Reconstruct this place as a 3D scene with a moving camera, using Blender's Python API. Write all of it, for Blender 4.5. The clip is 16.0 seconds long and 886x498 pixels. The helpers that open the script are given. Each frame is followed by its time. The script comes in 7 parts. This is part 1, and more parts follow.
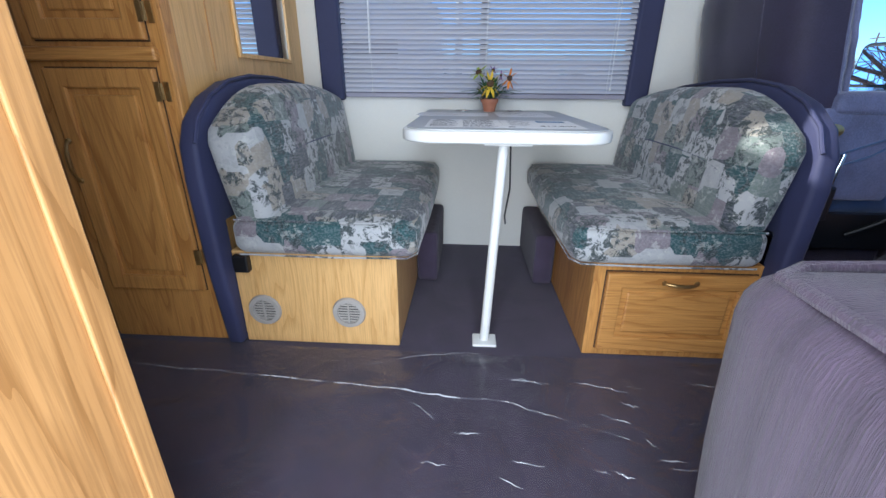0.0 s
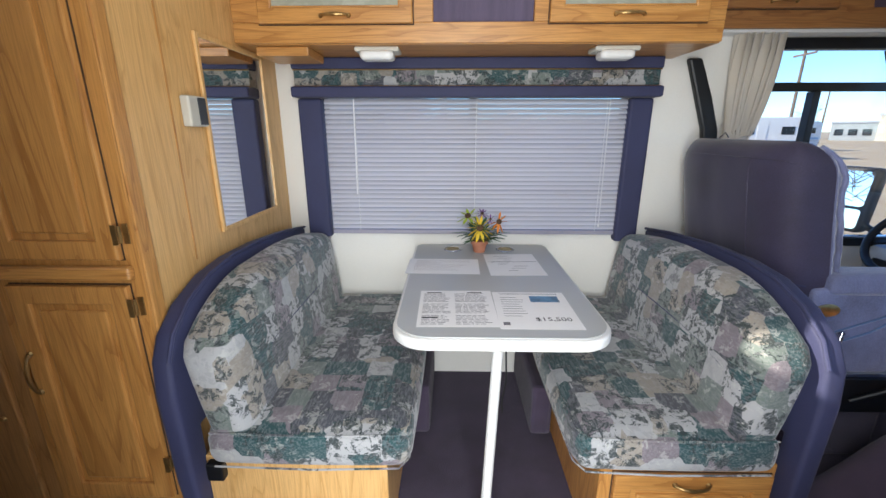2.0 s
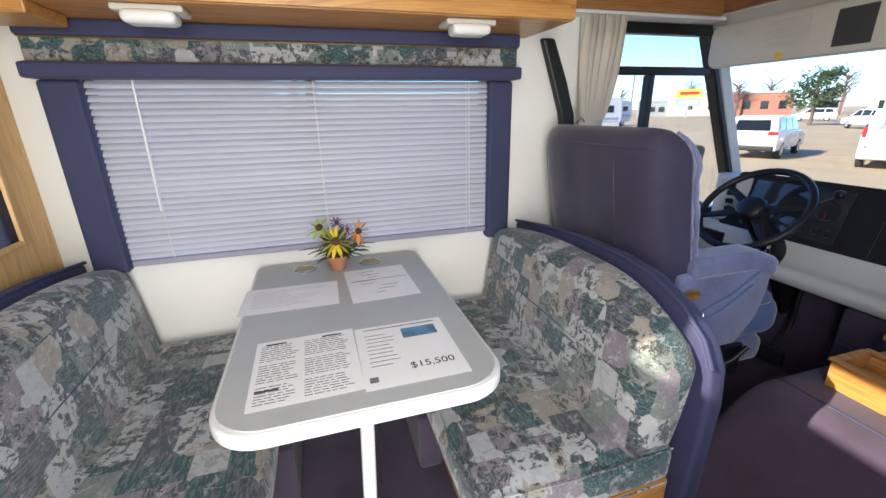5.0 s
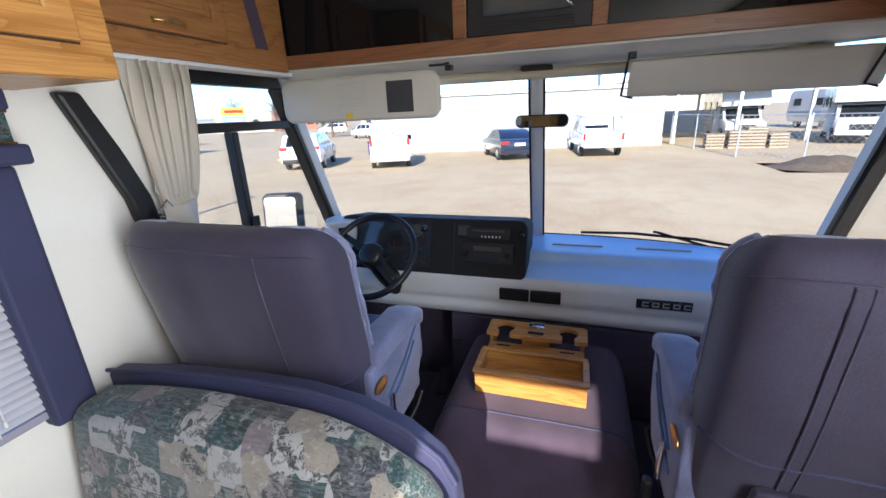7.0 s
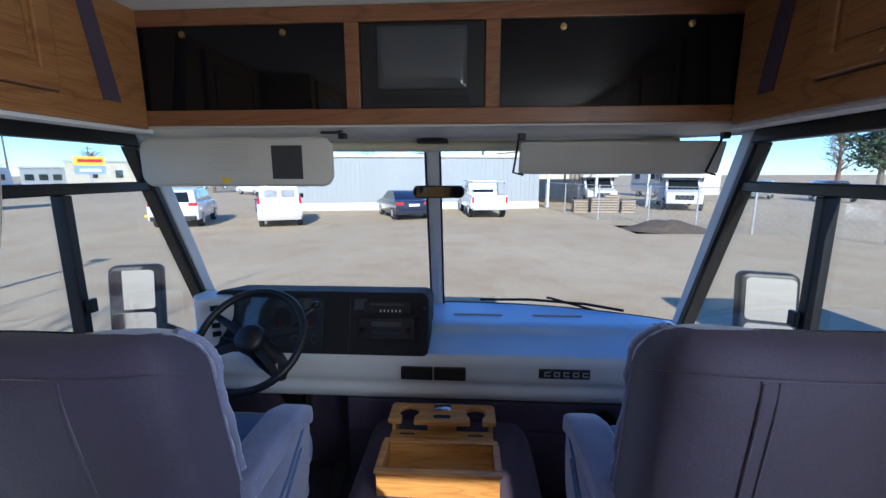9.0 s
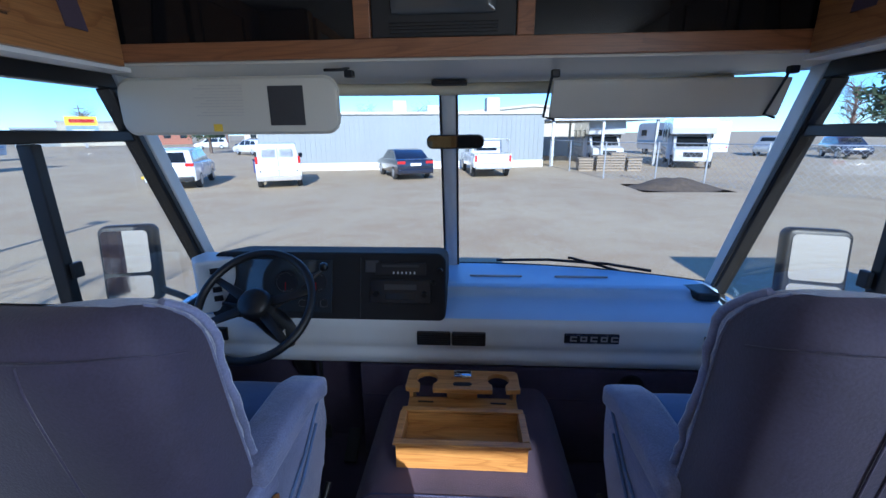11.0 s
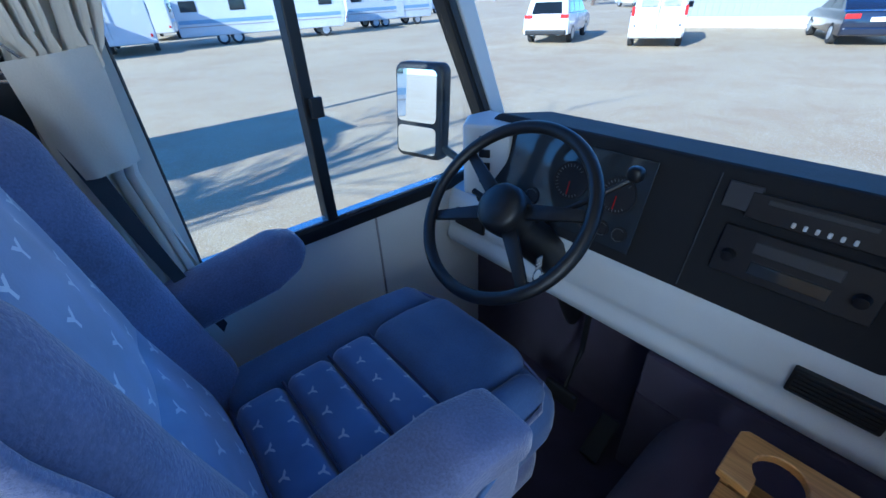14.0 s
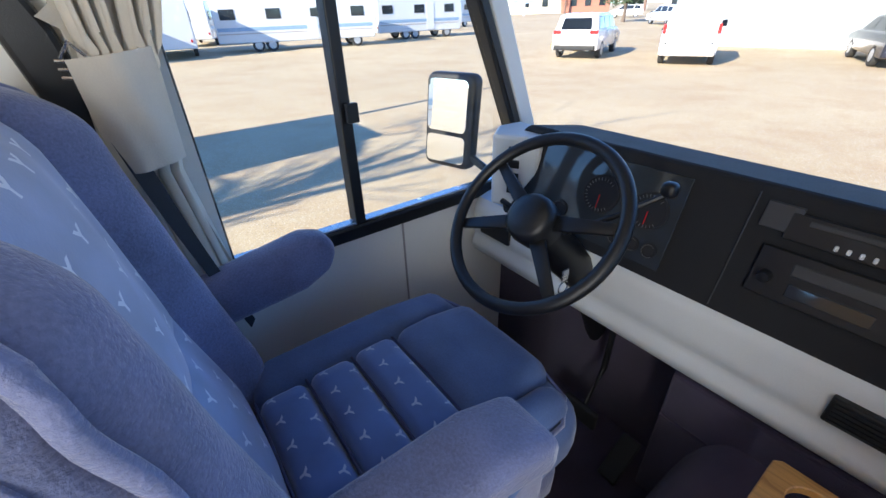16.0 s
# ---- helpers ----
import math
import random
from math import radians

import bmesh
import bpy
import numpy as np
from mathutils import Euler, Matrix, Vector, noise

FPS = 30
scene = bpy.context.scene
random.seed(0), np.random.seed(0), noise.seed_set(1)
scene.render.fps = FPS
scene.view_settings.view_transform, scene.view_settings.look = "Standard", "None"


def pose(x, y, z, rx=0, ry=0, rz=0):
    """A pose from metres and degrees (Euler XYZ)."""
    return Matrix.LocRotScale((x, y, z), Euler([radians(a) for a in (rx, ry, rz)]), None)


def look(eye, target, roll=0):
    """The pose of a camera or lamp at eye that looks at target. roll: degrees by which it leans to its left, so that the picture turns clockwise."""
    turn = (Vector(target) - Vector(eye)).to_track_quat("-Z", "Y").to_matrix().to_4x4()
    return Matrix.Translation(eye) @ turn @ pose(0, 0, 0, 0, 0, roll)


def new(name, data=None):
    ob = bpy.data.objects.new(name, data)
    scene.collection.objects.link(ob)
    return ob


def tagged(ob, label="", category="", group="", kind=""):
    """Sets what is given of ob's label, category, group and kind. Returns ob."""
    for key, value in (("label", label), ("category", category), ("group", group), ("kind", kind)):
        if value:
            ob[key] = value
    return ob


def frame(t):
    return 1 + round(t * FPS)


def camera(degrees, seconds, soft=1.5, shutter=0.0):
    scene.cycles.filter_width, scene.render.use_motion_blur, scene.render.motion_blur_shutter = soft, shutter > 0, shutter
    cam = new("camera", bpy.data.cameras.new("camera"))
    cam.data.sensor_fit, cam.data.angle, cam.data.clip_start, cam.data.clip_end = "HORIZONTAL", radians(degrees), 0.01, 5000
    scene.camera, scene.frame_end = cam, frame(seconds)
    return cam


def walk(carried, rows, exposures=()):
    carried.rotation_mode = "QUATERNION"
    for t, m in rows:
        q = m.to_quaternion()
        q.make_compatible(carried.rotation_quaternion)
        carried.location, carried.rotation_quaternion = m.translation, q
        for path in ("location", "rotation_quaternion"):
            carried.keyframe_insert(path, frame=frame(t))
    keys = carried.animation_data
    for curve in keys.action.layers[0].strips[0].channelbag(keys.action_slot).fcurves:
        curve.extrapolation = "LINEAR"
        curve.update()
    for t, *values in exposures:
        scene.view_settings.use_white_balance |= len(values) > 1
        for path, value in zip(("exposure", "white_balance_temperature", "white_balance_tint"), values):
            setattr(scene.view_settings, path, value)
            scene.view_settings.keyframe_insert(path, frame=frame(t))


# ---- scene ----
cam = camera(94.5, 16.0)
PATH = [
    (0, (-0.085, -1.104, 0.869), (-0.183, 0.748, 0.118), 0.5),
    (0.5, (-0.119, -0.993, 0.887), (-0.18, 0.865, 0.148), 1.0),
    (1, (-0.142, -0.831, 0.995), (-0.35, 0.986, 0.187), -5.8),
    (1.5, (-0.133, -0.869, 1.185), (-0.214, 1.004, 0.489), 0.3),
    (2, (-0.111, -0.893, 1.293), (-0.152, 1.028, 0.738), 0.0),
    (2.5, (-0.123, -0.913, 1.336), (-0.115, 1.021, 0.828), -1.2),
    (3, (-0.133, -0.93, 1.345), (-0.025, 1.016, 0.894), -1.1),
    (3.2, (-0.132, -0.932, 1.342), (-0.015, 1.017, 0.91), -1.1),
    (5.3, (0.022, -0.514, 1.317), (0.666, 1.259, 0.654), -2.5),
    (5.5, (0.051, -0.476, 1.365), (0.778, 1.262, 0.694), -3.7),
    (6, (0.136, -0.413, 1.452), (1.284, 1.064, 0.745), -2.9),
    (6.5, (0.169, -0.248, 1.478), (1.741, 0.796, 0.818), -3.3),
    (7, (0.173, -0.176, 1.502), (1.977, 0.425, 0.881), -2.5),
    (7.5, (0.213, -0.183, 1.512), (2.099, 0.163, 0.944), -1.6),
    (8, (0.288, -0.176, 1.5), (2.219, 0.035, 1.023), -1.0),
    (8.2, (0.297, -0.171, 1.503), (2.245, 0.006, 1.087), -0.6),
    (10.3, (0.323, -0.071, 1.592), (2.288, 0.003, 1.225), 0.2),
    (10.5, (0.339, -0.063, 1.56), (2.293, 0.017, 1.142), 0.0),
    (11, (0.454, -0.058, 1.494), (2.374, 0.063, 0.947), -0.5),
    (11.5, (0.725, -0.074, 1.467), (2.605, 0.124, 0.815), -0.7),
    (12, (0.947, -0.065, 1.441), (2.778, 0.281, 0.713), -1.0),
    (12.5, (1.119, 0.024, 1.429), (2.849, 0.581, 0.594), -1.1),
    (13, (1.194, 0.071, 1.376), (2.756, 0.913, 0.453), -0.8),
    (13.5, (1.199, 0.134, 1.335), (2.512, 1.255, 0.326), -1.3),
    (14, (1.183, 0.156, 1.315), (2.238, 1.484, 0.255), -3.1),
    (14.5, (1.163, 0.153, 1.317), (2.049, 1.604, 0.264), -3.7),
    (15, (1.161, 0.153, 1.318), (1.934, 1.682, 0.287), -5.3),
    (15.5, (1.159, 0.163, 1.31), (1.956, 1.686, 0.288), -4.2),
    (16, (1.162, 0.163, 1.312), (2.164, 1.565, 0.297), -1.9),
]
walk(cam, [(t, look(eye, target, roll)) for t, eye, target, roll in PATH], [(0, 1.0, 5900, 8), (0.5, 1.4, 6900, 10), (1.0, 1.5, 7500, 12), (1.5, 1.35, 7200, 11), (2.0, 1.25, 6700, 9), (3.0, 1.35, 6900, 10), (5.5, 1.45, 7000, 10), (6.5, 1.5, 7000, 10), (7.0, 1.6, 6600, 10), (8.0, 1.12, 6150, 8), (10.5, 0.93, 5450, 7), (12.0, 0.9, 5300, -4), (12.5, 0.85, 6200, -14), (13.0, 0.8, 6200, -14), (13.5, 1.05, 5400, -4), (14.0, 1.4, 4950, 0), (14.75, 1.75, 6300, 8), (16, 1.85, 6900, 8)])

# ---- world, sun and exposure ----
w = bpy.data.worlds.new("world")
scene.world = w
w.use_nodes = True
wn = w.node_tree.nodes
sky = wn.new("ShaderNodeTexSky")
sky.sky_type, sky.sun_disc = "NISHITA", False
sky.sun_elevation, sky.sun_rotation = radians(26.7), radians(264)
sky.air_density, sky.dust_density, sky.altitude = 1.0, 0.15, 1500
tint = wn.new("ShaderNodeMix")
tint.data_type, tint.blend_type = "RGBA", "MULTIPLY"
tint.inputs[0].default_value = 1.0
tint.inputs[7].default_value = (0.40, 0.64, 1.02, 1)
w.node_tree.links.new(sky.outputs[0], tint.inputs[6])
w.node_tree.links.new(tint.outputs[2], wn["Background"].inputs[0])
wn["Background"].inputs[1].default_value = 0.15

sun = new("sun", bpy.data.lights.new("sun", "SUN"))
sun.data.energy, sun.data.angle, sun.data.color = 4.2, radians(0.5), (1.0, 0.93, 0.83)
SUN_WAY = Vector((0.870, 0.09, -0.440))
sun.matrix_world = look((0, 0, 30), Vector((0, 0, 30)) + SUN_WAY)

door_sky = new("door_sky", bpy.data.lights.new("door_sky", "AREA"))
door_sky.data.shape, door_sky.data.size, door_sky.data.size_y = "RECTANGLE", 0.66, 1.9
door_sky.data.energy, door_sky.data.color = 21, (0.90, 0.95, 1.0)
door_sky.matrix_world = look((-0.09, -1.22, 1.0), (-0.09, 0, 0.9))

# ---- helpers ----
G = -0.72
PLACE = {}


def thing(name, x, y, z, label, category, turn=0, group="", kind=""):
    ob = new(name)
    ob.matrix_basis = pose(x, y, z, 0, 0, turn)
    PLACE[ob] = ob.matrix_basis.copy()
    return tagged(ob, label, category, group, kind)


def part(name, bm, material, parent=None, label="", local=False, smooth=False, bend=40):
    me = bpy.data.meshes.new(name)
    if parent is not None and not local:
        bm.transform(PLACE[parent].inverted())
    bm.to_mesh(me)
    bm.free()
    me.materials.append(material)
    if smooth:
        me.shade_smooth()
        me.set_sharp_from_angle(angle=radians(bend))
    ob = new(name, me)
    if parent is not None:
        ob.parent = parent
        PLACE[ob] = PLACE[parent]
    else:
        PLACE[ob] = Matrix()
    return tagged(ob, label)


def whole(name, bm, material, label="", category="", kind="", smooth=False, group=""):
    return tagged(part(name, bm, material, None, label, smooth=smooth), "", category, group, kind)


def again(ob, m, parent):
    """One more part on the same mesh."""
    c = ob.copy()
    scene.collection.objects.link(c)
    c.parent = parent
    c.matrix_basis = m
    PLACE[c] = PLACE[parent]
    return c


def box(x0, x1, y0, y1, z0, z1, bev=0.0, seg=2, bm=None):
    out = bm or bmesh.new()
    b = bmesh.new()
    bmesh.ops.create_cube(b, size=1)
    for v in b.verts:
        v.co = Vector(((x0 + x1) / 2 + v.co.x * (x1 - x0), (y0 + y1) / 2 + v.co.y * (y1 - y0), (z0 + z1) / 2 + v.co.z * (z1 - z0)))
    if bev:
        bmesh.ops.bevel(b, geom=b.edges[:], offset=min(bev, 0.49 * min(x1 - x0, y1 - y0, z1 - z0)), segments=seg, affect="EDGES", profile=0.5)
    return join(out, b)


def join(out, b, m=None):
    if m is not None:
        b.transform(m)
    me = bpy.data.meshes.new("tmp")
    b.to_mesh(me)
    b.free()
    out.from_mesh(me)
    bpy.data.meshes.remove(me)
    return out


AX = {"x": lambda a, p: (a, p[0], p[1]), "y": lambda a, p: (p[0], a, p[1]), "z": lambda a, p: (p[0], p[1], a)}


def prism(pts, axis, a, b, bev=0.0, seg=2, bm=None):
    """A polygon given in the two other axes, pulled from a to b."""
    out, t = bm or bmesh.new(), bmesh.new()
    f = AX[axis]
    lo = [t.verts.new(f(a, p)) for p in pts]
    hi = [t.verts.new(f(b, p)) for p in pts]
    t.faces.new(lo)
    t.faces.new(hi[::-1])
    n = len(pts)
    for i in range(n):
        t.faces.new((lo[i], hi[i], hi[(i + 1) % n], lo[(i + 1) % n]))
    bmesh.ops.recalc_face_normals(t, faces=t.faces[:])
    if bev:
        bmesh.ops.bevel(t, geom=[e for e in t.edges if e.calc_face_angle(0) > 0.5], offset=bev, segments=seg, affect="EDGES", profile=0.5)
    return join(out, t)


def soft(x0, x1, y0, y1, z0, z1, r, n=10, crown=(0, 0, 0), warp=None, bm=None):
    """A padded block with rounded edges, its sides swelling by crown."""
    out, t = bm or bmesh.new(), bmesh.new()
    bmesh.ops.create_cube(t, size=2)
    bmesh.ops.subdivide_edges(t, edges=t.edges[:], cuts=n, use_grid_fill=True)
    h = Vector(((x1 - x0) / 2, (y1 - y0) / 2, (z1 - z0) / 2))
    c = Vector(((x0 + x1) / 2, (y0 + y1) / 2, (z0 + z1) / 2))
    for v in t.verts:
        u = v.co.copy()
        p = Vector([math.copysign(abs(u[i]) ** 0.8, u[i]) * h[i] for i in range(3)])
        q = Vector([max(-h[i] + r, min(h[i] - r, p[i])) for i in range(3)])
        d = p - q
        if d.length > 1e-6:
            p = q + d.normalized() * r
        s = [math.cos(u[i] * 1.4) for i in range(3)]
        p.x += crown[0] * (p.x / h.x) * s[1] * s[2]
        p.y += crown[1] * (p.y / h.y) * s[0] * s[2]
        p.z += crown[2] * (p.z / h.z) * s[0] * s[1]
        v.co = c + p
        if warp:
            v.co = Vector(warp(*v.co))
    return join(out, t)


def tube(pts, r, n=8, bm=None, flat=1.0, closed=False):
    """A rod through the points; flat squeezes it."""
    out = bm or bmesh.new()
    pts = [Vector(p) for p in pts]
    rings = []
    m = len(pts)
    for i, p in enumerate(pts):
        a = pts[(i - 1) % m] if closed else pts[max(i - 1, 0)]
        b = pts[(i + 1) % m] if closed else pts[min(i + 1, m - 1)]
        d = (b - a).normalized()
        up = Vector((0, 0, 1)) if abs(d.z) < 0.95 else Vector((1, 0, 0))
        s = d.cross(up).normalized()
        t = s.cross(d)
        rr = r[i] if isinstance(r, (list, tuple)) else r
        rings.append([out.verts.new(p + (s * math.cos(k * 2 * math.pi / n) + t * math.sin(k * 2 * math.pi / n) * flat) * rr) for k in range(n)])
    for i in range(m if closed else m - 1):
        A, B = rings[i], rings[(i + 1) % m]
        for k in range(n):
            out.faces.new((A[k], A[(k + 1) % n], B[(k + 1) % n], B[k]))
    if not closed:
        out.faces.new(rings[0][::-1])
        out.faces.new(rings[-1])
    return out


def lathe(profile, n=24, m=None, bm=None, caps=True):
    """Radius and height pairs, turned about z."""
    out, t = bm or bmesh.new(), bmesh.new()
    rings = [[t.verts.new((r * math.cos(k * 2 * math.pi / n), r * math.sin(k * 2 * math.pi / n), z)) for k in range(n)] for r, z in profile]
    for A, B in zip(rings, rings[1:]):
        for k in range(n):
            t.faces.new((A[k], A[(k + 1) % n], B[(k + 1) % n], B[k]))
    if caps:
        t.faces.new(rings[0][::-1])
        t.faces.new(rings[-1])
    return join(out, t, m)


def sheet(fn, nu, nv, thick=0.0, bm=None):
    """A surface over u and v from 0 to 1, with thickness along its normal."""
    out, t = bm or bmesh.new(), bmesh.new()
    g = [[t.verts.new(fn(i / nu, j / nv)) for j in range(nv + 1)] for i in range(nu + 1)]
    for i in range(nu):
        for j in range(nv):
            t.faces.new((g[i][j], g[i + 1][j], g[i + 1][j + 1], g[i][j + 1]))
    if thick:
        t.normal_update()
        bmesh.ops.solidify(t, geom=t.faces[:], thickness=thick)
    return join(out, t)


def arc(cx, cy, r, a0, a1, n):
    return [(cx + r * math.cos(radians(a0 + (a1 - a0) * i / n)), cy + r * math.sin(radians(a0 + (a1 - a0) * i / n))) for i in range(n + 1)]


def rrect(x0, x1, y0, y1, r, n=5):
    return arc(x1 - r, y1 - r, r, 0, 90, n) + arc(x0 + r, y1 - r, r, 90, 180, n) + arc(x0 + r, y0 + r, r, 180, 270, n) + arc(x1 - r, y0 + r, r, 270, 360, n)


# ---- materials ----
def nodes_of(name):
    m = bpy.data.materials.new(name)
    m.use_nodes = True
    nt = m.node_tree
    return m, nt, nt.nodes["Principled BSDF"]


def add(nt, kind, **inputs):
    n = nt.nodes.new(kind)
    for k, v in inputs.items():
        n.inputs[k.replace("_", " ")].default_value = v
    return n


def place_of(nt, stretch=(1, 1, 1), vary=True):
    tc = nt.nodes.new("ShaderNodeTexCoord")
    mp = nt.nodes.new("ShaderNodeMapping")
    mp.inputs["Scale"].default_value = stretch
    nt.links.new(tc.outputs["Object"], mp.inputs["Vector"])
    if vary:
        oi = nt.nodes.new("ShaderNodeObjectInfo")
        mu = nt.nodes.new("ShaderNodeMath")
        mu.operation = "MULTIPLY"
        mu.inputs[1].default_value = 7.0
        nt.links.new(oi.outputs["Random"], mu.inputs[0])
        nt.links.new(mu.outputs[0], mp.inputs["Location"])
    return mp.outputs[0]


def ramp(nt, fac, stops):
    r = nt.nodes.new("ShaderNodeValToRGB")
    el = r.color_ramp.elements
    while len(el) < len(stops):
        el.new(0.5)
    for e, (p, c) in zip(el, stops):
        e.position, e.color = p, (*c, 1)
    nt.links.new(fac, r.inputs[0])
    return r.outputs[0]


def noise_of(nt, vec, scale, detail=4, rough=0.55, distort=0.0):
    n = add(nt, "ShaderNodeTexNoise", Scale=scale, Detail=detail, Roughness=rough, Distortion=distort)
    nt.links.new(vec, n.inputs["Vector"])
    return n.outputs["Fac"]


def mixed(nt, fac, a, b, kind="MIX"):
    n = nt.nodes.new("ShaderNodeMix")
    n.data_type, n.blend_type = "RGBA", kind
    for k, v in ((0, fac), (6, a), (7, b)):
        if isinstance(v, (int, float)):
            n.inputs[k].default_value = v
        elif isinstance(v, tuple):
            n.inputs[k].default_value = (*v, 1)
        else:
            nt.links.new(v, n.inputs[k])
    return n.outputs[2]


def math_of(nt, op, a, b=0.0, c=0.0):
    n = nt.nodes.new("ShaderNodeMath")
    n.operation = op
    for k, v in enumerate((a, b, c)):
        if isinstance(v, (int, float)):
            n.inputs[k].default_value = v
        else:
            nt.links.new(v, n.inputs[k])
    return n.outputs[0]


def bumped(nt, bsdf, height, strength, distance=0.002):
    b = add(nt, "ShaderNodeBump", Strength=strength, Distance=distance)
    nt.links.new(height, b.inputs["Height"])
    nt.links.new(b.outputs[0], bsdf.inputs["Normal"])


def mat(name, col, rough=0.6, metal=0.0, var=0.12, coarse=5, fine=90, bump=0.15, depth=0.002, stretch=(1, 1, 1), sheen=0.0, spec=0.5, coat=0.0):
    """Paint, plastic, cloth or metal, with variation at two scales."""
    m, nt, b = nodes_of(name)
    v = place_of(nt, stretch)
    big, small = noise_of(nt, v, coarse, 3), noise_of(nt, v, fine, 5)
    fac = math_of(nt, "ADD", math_of(nt, "MULTIPLY", big, 0.65), math_of(nt, "MULTIPLY", small, 0.35))
    lo, hi = tuple(c * (1 - var) for c in col), tuple(min(1, c * (1 + var)) for c in col)
    nt.links.new(ramp(nt, fac, [(0.3, lo), (0.7, hi)]), b.inputs["Base Color"])
    b.inputs["Metallic"].default_value = metal
    nt.links.new(math_of(nt, "ADD", math_of(nt, "MULTIPLY", big, 0.15), rough - 0.07), b.inputs["Roughness"])
    b.inputs["Specular IOR Level"].default_value = spec
    b.inputs["Sheen Weight"].default_value = sheen
    b.inputs["Sheen Roughness"].default_value = 0.4
    b.inputs["Coat Weight"].default_value = coat
    if bump:
        bumped(nt, b, small, bump, depth)
    return m


def oak(name, lo, hi, axis, rough=0.38):
    """Oak: long grain along the axis, with pores and cathedral figure."""
    m, nt, b = nodes_of(name)
    st = {"x": (0.12, 1, 1), "y": (1, 0.12, 1), "z": (1, 1, 0.12)}[axis]
    v = place_of(nt, st)
    figure = noise_of(nt, v, 7, 3, 0.5, 0.6)
    rings = math_of(nt, "FRACT", math_of(nt, "MULTIPLY", figure, 11.0))
    st2 = {"x": (0.03, 1, 1), "y": (1, 0.03, 1), "z": (1, 1, 0.03)}[axis]
    pores = noise_of(nt, place_of(nt, st2), 260, 4, 0.65)
    big = noise_of(nt, v, 2.2, 2)
    c1 = ramp(nt, rings, [(0.0, lo), (0.35, hi), (1.0, tuple((a * 0.35 + c * 0.65) for a, c in zip(lo, hi)))])
    c2 = mixed(nt, math_of(nt, "MULTIPLY", ramp(nt, pores, [(0.40, (1, 1, 1)), (0.56, (0, 0, 0))]), 0.40), c1, tuple(a * 0.62 for a in lo))
    c3 = mixed(nt, math_of(nt, "MULTIPLY", big, 0.35), c2, tuple(a * 0.9 for a in lo))
    nt.links.new(c3, b.inputs["Base Color"])
    b.inputs["Roughness"].default_value = rough
    b.inputs["Coat Weight"].default_value = 0.15
    b.inputs["Coat Roughness"].default_value = 0.3
    bumped(nt, b, pores, 0.25, 0.0008)
    return m


def tapestry(name):
    """Printed patchwork of sage, teal, beige and mauve with leafy marks."""
    m, nt, b = nodes_of(name)
    v = place_of(nt, (1, 1, 1), False)
    wob = add(nt, "ShaderNodeTexNoise", Scale=6, Detail=2)
    nt.links.new(v, wob.inputs["Vector"])
    va = nt.nodes.new("ShaderNodeVectorMath")
    va.operation = "MULTIPLY_ADD"
    va.inputs[1].default_value = (0.005, 0.005, 0.005)
    nt.links.new(wob.outputs["Color"], va.inputs[0])
    nt.links.new(v, va.inputs[2])
    vo = add(nt, "ShaderNodeTexVoronoi", Scale=12.0)
    vo.distance = "CHEBYCHEV"
    vo.inputs["Randomness"].default_value = 0.62
    nt.links.new(va.outputs[0], vo.inputs["Vector"])
    sep = nt.nodes.new("ShaderNodeSeparateColor")
    nt.links.new(vo.outputs["Color"], sep.inputs[0])
    sage, teal, beige, mauve, pale, plum = (0.13, 0.16, 0.145), (0.012, 0.055, 0.060), (0.25, 0.225, 0.19), (0.17, 0.145, 0.165), (0.34, 0.345, 0.35), (0.05, 0.055, 0.07)
    blocks = nt.nodes.new("ShaderNodeValToRGB")
    blocks.color_ramp.interpolation = "CONSTANT"
    el = blocks.color_ramp.elements
    for _ in range(6):
        el.new(0.5)
    for e, (p, c) in zip(el, [(0, beige), (0.13, teal), (0.28, mauve), (0.39, pale), (0.49, sage), (0.59, teal), (0.73, plum), (0.83, pale)]):
        e.position, e.color = p, (*c, 1)
    nt.links.new(sep.outputs[0], blocks.inputs[0])
    busy = ramp(nt, sep.outputs[1], [(0.28, (0.15, 0.15, 0.15)), (0.32, (1, 1, 1))])
    leaf = noise_of(nt, v, 34, 9, 0.72, 0.7)
    leaf2 = noise_of(nt, v, 30, 9, 0.72, 0.5)
    marks = ramp(nt, leaf, [(0.505, (0, 0, 0)), (0.535, (1, 1, 1))])
    marks2 = ramp(nt, leaf2, [(0.56, (0, 0, 0)), (0.60, (1, 1, 1))])
    c = mixed(nt, math_of(nt, "MULTIPLY", math_of(nt, "MULTIPLY", marks, 0.95), busy), blocks.outputs[0], (0.014, 0.026, 0.028))
    c = mixed(nt, math_of(nt, "MULTIPLY", marks2, 0.45), c, (0.46, 0.46, 0.43))
    hatch = noise_of(nt, place_of(nt, (1, 0.25, 1.4), False), 150, 5)
    c = mixed(nt, math_of(nt, "MULTIPLY", ramp(nt, hatch, [(0.48, (0, 0, 0)), (0.56, (1, 1, 1))]), 0.2), c, (0.34, 0.34, 0.36))
    nt.links.new(c, b.inputs["Base Color"])
    b.inputs["Roughness"].default_value = 0.85
    b.inputs["Sheen Weight"].default_value = 0.25
    weave = noise_of(nt, v, 420, 2)
    bumped(nt, b, weave, 0.4, 0.001)
    return m


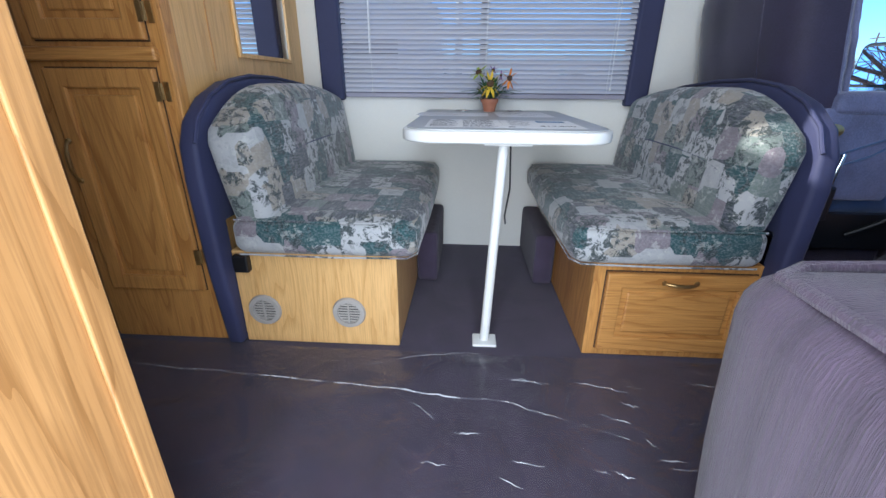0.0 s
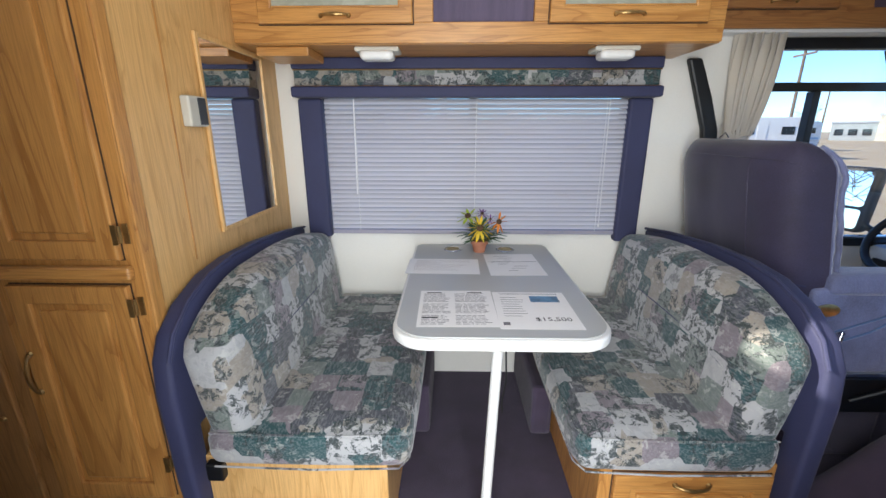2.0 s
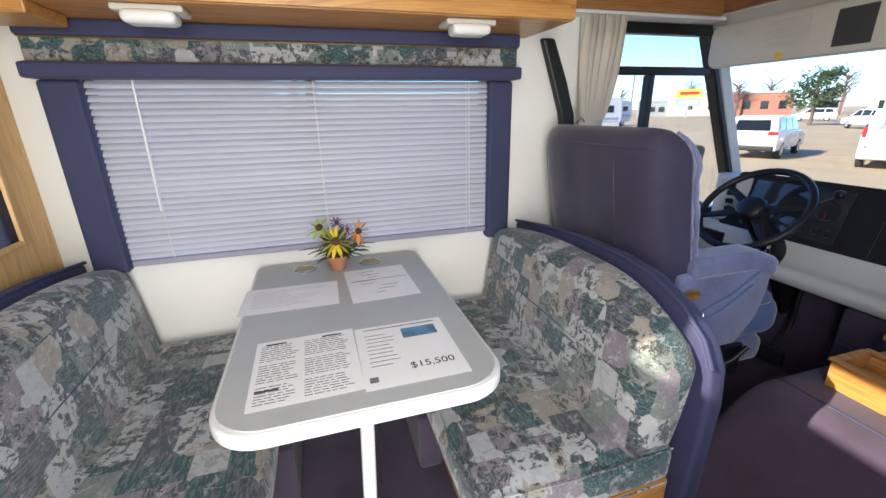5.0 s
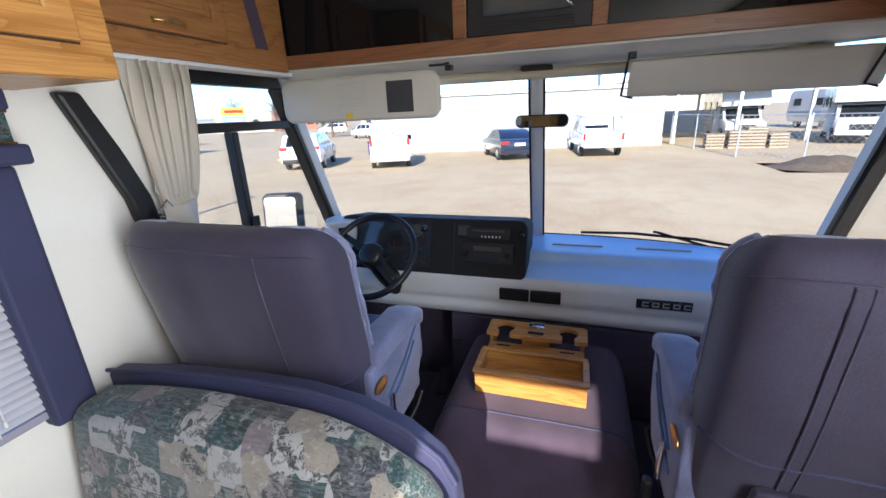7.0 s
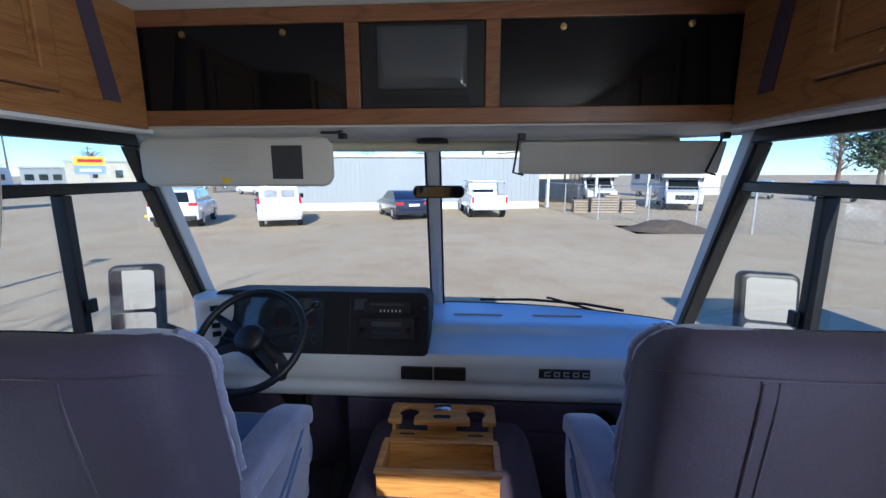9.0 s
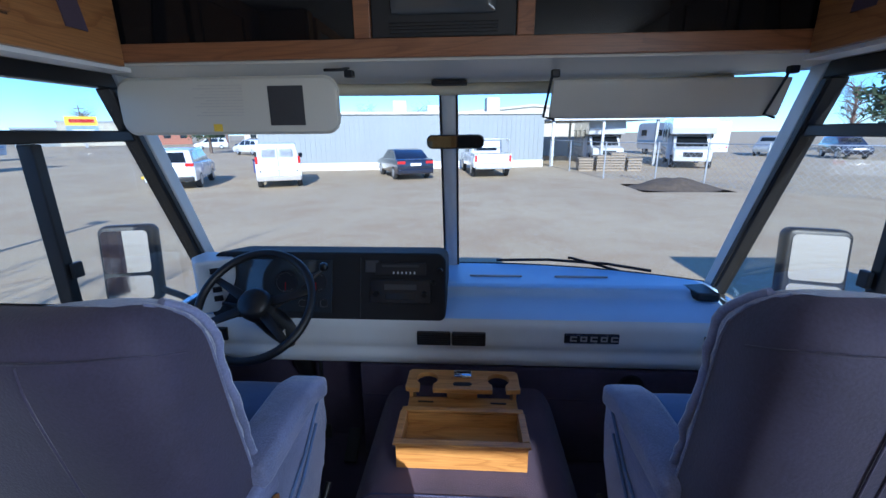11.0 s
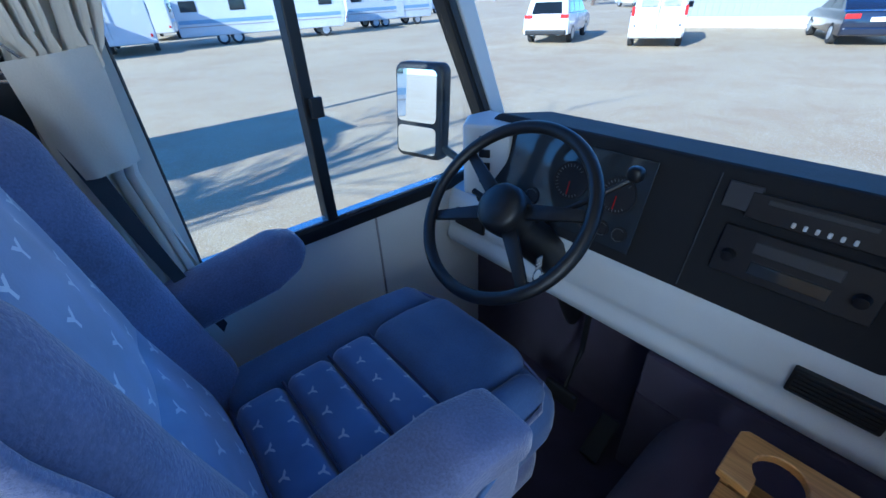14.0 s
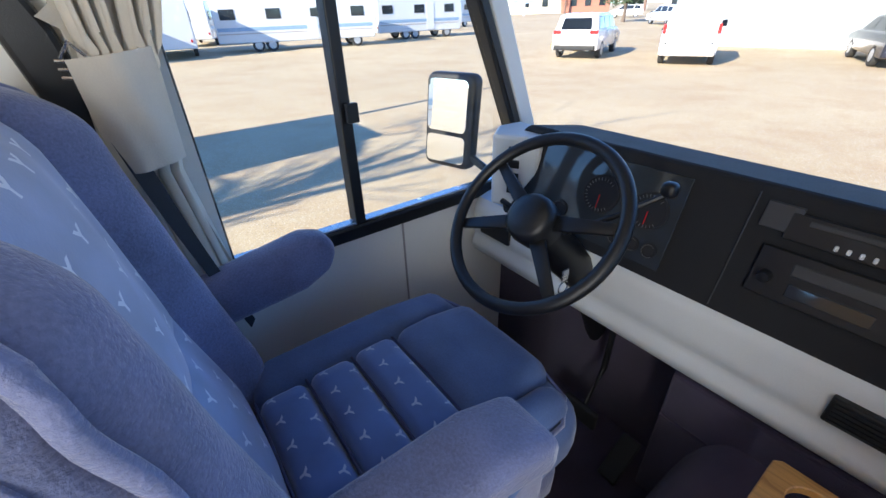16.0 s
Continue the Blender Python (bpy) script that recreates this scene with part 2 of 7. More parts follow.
def motif_cloth(name, col, mark, plane, cell=0.055):
    """Velour with a small woven bird-foot mark in offset rows, laid in the plane given."""
    m, nt, b = nodes_of(name)
    v = place_of(nt, (1, 1, 1), False)
    sp = nt.nodes.new("ShaderNodeSeparateXYZ")
    nt.links.new(v, sp.inputs[0])
    U, V = (sp.outputs[{"x": 0, "y": 1, "z": 2}[k]] for k in plane)
    vv = math_of(nt, "DIVIDE", V, cell)
    row = math_of(nt, "FLOOR", vv)
    half = math_of(nt, "MULTIPLY", math_of(nt, "MODULO", row, 2.0), 0.5)
    uu = math_of(nt, "ADD", math_of(nt, "DIVIDE", U, cell * 1.15), half)
    x = math_of(nt, "ABSOLUTE", math_of(nt, "SUBTRACT", math_of(nt, "SUBTRACT", uu, math_of(nt, "FLOOR", uu)), 0.5))
    y = math_of(nt, "MULTIPLY", math_of(nt, "SUBTRACT", math_of(nt, "SUBTRACT", vv, row), 0.5), 1.45)
    x = math_of(nt, "MULTIPLY", x, 1.45)
    stem = math_of(nt, "MULTIPLY", math_of(nt, "LESS_THAN", x, 0.055), math_of(nt, "LESS_THAN", math_of(nt, "ABSOLUTE", math_of(nt, "ADD", y, 0.10)), 0.12))
    d = math_of(nt, "ABSOLUTE", math_of(nt, "SUBTRACT", x, math_of(nt, "MULTIPLY", y, 1.1)))
    arm = math_of(nt, "MULTIPLY", math_of(nt, "LESS_THAN", d, 0.085), math_of(nt, "LESS_THAN", math_of(nt, "ABSOLUTE", math_of(nt, "SUBTRACT", y, 0.09)), 0.10))
    pat = math_of(nt, "MAXIMUM", stem, arm)
    nap = noise_of(nt, v, 9, 3)
    base = ramp(nt, nap, [(0.3, tuple(c * 0.8 for c in col)), (0.7, tuple(c * 1.2 for c in col))])
    nt.links.new(mixed(nt, math_of(nt, "MULTIPLY", pat, 0.88), base, mark), b.inputs["Base Color"])
    b.inputs["Roughness"].default_value = 0.8
    b.inputs["Sheen Weight"].default_value = 0.5
    bumped(nt, b, noise_of(nt, v, 300, 2), 0.3, 0.001)
    return m


def pane_glass(name, tint=(0.97, 0.985, 0.98), gloss=0.13):
    m = bpy.data.materials.new(name)
    m.use_nodes = True
    nt = m.node_tree
    nt.nodes.remove(nt.nodes["Principled BSDF"])
    tr, gl, mx, fr = (nt.nodes.new("ShaderNode" + k) for k in ("BsdfTransparent", "BsdfGlossy", "MixShader", "Fresnel"))
    tr.inputs[0].default_value = (*tint, 1)
    gl.inputs["Roughness"].default_value = 0.01
    fr.inputs[0].default_value = 1.45
    nt.links.new(math_of(nt, "MULTIPLY", fr.outputs[0], gloss), mx.inputs[0])
    nt.links.new(tr.outputs[0], mx.inputs[1])
    nt.links.new(gl.outputs[0], mx.inputs[2])
    nt.links.new(mx.outputs[0], nt.nodes["Material Output"].inputs[0])
    return m


def see_through(m, col, share):
    """Lets a share of the light through thin cloth."""
    nt = m.node_tree
    tl, mx = nt.nodes.new("ShaderNodeBsdfTranslucent"), nt.nodes.new("ShaderNodeMixShader")
    tl.inputs[0].default_value = (*col, 1)
    mx.inputs[0].default_value = share
    nt.links.new(nt.nodes["Principled BSDF"].outputs[0], mx.inputs[1])
    nt.links.new(tl.outputs[0], mx.inputs[2])
    nt.links.new(mx.outputs[0], nt.nodes["Material Output"].inputs[0])


def shiny(name, col=(0.9, 0.9, 0.9), rough=0.02, metal=1.0):
    m, nt, b = nodes_of(name)
    b.inputs["Base Color"].default_value = (*col, 1)
    b.inputs["Metallic"].default_value = metal
    b.inputs["Roughness"].default_value = rough
    return m


OAKL, OAKH = (0.37, 0.155, 0.038), (0.61, 0.305, 0.088)
# The same oak dimmed in colour for cab side cabinets that get less light.
OAKS_X = oak("dimmed_oak", (0.21, 0.083, 0.026), (0.36, 0.165, 0.055), "x")
# Oak toned down in colour to offset the close door lamp.
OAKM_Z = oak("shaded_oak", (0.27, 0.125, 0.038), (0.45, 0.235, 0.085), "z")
OAK_X, OAK_Y, OAK_Z = (oak("oak_" + a, OAKL, OAKH, a) for a in "xyz")
PLY_Z = oak("oak_panel_upright", (0.60, 0.33, 0.11), (0.79, 0.49, 0.20), "z", 0.42)
PLY_X = oak("oak_panel_level", (0.50, 0.30, 0.13), (0.64, 0.42, 0.20), "x", 0.42)
# Reddish oak, its colour darkened further to offset bounce light in the cab.
OAKD_Y = oak("dimmed_reddish_oak", (0.15, 0.055, 0.022), (0.26, 0.11, 0.045), "y")
TAP = tapestry("patchwork_cloth")
# One seat plush in two tones: shaded for rears, lit for wings and arms.
VEL = mat("shaded_rear_velour", (0.030, 0.025, 0.055), 0.75, var=0.5, coarse=4, fine=220, bump=0.4, depth=0.0014, sheen=0.38)
VELB = mat("lit_blue_velour", (0.135, 0.150, 0.258), 0.8, var=0.5, coarse=6, fine=240, bump=0.7, depth=0.0025, sheen=0.5)
VELC = mat("deep_blue_velour", (0.075, 0.125, 0.25), 0.8, var=0.28, coarse=7, fine=260, bump=0.35, depth=0.0012, sheen=0.3)
NAVY = mat("navy_vinyl_cloth", (0.030, 0.034, 0.088), 0.7, var=0.2, fine=300, bump=0.25, sheen=0.08)
MAUVE = mat("ribbed_mauve_velour", (0.060, 0.040, 0.066), 0.85, var=0.45, coarse=8, fine=110, bump=0.9, depth=0.004, stretch=(1, 3.2, 0.08), sheen=0.2)
CARPET = mat("plum_carpet", (0.052, 0.038, 0.068), 0.95, var=0.3, coarse=9, fine=420, bump=0.9, depth=0.004, sheen=0.15)
WALLW = mat("white_wallboard", (0.78, 0.765, 0.71), 0.6, var=0.04, coarse=3, fine=140, bump=0.1)
CREAM = mat("cream_plastic", (0.53, 0.51, 0.44), 0.5, var=0.05, coarse=4, fine=200, bump=0.08)
# Blue skylight on the dash top is put into its base colour.
DASHT = mat("sky_tinted_dash", (0.38, 0.55, 0.76), 0.45, var=0.05, coarse=5, fine=350, bump=0.2)
DASHW = mat("pale_grey_dash", (0.60, 0.615, 0.60), 0.40, var=0.06, coarse=5, fine=350, bump=0.2)
BLACK = mat("black_plastic", (0.006, 0.0065, 0.008), 0.45, var=0.2, coarse=8, fine=400, bump=0.15)
RUBBER = mat("black_rubber", (0.012, 0.012, 0.013), 0.7, var=0.2, fine=200, bump=0.2)
DARK = mat("dark_inside", (0.01, 0.01, 0.012), 0.8, var=0.2)
LAMI = mat("grey_laminate", (0.44, 0.45, 0.44), 0.35, var=0.05, coarse=6, fine=500, bump=0.03)
WHITEP = mat("white_enamel", (0.72, 0.72, 0.70), 0.35, var=0.04, coarse=6, fine=60, bump=0.05)
CLOTH = mat("oatmeal_curtain", (0.82, 0.77, 0.68), 0.9, var=0.1, coarse=8, fine=350, bump=0.35, sheen=0.2)
see_through(CLOTH, (0.88, 0.83, 0.74), 0.33)
nt = CLOTH.node_tree
mx, tl = nt.nodes.new("ShaderNodeMixShader"), nt.nodes.new("ShaderNodeBsdfTranslucent")
tl.inputs[0].default_value = (0.66, 0.60, 0.52, 1)
mx.inputs[0].default_value = 0.35
nt.links.new(nt.nodes["Principled BSDF"].outputs[0], mx.inputs[1])
nt.links.new(tl.outputs[0], mx.inputs[2])
nt.links.new(mx.outputs[0], nt.nodes["Material Output"].inputs[0])
BRASS = mat("antique_brass", (0.42, 0.27, 0.11), 0.35, 0.9, var=0.3, coarse=30, fine=200)
STEEL = mat("brushed_steel", (0.6, 0.6, 0.6), 0.25, 0.95, var=0.1, coarse=20, fine=200, stretch=(1, 1, 8))
CHROME = shiny("chrome", (0.85, 0.85, 0.86), 0.08)
MIRROR = shiny("mirror_glass", (0.92, 0.93, 0.93), 0.01)
GLASS = pane_glass("clear_glass")
SMOKE = shiny("smoked_glass", (0.006, 0.006, 0.007), 0.03, 0.0)
SMOKE.node_tree.nodes["Principled BSDF"].inputs["Specular IOR Level"].default_value = 0.28
PAPER = mat("printer_paper", (0.82, 0.82, 0.82), 0.7, var=0.03, coarse=9, fine=90, bump=0.03)
INK = mat("grey_print", (0.16, 0.16, 0.18), 0.8)
INKB = mat("black_print", (0.03, 0.03, 0.035), 0.8)
PHOTO = mat("blue_print", (0.10, 0.22, 0.36), 0.5, var=0.6, coarse=30, fine=90)
GREYT = mat("grey_vent_plastic", (0.36, 0.33, 0.30), 0.5, var=0.08)
TERRA = mat("terracotta", (0.42, 0.17, 0.10), 0.75, var=0.15, coarse=20, fine=90)
LEAF = mat("green_leaf", (0.05, 0.13, 0.04), 0.6, var=0.35, coarse=30, fine=90)
FERN = mat("grey_green_leaf", (0.09, 0.15, 0.11), 0.6, var=0.35, coarse=30, fine=90)
PETY = mat("yellow_petal", (0.78, 0.55, 0.05), 0.6, var=0.2, coarse=40)
PETO = mat("orange_petal", (0.75, 0.24, 0.02), 0.6, var=0.2, coarse=40)
PETP = mat("purple_petal", (0.20, 0.08, 0.26), 0.6, var=0.3, coarse=40)
LIME = mat("lime_petal", (0.42, 0.52, 0.05), 0.6, var=0.25, coarse=40)
SEEDS = mat("brown_seed_head", (0.07, 0.035, 0.015), 0.8, var=0.3, fine=400)
SEATB = motif_cloth("blue_motif_cloth", (0.075, 0.135, 0.30), (0.46, 0.50, 0.58), "yx", 0.056)
# Motif cloth with windshield light on the back pads put into its base.
BACKB = motif_cloth("lit_motif_cloth", (0.20, 0.26, 0.42), (0.66, 0.70, 0.76), "yz", 0.072)
REDL = mat("red_lamp", (0.45, 0.02, 0.02), 0.2, var=0.1)
YELP = mat("yellow_paint", (0.75, 0.50, 0.04), 0.5, var=0.1)
SHADE = mat("cream_blind_cloth", (0.62, 0.56, 0.40), 0.8, var=0.06)

m, nt, b = nodes_of("frosted_etched_glass")
v = place_of(nt)
et = ramp(nt, noise_of(nt, v, 17, 2, 0.4, 1.8), [(0.45, (0.31, 0.32, 0.26)), (0.75, (0.38, 0.39, 0.33))])
nt.links.new(et, b.inputs["Base Color"])
b.inputs["Roughness"].default_value = 0.18
FROST = m

m, nt, b = nodes_of("thin_blind_slat")
b.inputs["Base Color"].default_value = (0.57, 0.565, 0.60, 1)
b.inputs["Roughness"].default_value = 0.45
tl = nt.nodes.new("ShaderNodeBsdfTranslucent")
tl.inputs[0].default_value = (0.62, 0.61, 0.66, 1)
mx = nt.nodes.new("ShaderNodeMixShader")
mx.inputs[0].default_value = 0.27
nt.links.new(b.outputs[0], mx.inputs[1])
nt.links.new(tl.outputs[0], mx.inputs[2])
nt.links.new(mx.outputs[0], nt.nodes["Material Output"].inputs[0])
SLAT = m

m, nt, b = nodes_of("clear_plastic_film")
b.inputs["Roughness"].default_value = 0.12
b.inputs["IOR"].default_value = 1.5
v = place_of(nt)
tr = nt.nodes.new("ShaderNodeBsdfTransparent")
gl = nt.nodes.new("ShaderNodeBsdfGlossy")
gl.inputs["Roughness"].default_value = 0.13
fr = add(nt, "ShaderNodeFresnel", IOR=1.5)
cr = noise_of(nt, v, 5, 4, 0.55, 1.3)
ridge = math_of(nt, "SUBTRACT", 1.0, math_of(nt, "MULTIPLY", math_of(nt, "ABSOLUTE", math_of(nt, "SUBTRACT", cr, 0.5)), 9.0))
bp = add(nt, "ShaderNodeBump", Strength=0.35, Distance=0.02)
nt.links.new(math_of(nt, "MAXIMUM", ridge, 0.0), bp.inputs["Height"])
nt.links.new(bp.outputs[0], gl.inputs["Normal"])
nt.links.new(bp.outputs[0], fr.inputs["Normal"])
mx = nt.nodes.new("ShaderNodeMixShader")
nt.links.new(fr.outputs[0], mx.inputs[0])
nt.links.new(tr.outputs[0], mx.inputs[1])
nt.links.new(gl.outputs[0], mx.inputs[2])
nt.links.new(mx.outputs[0], nt.nodes["Material Output"].inputs[0])
FILM = m

m, nt, b = nodes_of("packed_dirt_and_gravel")
v = place_of(nt, (1, 1, 1), False)
big, mid, fine = noise_of(nt, v, 0.12, 5, 0.6), noise_of(nt, v, 1.3, 6, 0.65), noise_of(nt, v, 22, 4, 0.7)
c = ramp(nt, big, [(0.3, (0.334, 0.247, 0.133)), (0.7, (0.441, 0.346, 0.201))])
c = mixed(nt, math_of(nt, "MULTIPLY", mid, 0.6), c, (0.372, 0.308, 0.217))
c = mixed(nt, ramp(nt, fine, [(0.55, (0, 0, 0)), (0.75, (0.6, 0.6, 0.6))]), c, (0.502, 0.456, 0.380))
c = mixed(nt, ramp(nt, fine, [(0.25, (0.5, 0.5, 0.5)), (0.42, (0, 0, 0))]), c, (0.167, 0.129, 0.091))
patch = noise_of(nt, v, 0.6, 7, 0.72, 0.5)
c = mixed(nt, ramp(nt, patch, [(0.46, (0, 0, 0)), (0.64, (0.50, 0.50, 0.50))]), c, (0.304, 0.194, 0.099))
stones = noise_of(nt, v, 60, 2, 0.6)
c = mixed(nt, ramp(nt, stones, [(0.60, (0, 0, 0)), (0.66, (0.9, 0.9, 0.9))]), c, (0.547, 0.517, 0.456))
c = mixed(nt, ramp(nt, stones, [(0.32, (0.8, 0.8, 0.8)), (0.40, (0, 0, 0))]), c, (0.152, 0.114, 0.076))
nt.links.new(c, b.inputs["Base Color"])
b.inputs["Roughness"].default_value = 0.95
bumped(nt, b, math_of(nt, "ADD", mid, math_of(nt, "MULTIPLY", fine, 0.3)), 0.6, 0.03)
DIRT = m

# Patchy white colour paints door-light glints along the film's creases.
m, nt, b = nodes_of("film_crease_glint")
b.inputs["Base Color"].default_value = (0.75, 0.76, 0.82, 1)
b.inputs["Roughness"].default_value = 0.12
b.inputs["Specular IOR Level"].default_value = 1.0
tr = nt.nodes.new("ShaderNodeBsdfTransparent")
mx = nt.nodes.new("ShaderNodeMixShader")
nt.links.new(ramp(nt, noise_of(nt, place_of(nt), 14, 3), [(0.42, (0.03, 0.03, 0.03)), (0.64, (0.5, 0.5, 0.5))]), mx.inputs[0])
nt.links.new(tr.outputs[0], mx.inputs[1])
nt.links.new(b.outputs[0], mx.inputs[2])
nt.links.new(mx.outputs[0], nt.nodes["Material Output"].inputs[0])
CREASE_GLINT = m
ETCH = mat("etched_white", (0.62, 0.64, 0.58), 0.6, var=0.05)
REVEAL = mat("dark_door_reveal", (0.05, 0.025, 0.012), 0.8)
DIM = mat("dim_grey_plastic", (0.045, 0.047, 0.05), 0.4)
# Mirror colour darkened so the bright oak reflected in it stays dim.
DIMMIR = shiny("dimmed_mirror", (0.12, 0.13, 0.14), 0.03)

# ---- shell of the motorhome ----
YW, YC, CEIL = 1.12, 1.20, 2.10


def structure(name, bm, material, smooth=False):
    return whole(name, bm, material, kind="structure", smooth=smooth)


bm = box(-3.0, -0.44, -YW, YW, -0.05, 0)
box(-0.44, 0.26, -0.80, YW, -0.05, 0, bm=bm)
box(0.26, 1.2, -YW, YW, -0.05, 0, bm=bm)
box(1.2, 2.3, -YC, YC, -0.05, 0, bm=bm)
floor = structure("floor", bm, CARPET)
structure("entry_step", box(-0.44, 0.26, -YW - 0.05, -0.80, -0.34, -0.28), RUBBER)
structure("step_riser", box(-0.44, 0.26, -0.80, -0.78, -0.28, -0.051), RUBBER)

for side, name in ((1, "wall_driver_side"), (-1, "wall_passenger_side")):
    a, b = sorted((side * YW, side * (YW + 0.05)))
    if side > 0:
        spans = ((-3.0, -0.72, 0, CEIL), (-0.72, 0.70, 0, 0.80), (-0.72, 0.70, 1.48, CEIL), (0.70, 1.24, 0, CEIL))
    else:
        spans = ((-3.0, -0.44, 0, CEIL), (-0.44, 0.26, 1.95, CEIL), (0.26, 1.24, 0, CEIL))
    for x0, x1, z0, z1 in spans:
        structure(name, box(x0, x1, a, b, z0, z1), WALLW)
    a, b = sorted((side * YC, side * (YC + 0.05)))
    bm = box(1.20, 2.34, a, b, -0.05, 0.725)
    prism([(1.20, 1.70), (1.92, 1.70), (1.80, CEIL), (1.20, CEIL)], "y", a, b, bm=bm)
    box(1.20, 1.2195, a, b, 0.726, 1.699, bm=bm)
    box(1.1995, 1.2405, *sorted((side * (YW + 0.0505), side * (YC + 0.0495))), -0.05, CEIL, bm=bm)
    structure("cab" + name[4:] + "_wall", bm, WALLW)
    prism_m = prism([(2.348, 0.735), (2.41, 0.735), (2.005, 1.70), (1.935, 1.70)], "y", a - 0.012, b + 0.004, 0.006)
    structure("windshield_post", prism_m, DASHW)
# Unseen opening added in the roof to throw a sun patch on the console.
VX0, VX1, VY0, VY1 = -2.15, -1.64, -0.66, -0.14
structure("ceiling", box(-3.0, 2.0, -YC - 0.05, VY0, CEIL, CEIL + 0.05, bm=box(-3.0, 2.0, VY1, YC + 0.05, CEIL, CEIL + 0.05, bm=box(VX1, 2.0, VY0, VY1, CEIL, CEIL + 0.05, bm=box(-3.0, VX0, VY0, VY1, CEIL, CEIL + 0.05)))), WALLW)
structure("wall_rear", box(-3.05, -3.0, -YW - 0.05, YW + 0.05, -0.05, CEIL + 0.05), WALLW)


def wind(u, z):
    """The windshield: across from -1 to 1, and height."""
    k = (z - 0.78) / 0.90
    xc, xe = 2.65 - 0.32 * k, 2.385 - 0.38 * k
    return (xc - (xc - xe) * abs(u) ** 2.4, u * 1.215, z)


ws = part("windshield", sheet(lambda u, v: wind(2 * u - 1, 0.78 + 0.92 * v), 32, 6), GLASS, smooth=True)
tagged(ws, kind="structure")
ws.visible_shadow = False
structure("windshield_rubber", tube([wind(-1 + i / 12, 0.785) for i in range(25)], 0.010), RUBBER)
bm = bmesh.new()
sheet(lambda u, v: (1.80 + (wind(2 * u - 1, 1.67)[0] + 0.06 - 1.80) * v, (2 * u - 1) * 1.20, 1.705 - 0.012 * v), 24, 3, 0.02, bm=bm)
structure("headliner", bm, CREAM, True)
structure("front_cap", sheet(lambda u, v: (wind(2 * u - 1, 1.69)[0] * (1 - v) + 1.9 * v + 0.03, (2 * u - 1) * 1.235, 1.69 + (CEIL + 0.05 - 1.69) * math.sin(v * math.pi / 2)), 24, 6, 0.02), WHITEP, True)
structure("front_skin", sheet(lambda u, v: (wind(2 * u - 1, 0.78)[0] + 0.02, (2 * u - 1) * 1.235, -0.35 + 1.12 * v), 24, 3, 0.02), WHITEP, True)
bm = tube([(wind(0.026, z)[0] - 0.025, 0.03, z) for z in (0.78, 1.0, 1.25, 1.5, 1.69)], 0.034, 10, flat=0.7)
mull = structure("windshield_mullion", bm, DASHW, True)
for s in (-1, 1):
    structure("mullion_seal", tube([(wind(0.026, z)[0] - 0.035, 0.03 + s * 0.036, z) for z in (0.78, 1.2, 1.69)], 0.005, 6), RUBBER)
structure("firewall", box(2.20, 2.24, -YC, YC, 0, 0.52), CARPET)
structure("hanging_skirt", box(-3.0, 2.3, YW + 0.052, YW + 0.07, -0.40, 0.0, bm=box(-3.0, 2.3, -YW - 0.07, -YW - 0.052, -0.40, 0.0)), WHITEP)


def cab_window(side):
    """Black frame with an upper light, a sliding post and slanted front edge."""
    y0, y1 = sorted((side * (YC - 0.012), side * (YC + 0.045)))
    win = new("window_cab")
    tagged(win, "black aluminium sliding cab window with slanted front edge", "window", kind="structure")
    PLACE[win] = Matrix()
    bars = [[(1.22, 0.72), (2.345, 0.72), (2.325, 0.762), (1.22, 0.762)],
            [(1.22, 1.652), (1.943, 1.652), (1.925, 1.70), (1.22, 1.70)],
            [(1.22, 0.763), (1.25, 0.763), (1.25, 1.651), (1.22, 1.651)],
            [(2.288, 0.763), (2.338, 0.763), (1.945, 1.651), (1.90, 1.651)]]
    for q in bars:
        part("frame_bar", prism(q, "y", y0, y1, 0.004, 1), BLACK, win)
    gy = side * (YC + 0.002)
    part("gasket", tube([(2.300, gy - side * 0.016, 0.78), (1.912, gy - side * 0.016, 1.645)], 0.004, 6), RUBBER, win)
    part("window_crossbar", prism([(1.251, 1.472), (1.978, 1.472), (1.962, 1.510), (1.251, 1.510)], "y", y0 + 0.006, y1 - 0.006, 0.004, 1), BLACK, win)
    part("sliding_post", box(1.588, 1.620, y0 + 0.004, y1 - 0.004, 0.764, 1.471, 0.004), BLACK, win)
    part("latch", box(1.598, 1.632, side * (YC - 0.02) - 0.008, side * (YC - 0.02) + 0.008, 1.06, 1.11, 0.004), BLACK, win)
    part("sill_track", box(1.25, 2.28, *sorted((side * (YC - 0.004), side * (YC + 0.03))), 0.7625, 0.772, 0.002), STEEL, win)
    p = part("pane", prism([(1.25, 0.763), (2.288, 0.763), (1.90, 1.651), (1.25, 1.651)], "y", side * (YC + 0.022), side * (YC + 0.026)), GLASS, win)
    p.visible_shadow = False
    return win


cab_window(1)
cab_window(-1)
for s in (1, -1):
    structure("wall_seam", box(1.742, 1.748, s * YC - 0.003, s * YC + 0.003, 0.25, 0.72), GREYT)

# ---- dash ----
dash = thing("dashboard", 2.3, 0, 0, "pale grey moulded motorhome dashboard with a rolled lower lip", "dashboard")
prof = [(2.09, 0.50), (2.045, 0.515), (2.03, 0.55), (2.045, 0.59), (2.035, 0.62), (2.045, 0.70), (2.065, 0.725), (2.10, 0.735), (2.235, 0.755), (2.25, 0.775), (2.26, 0.795), (2.30, 0.80)]


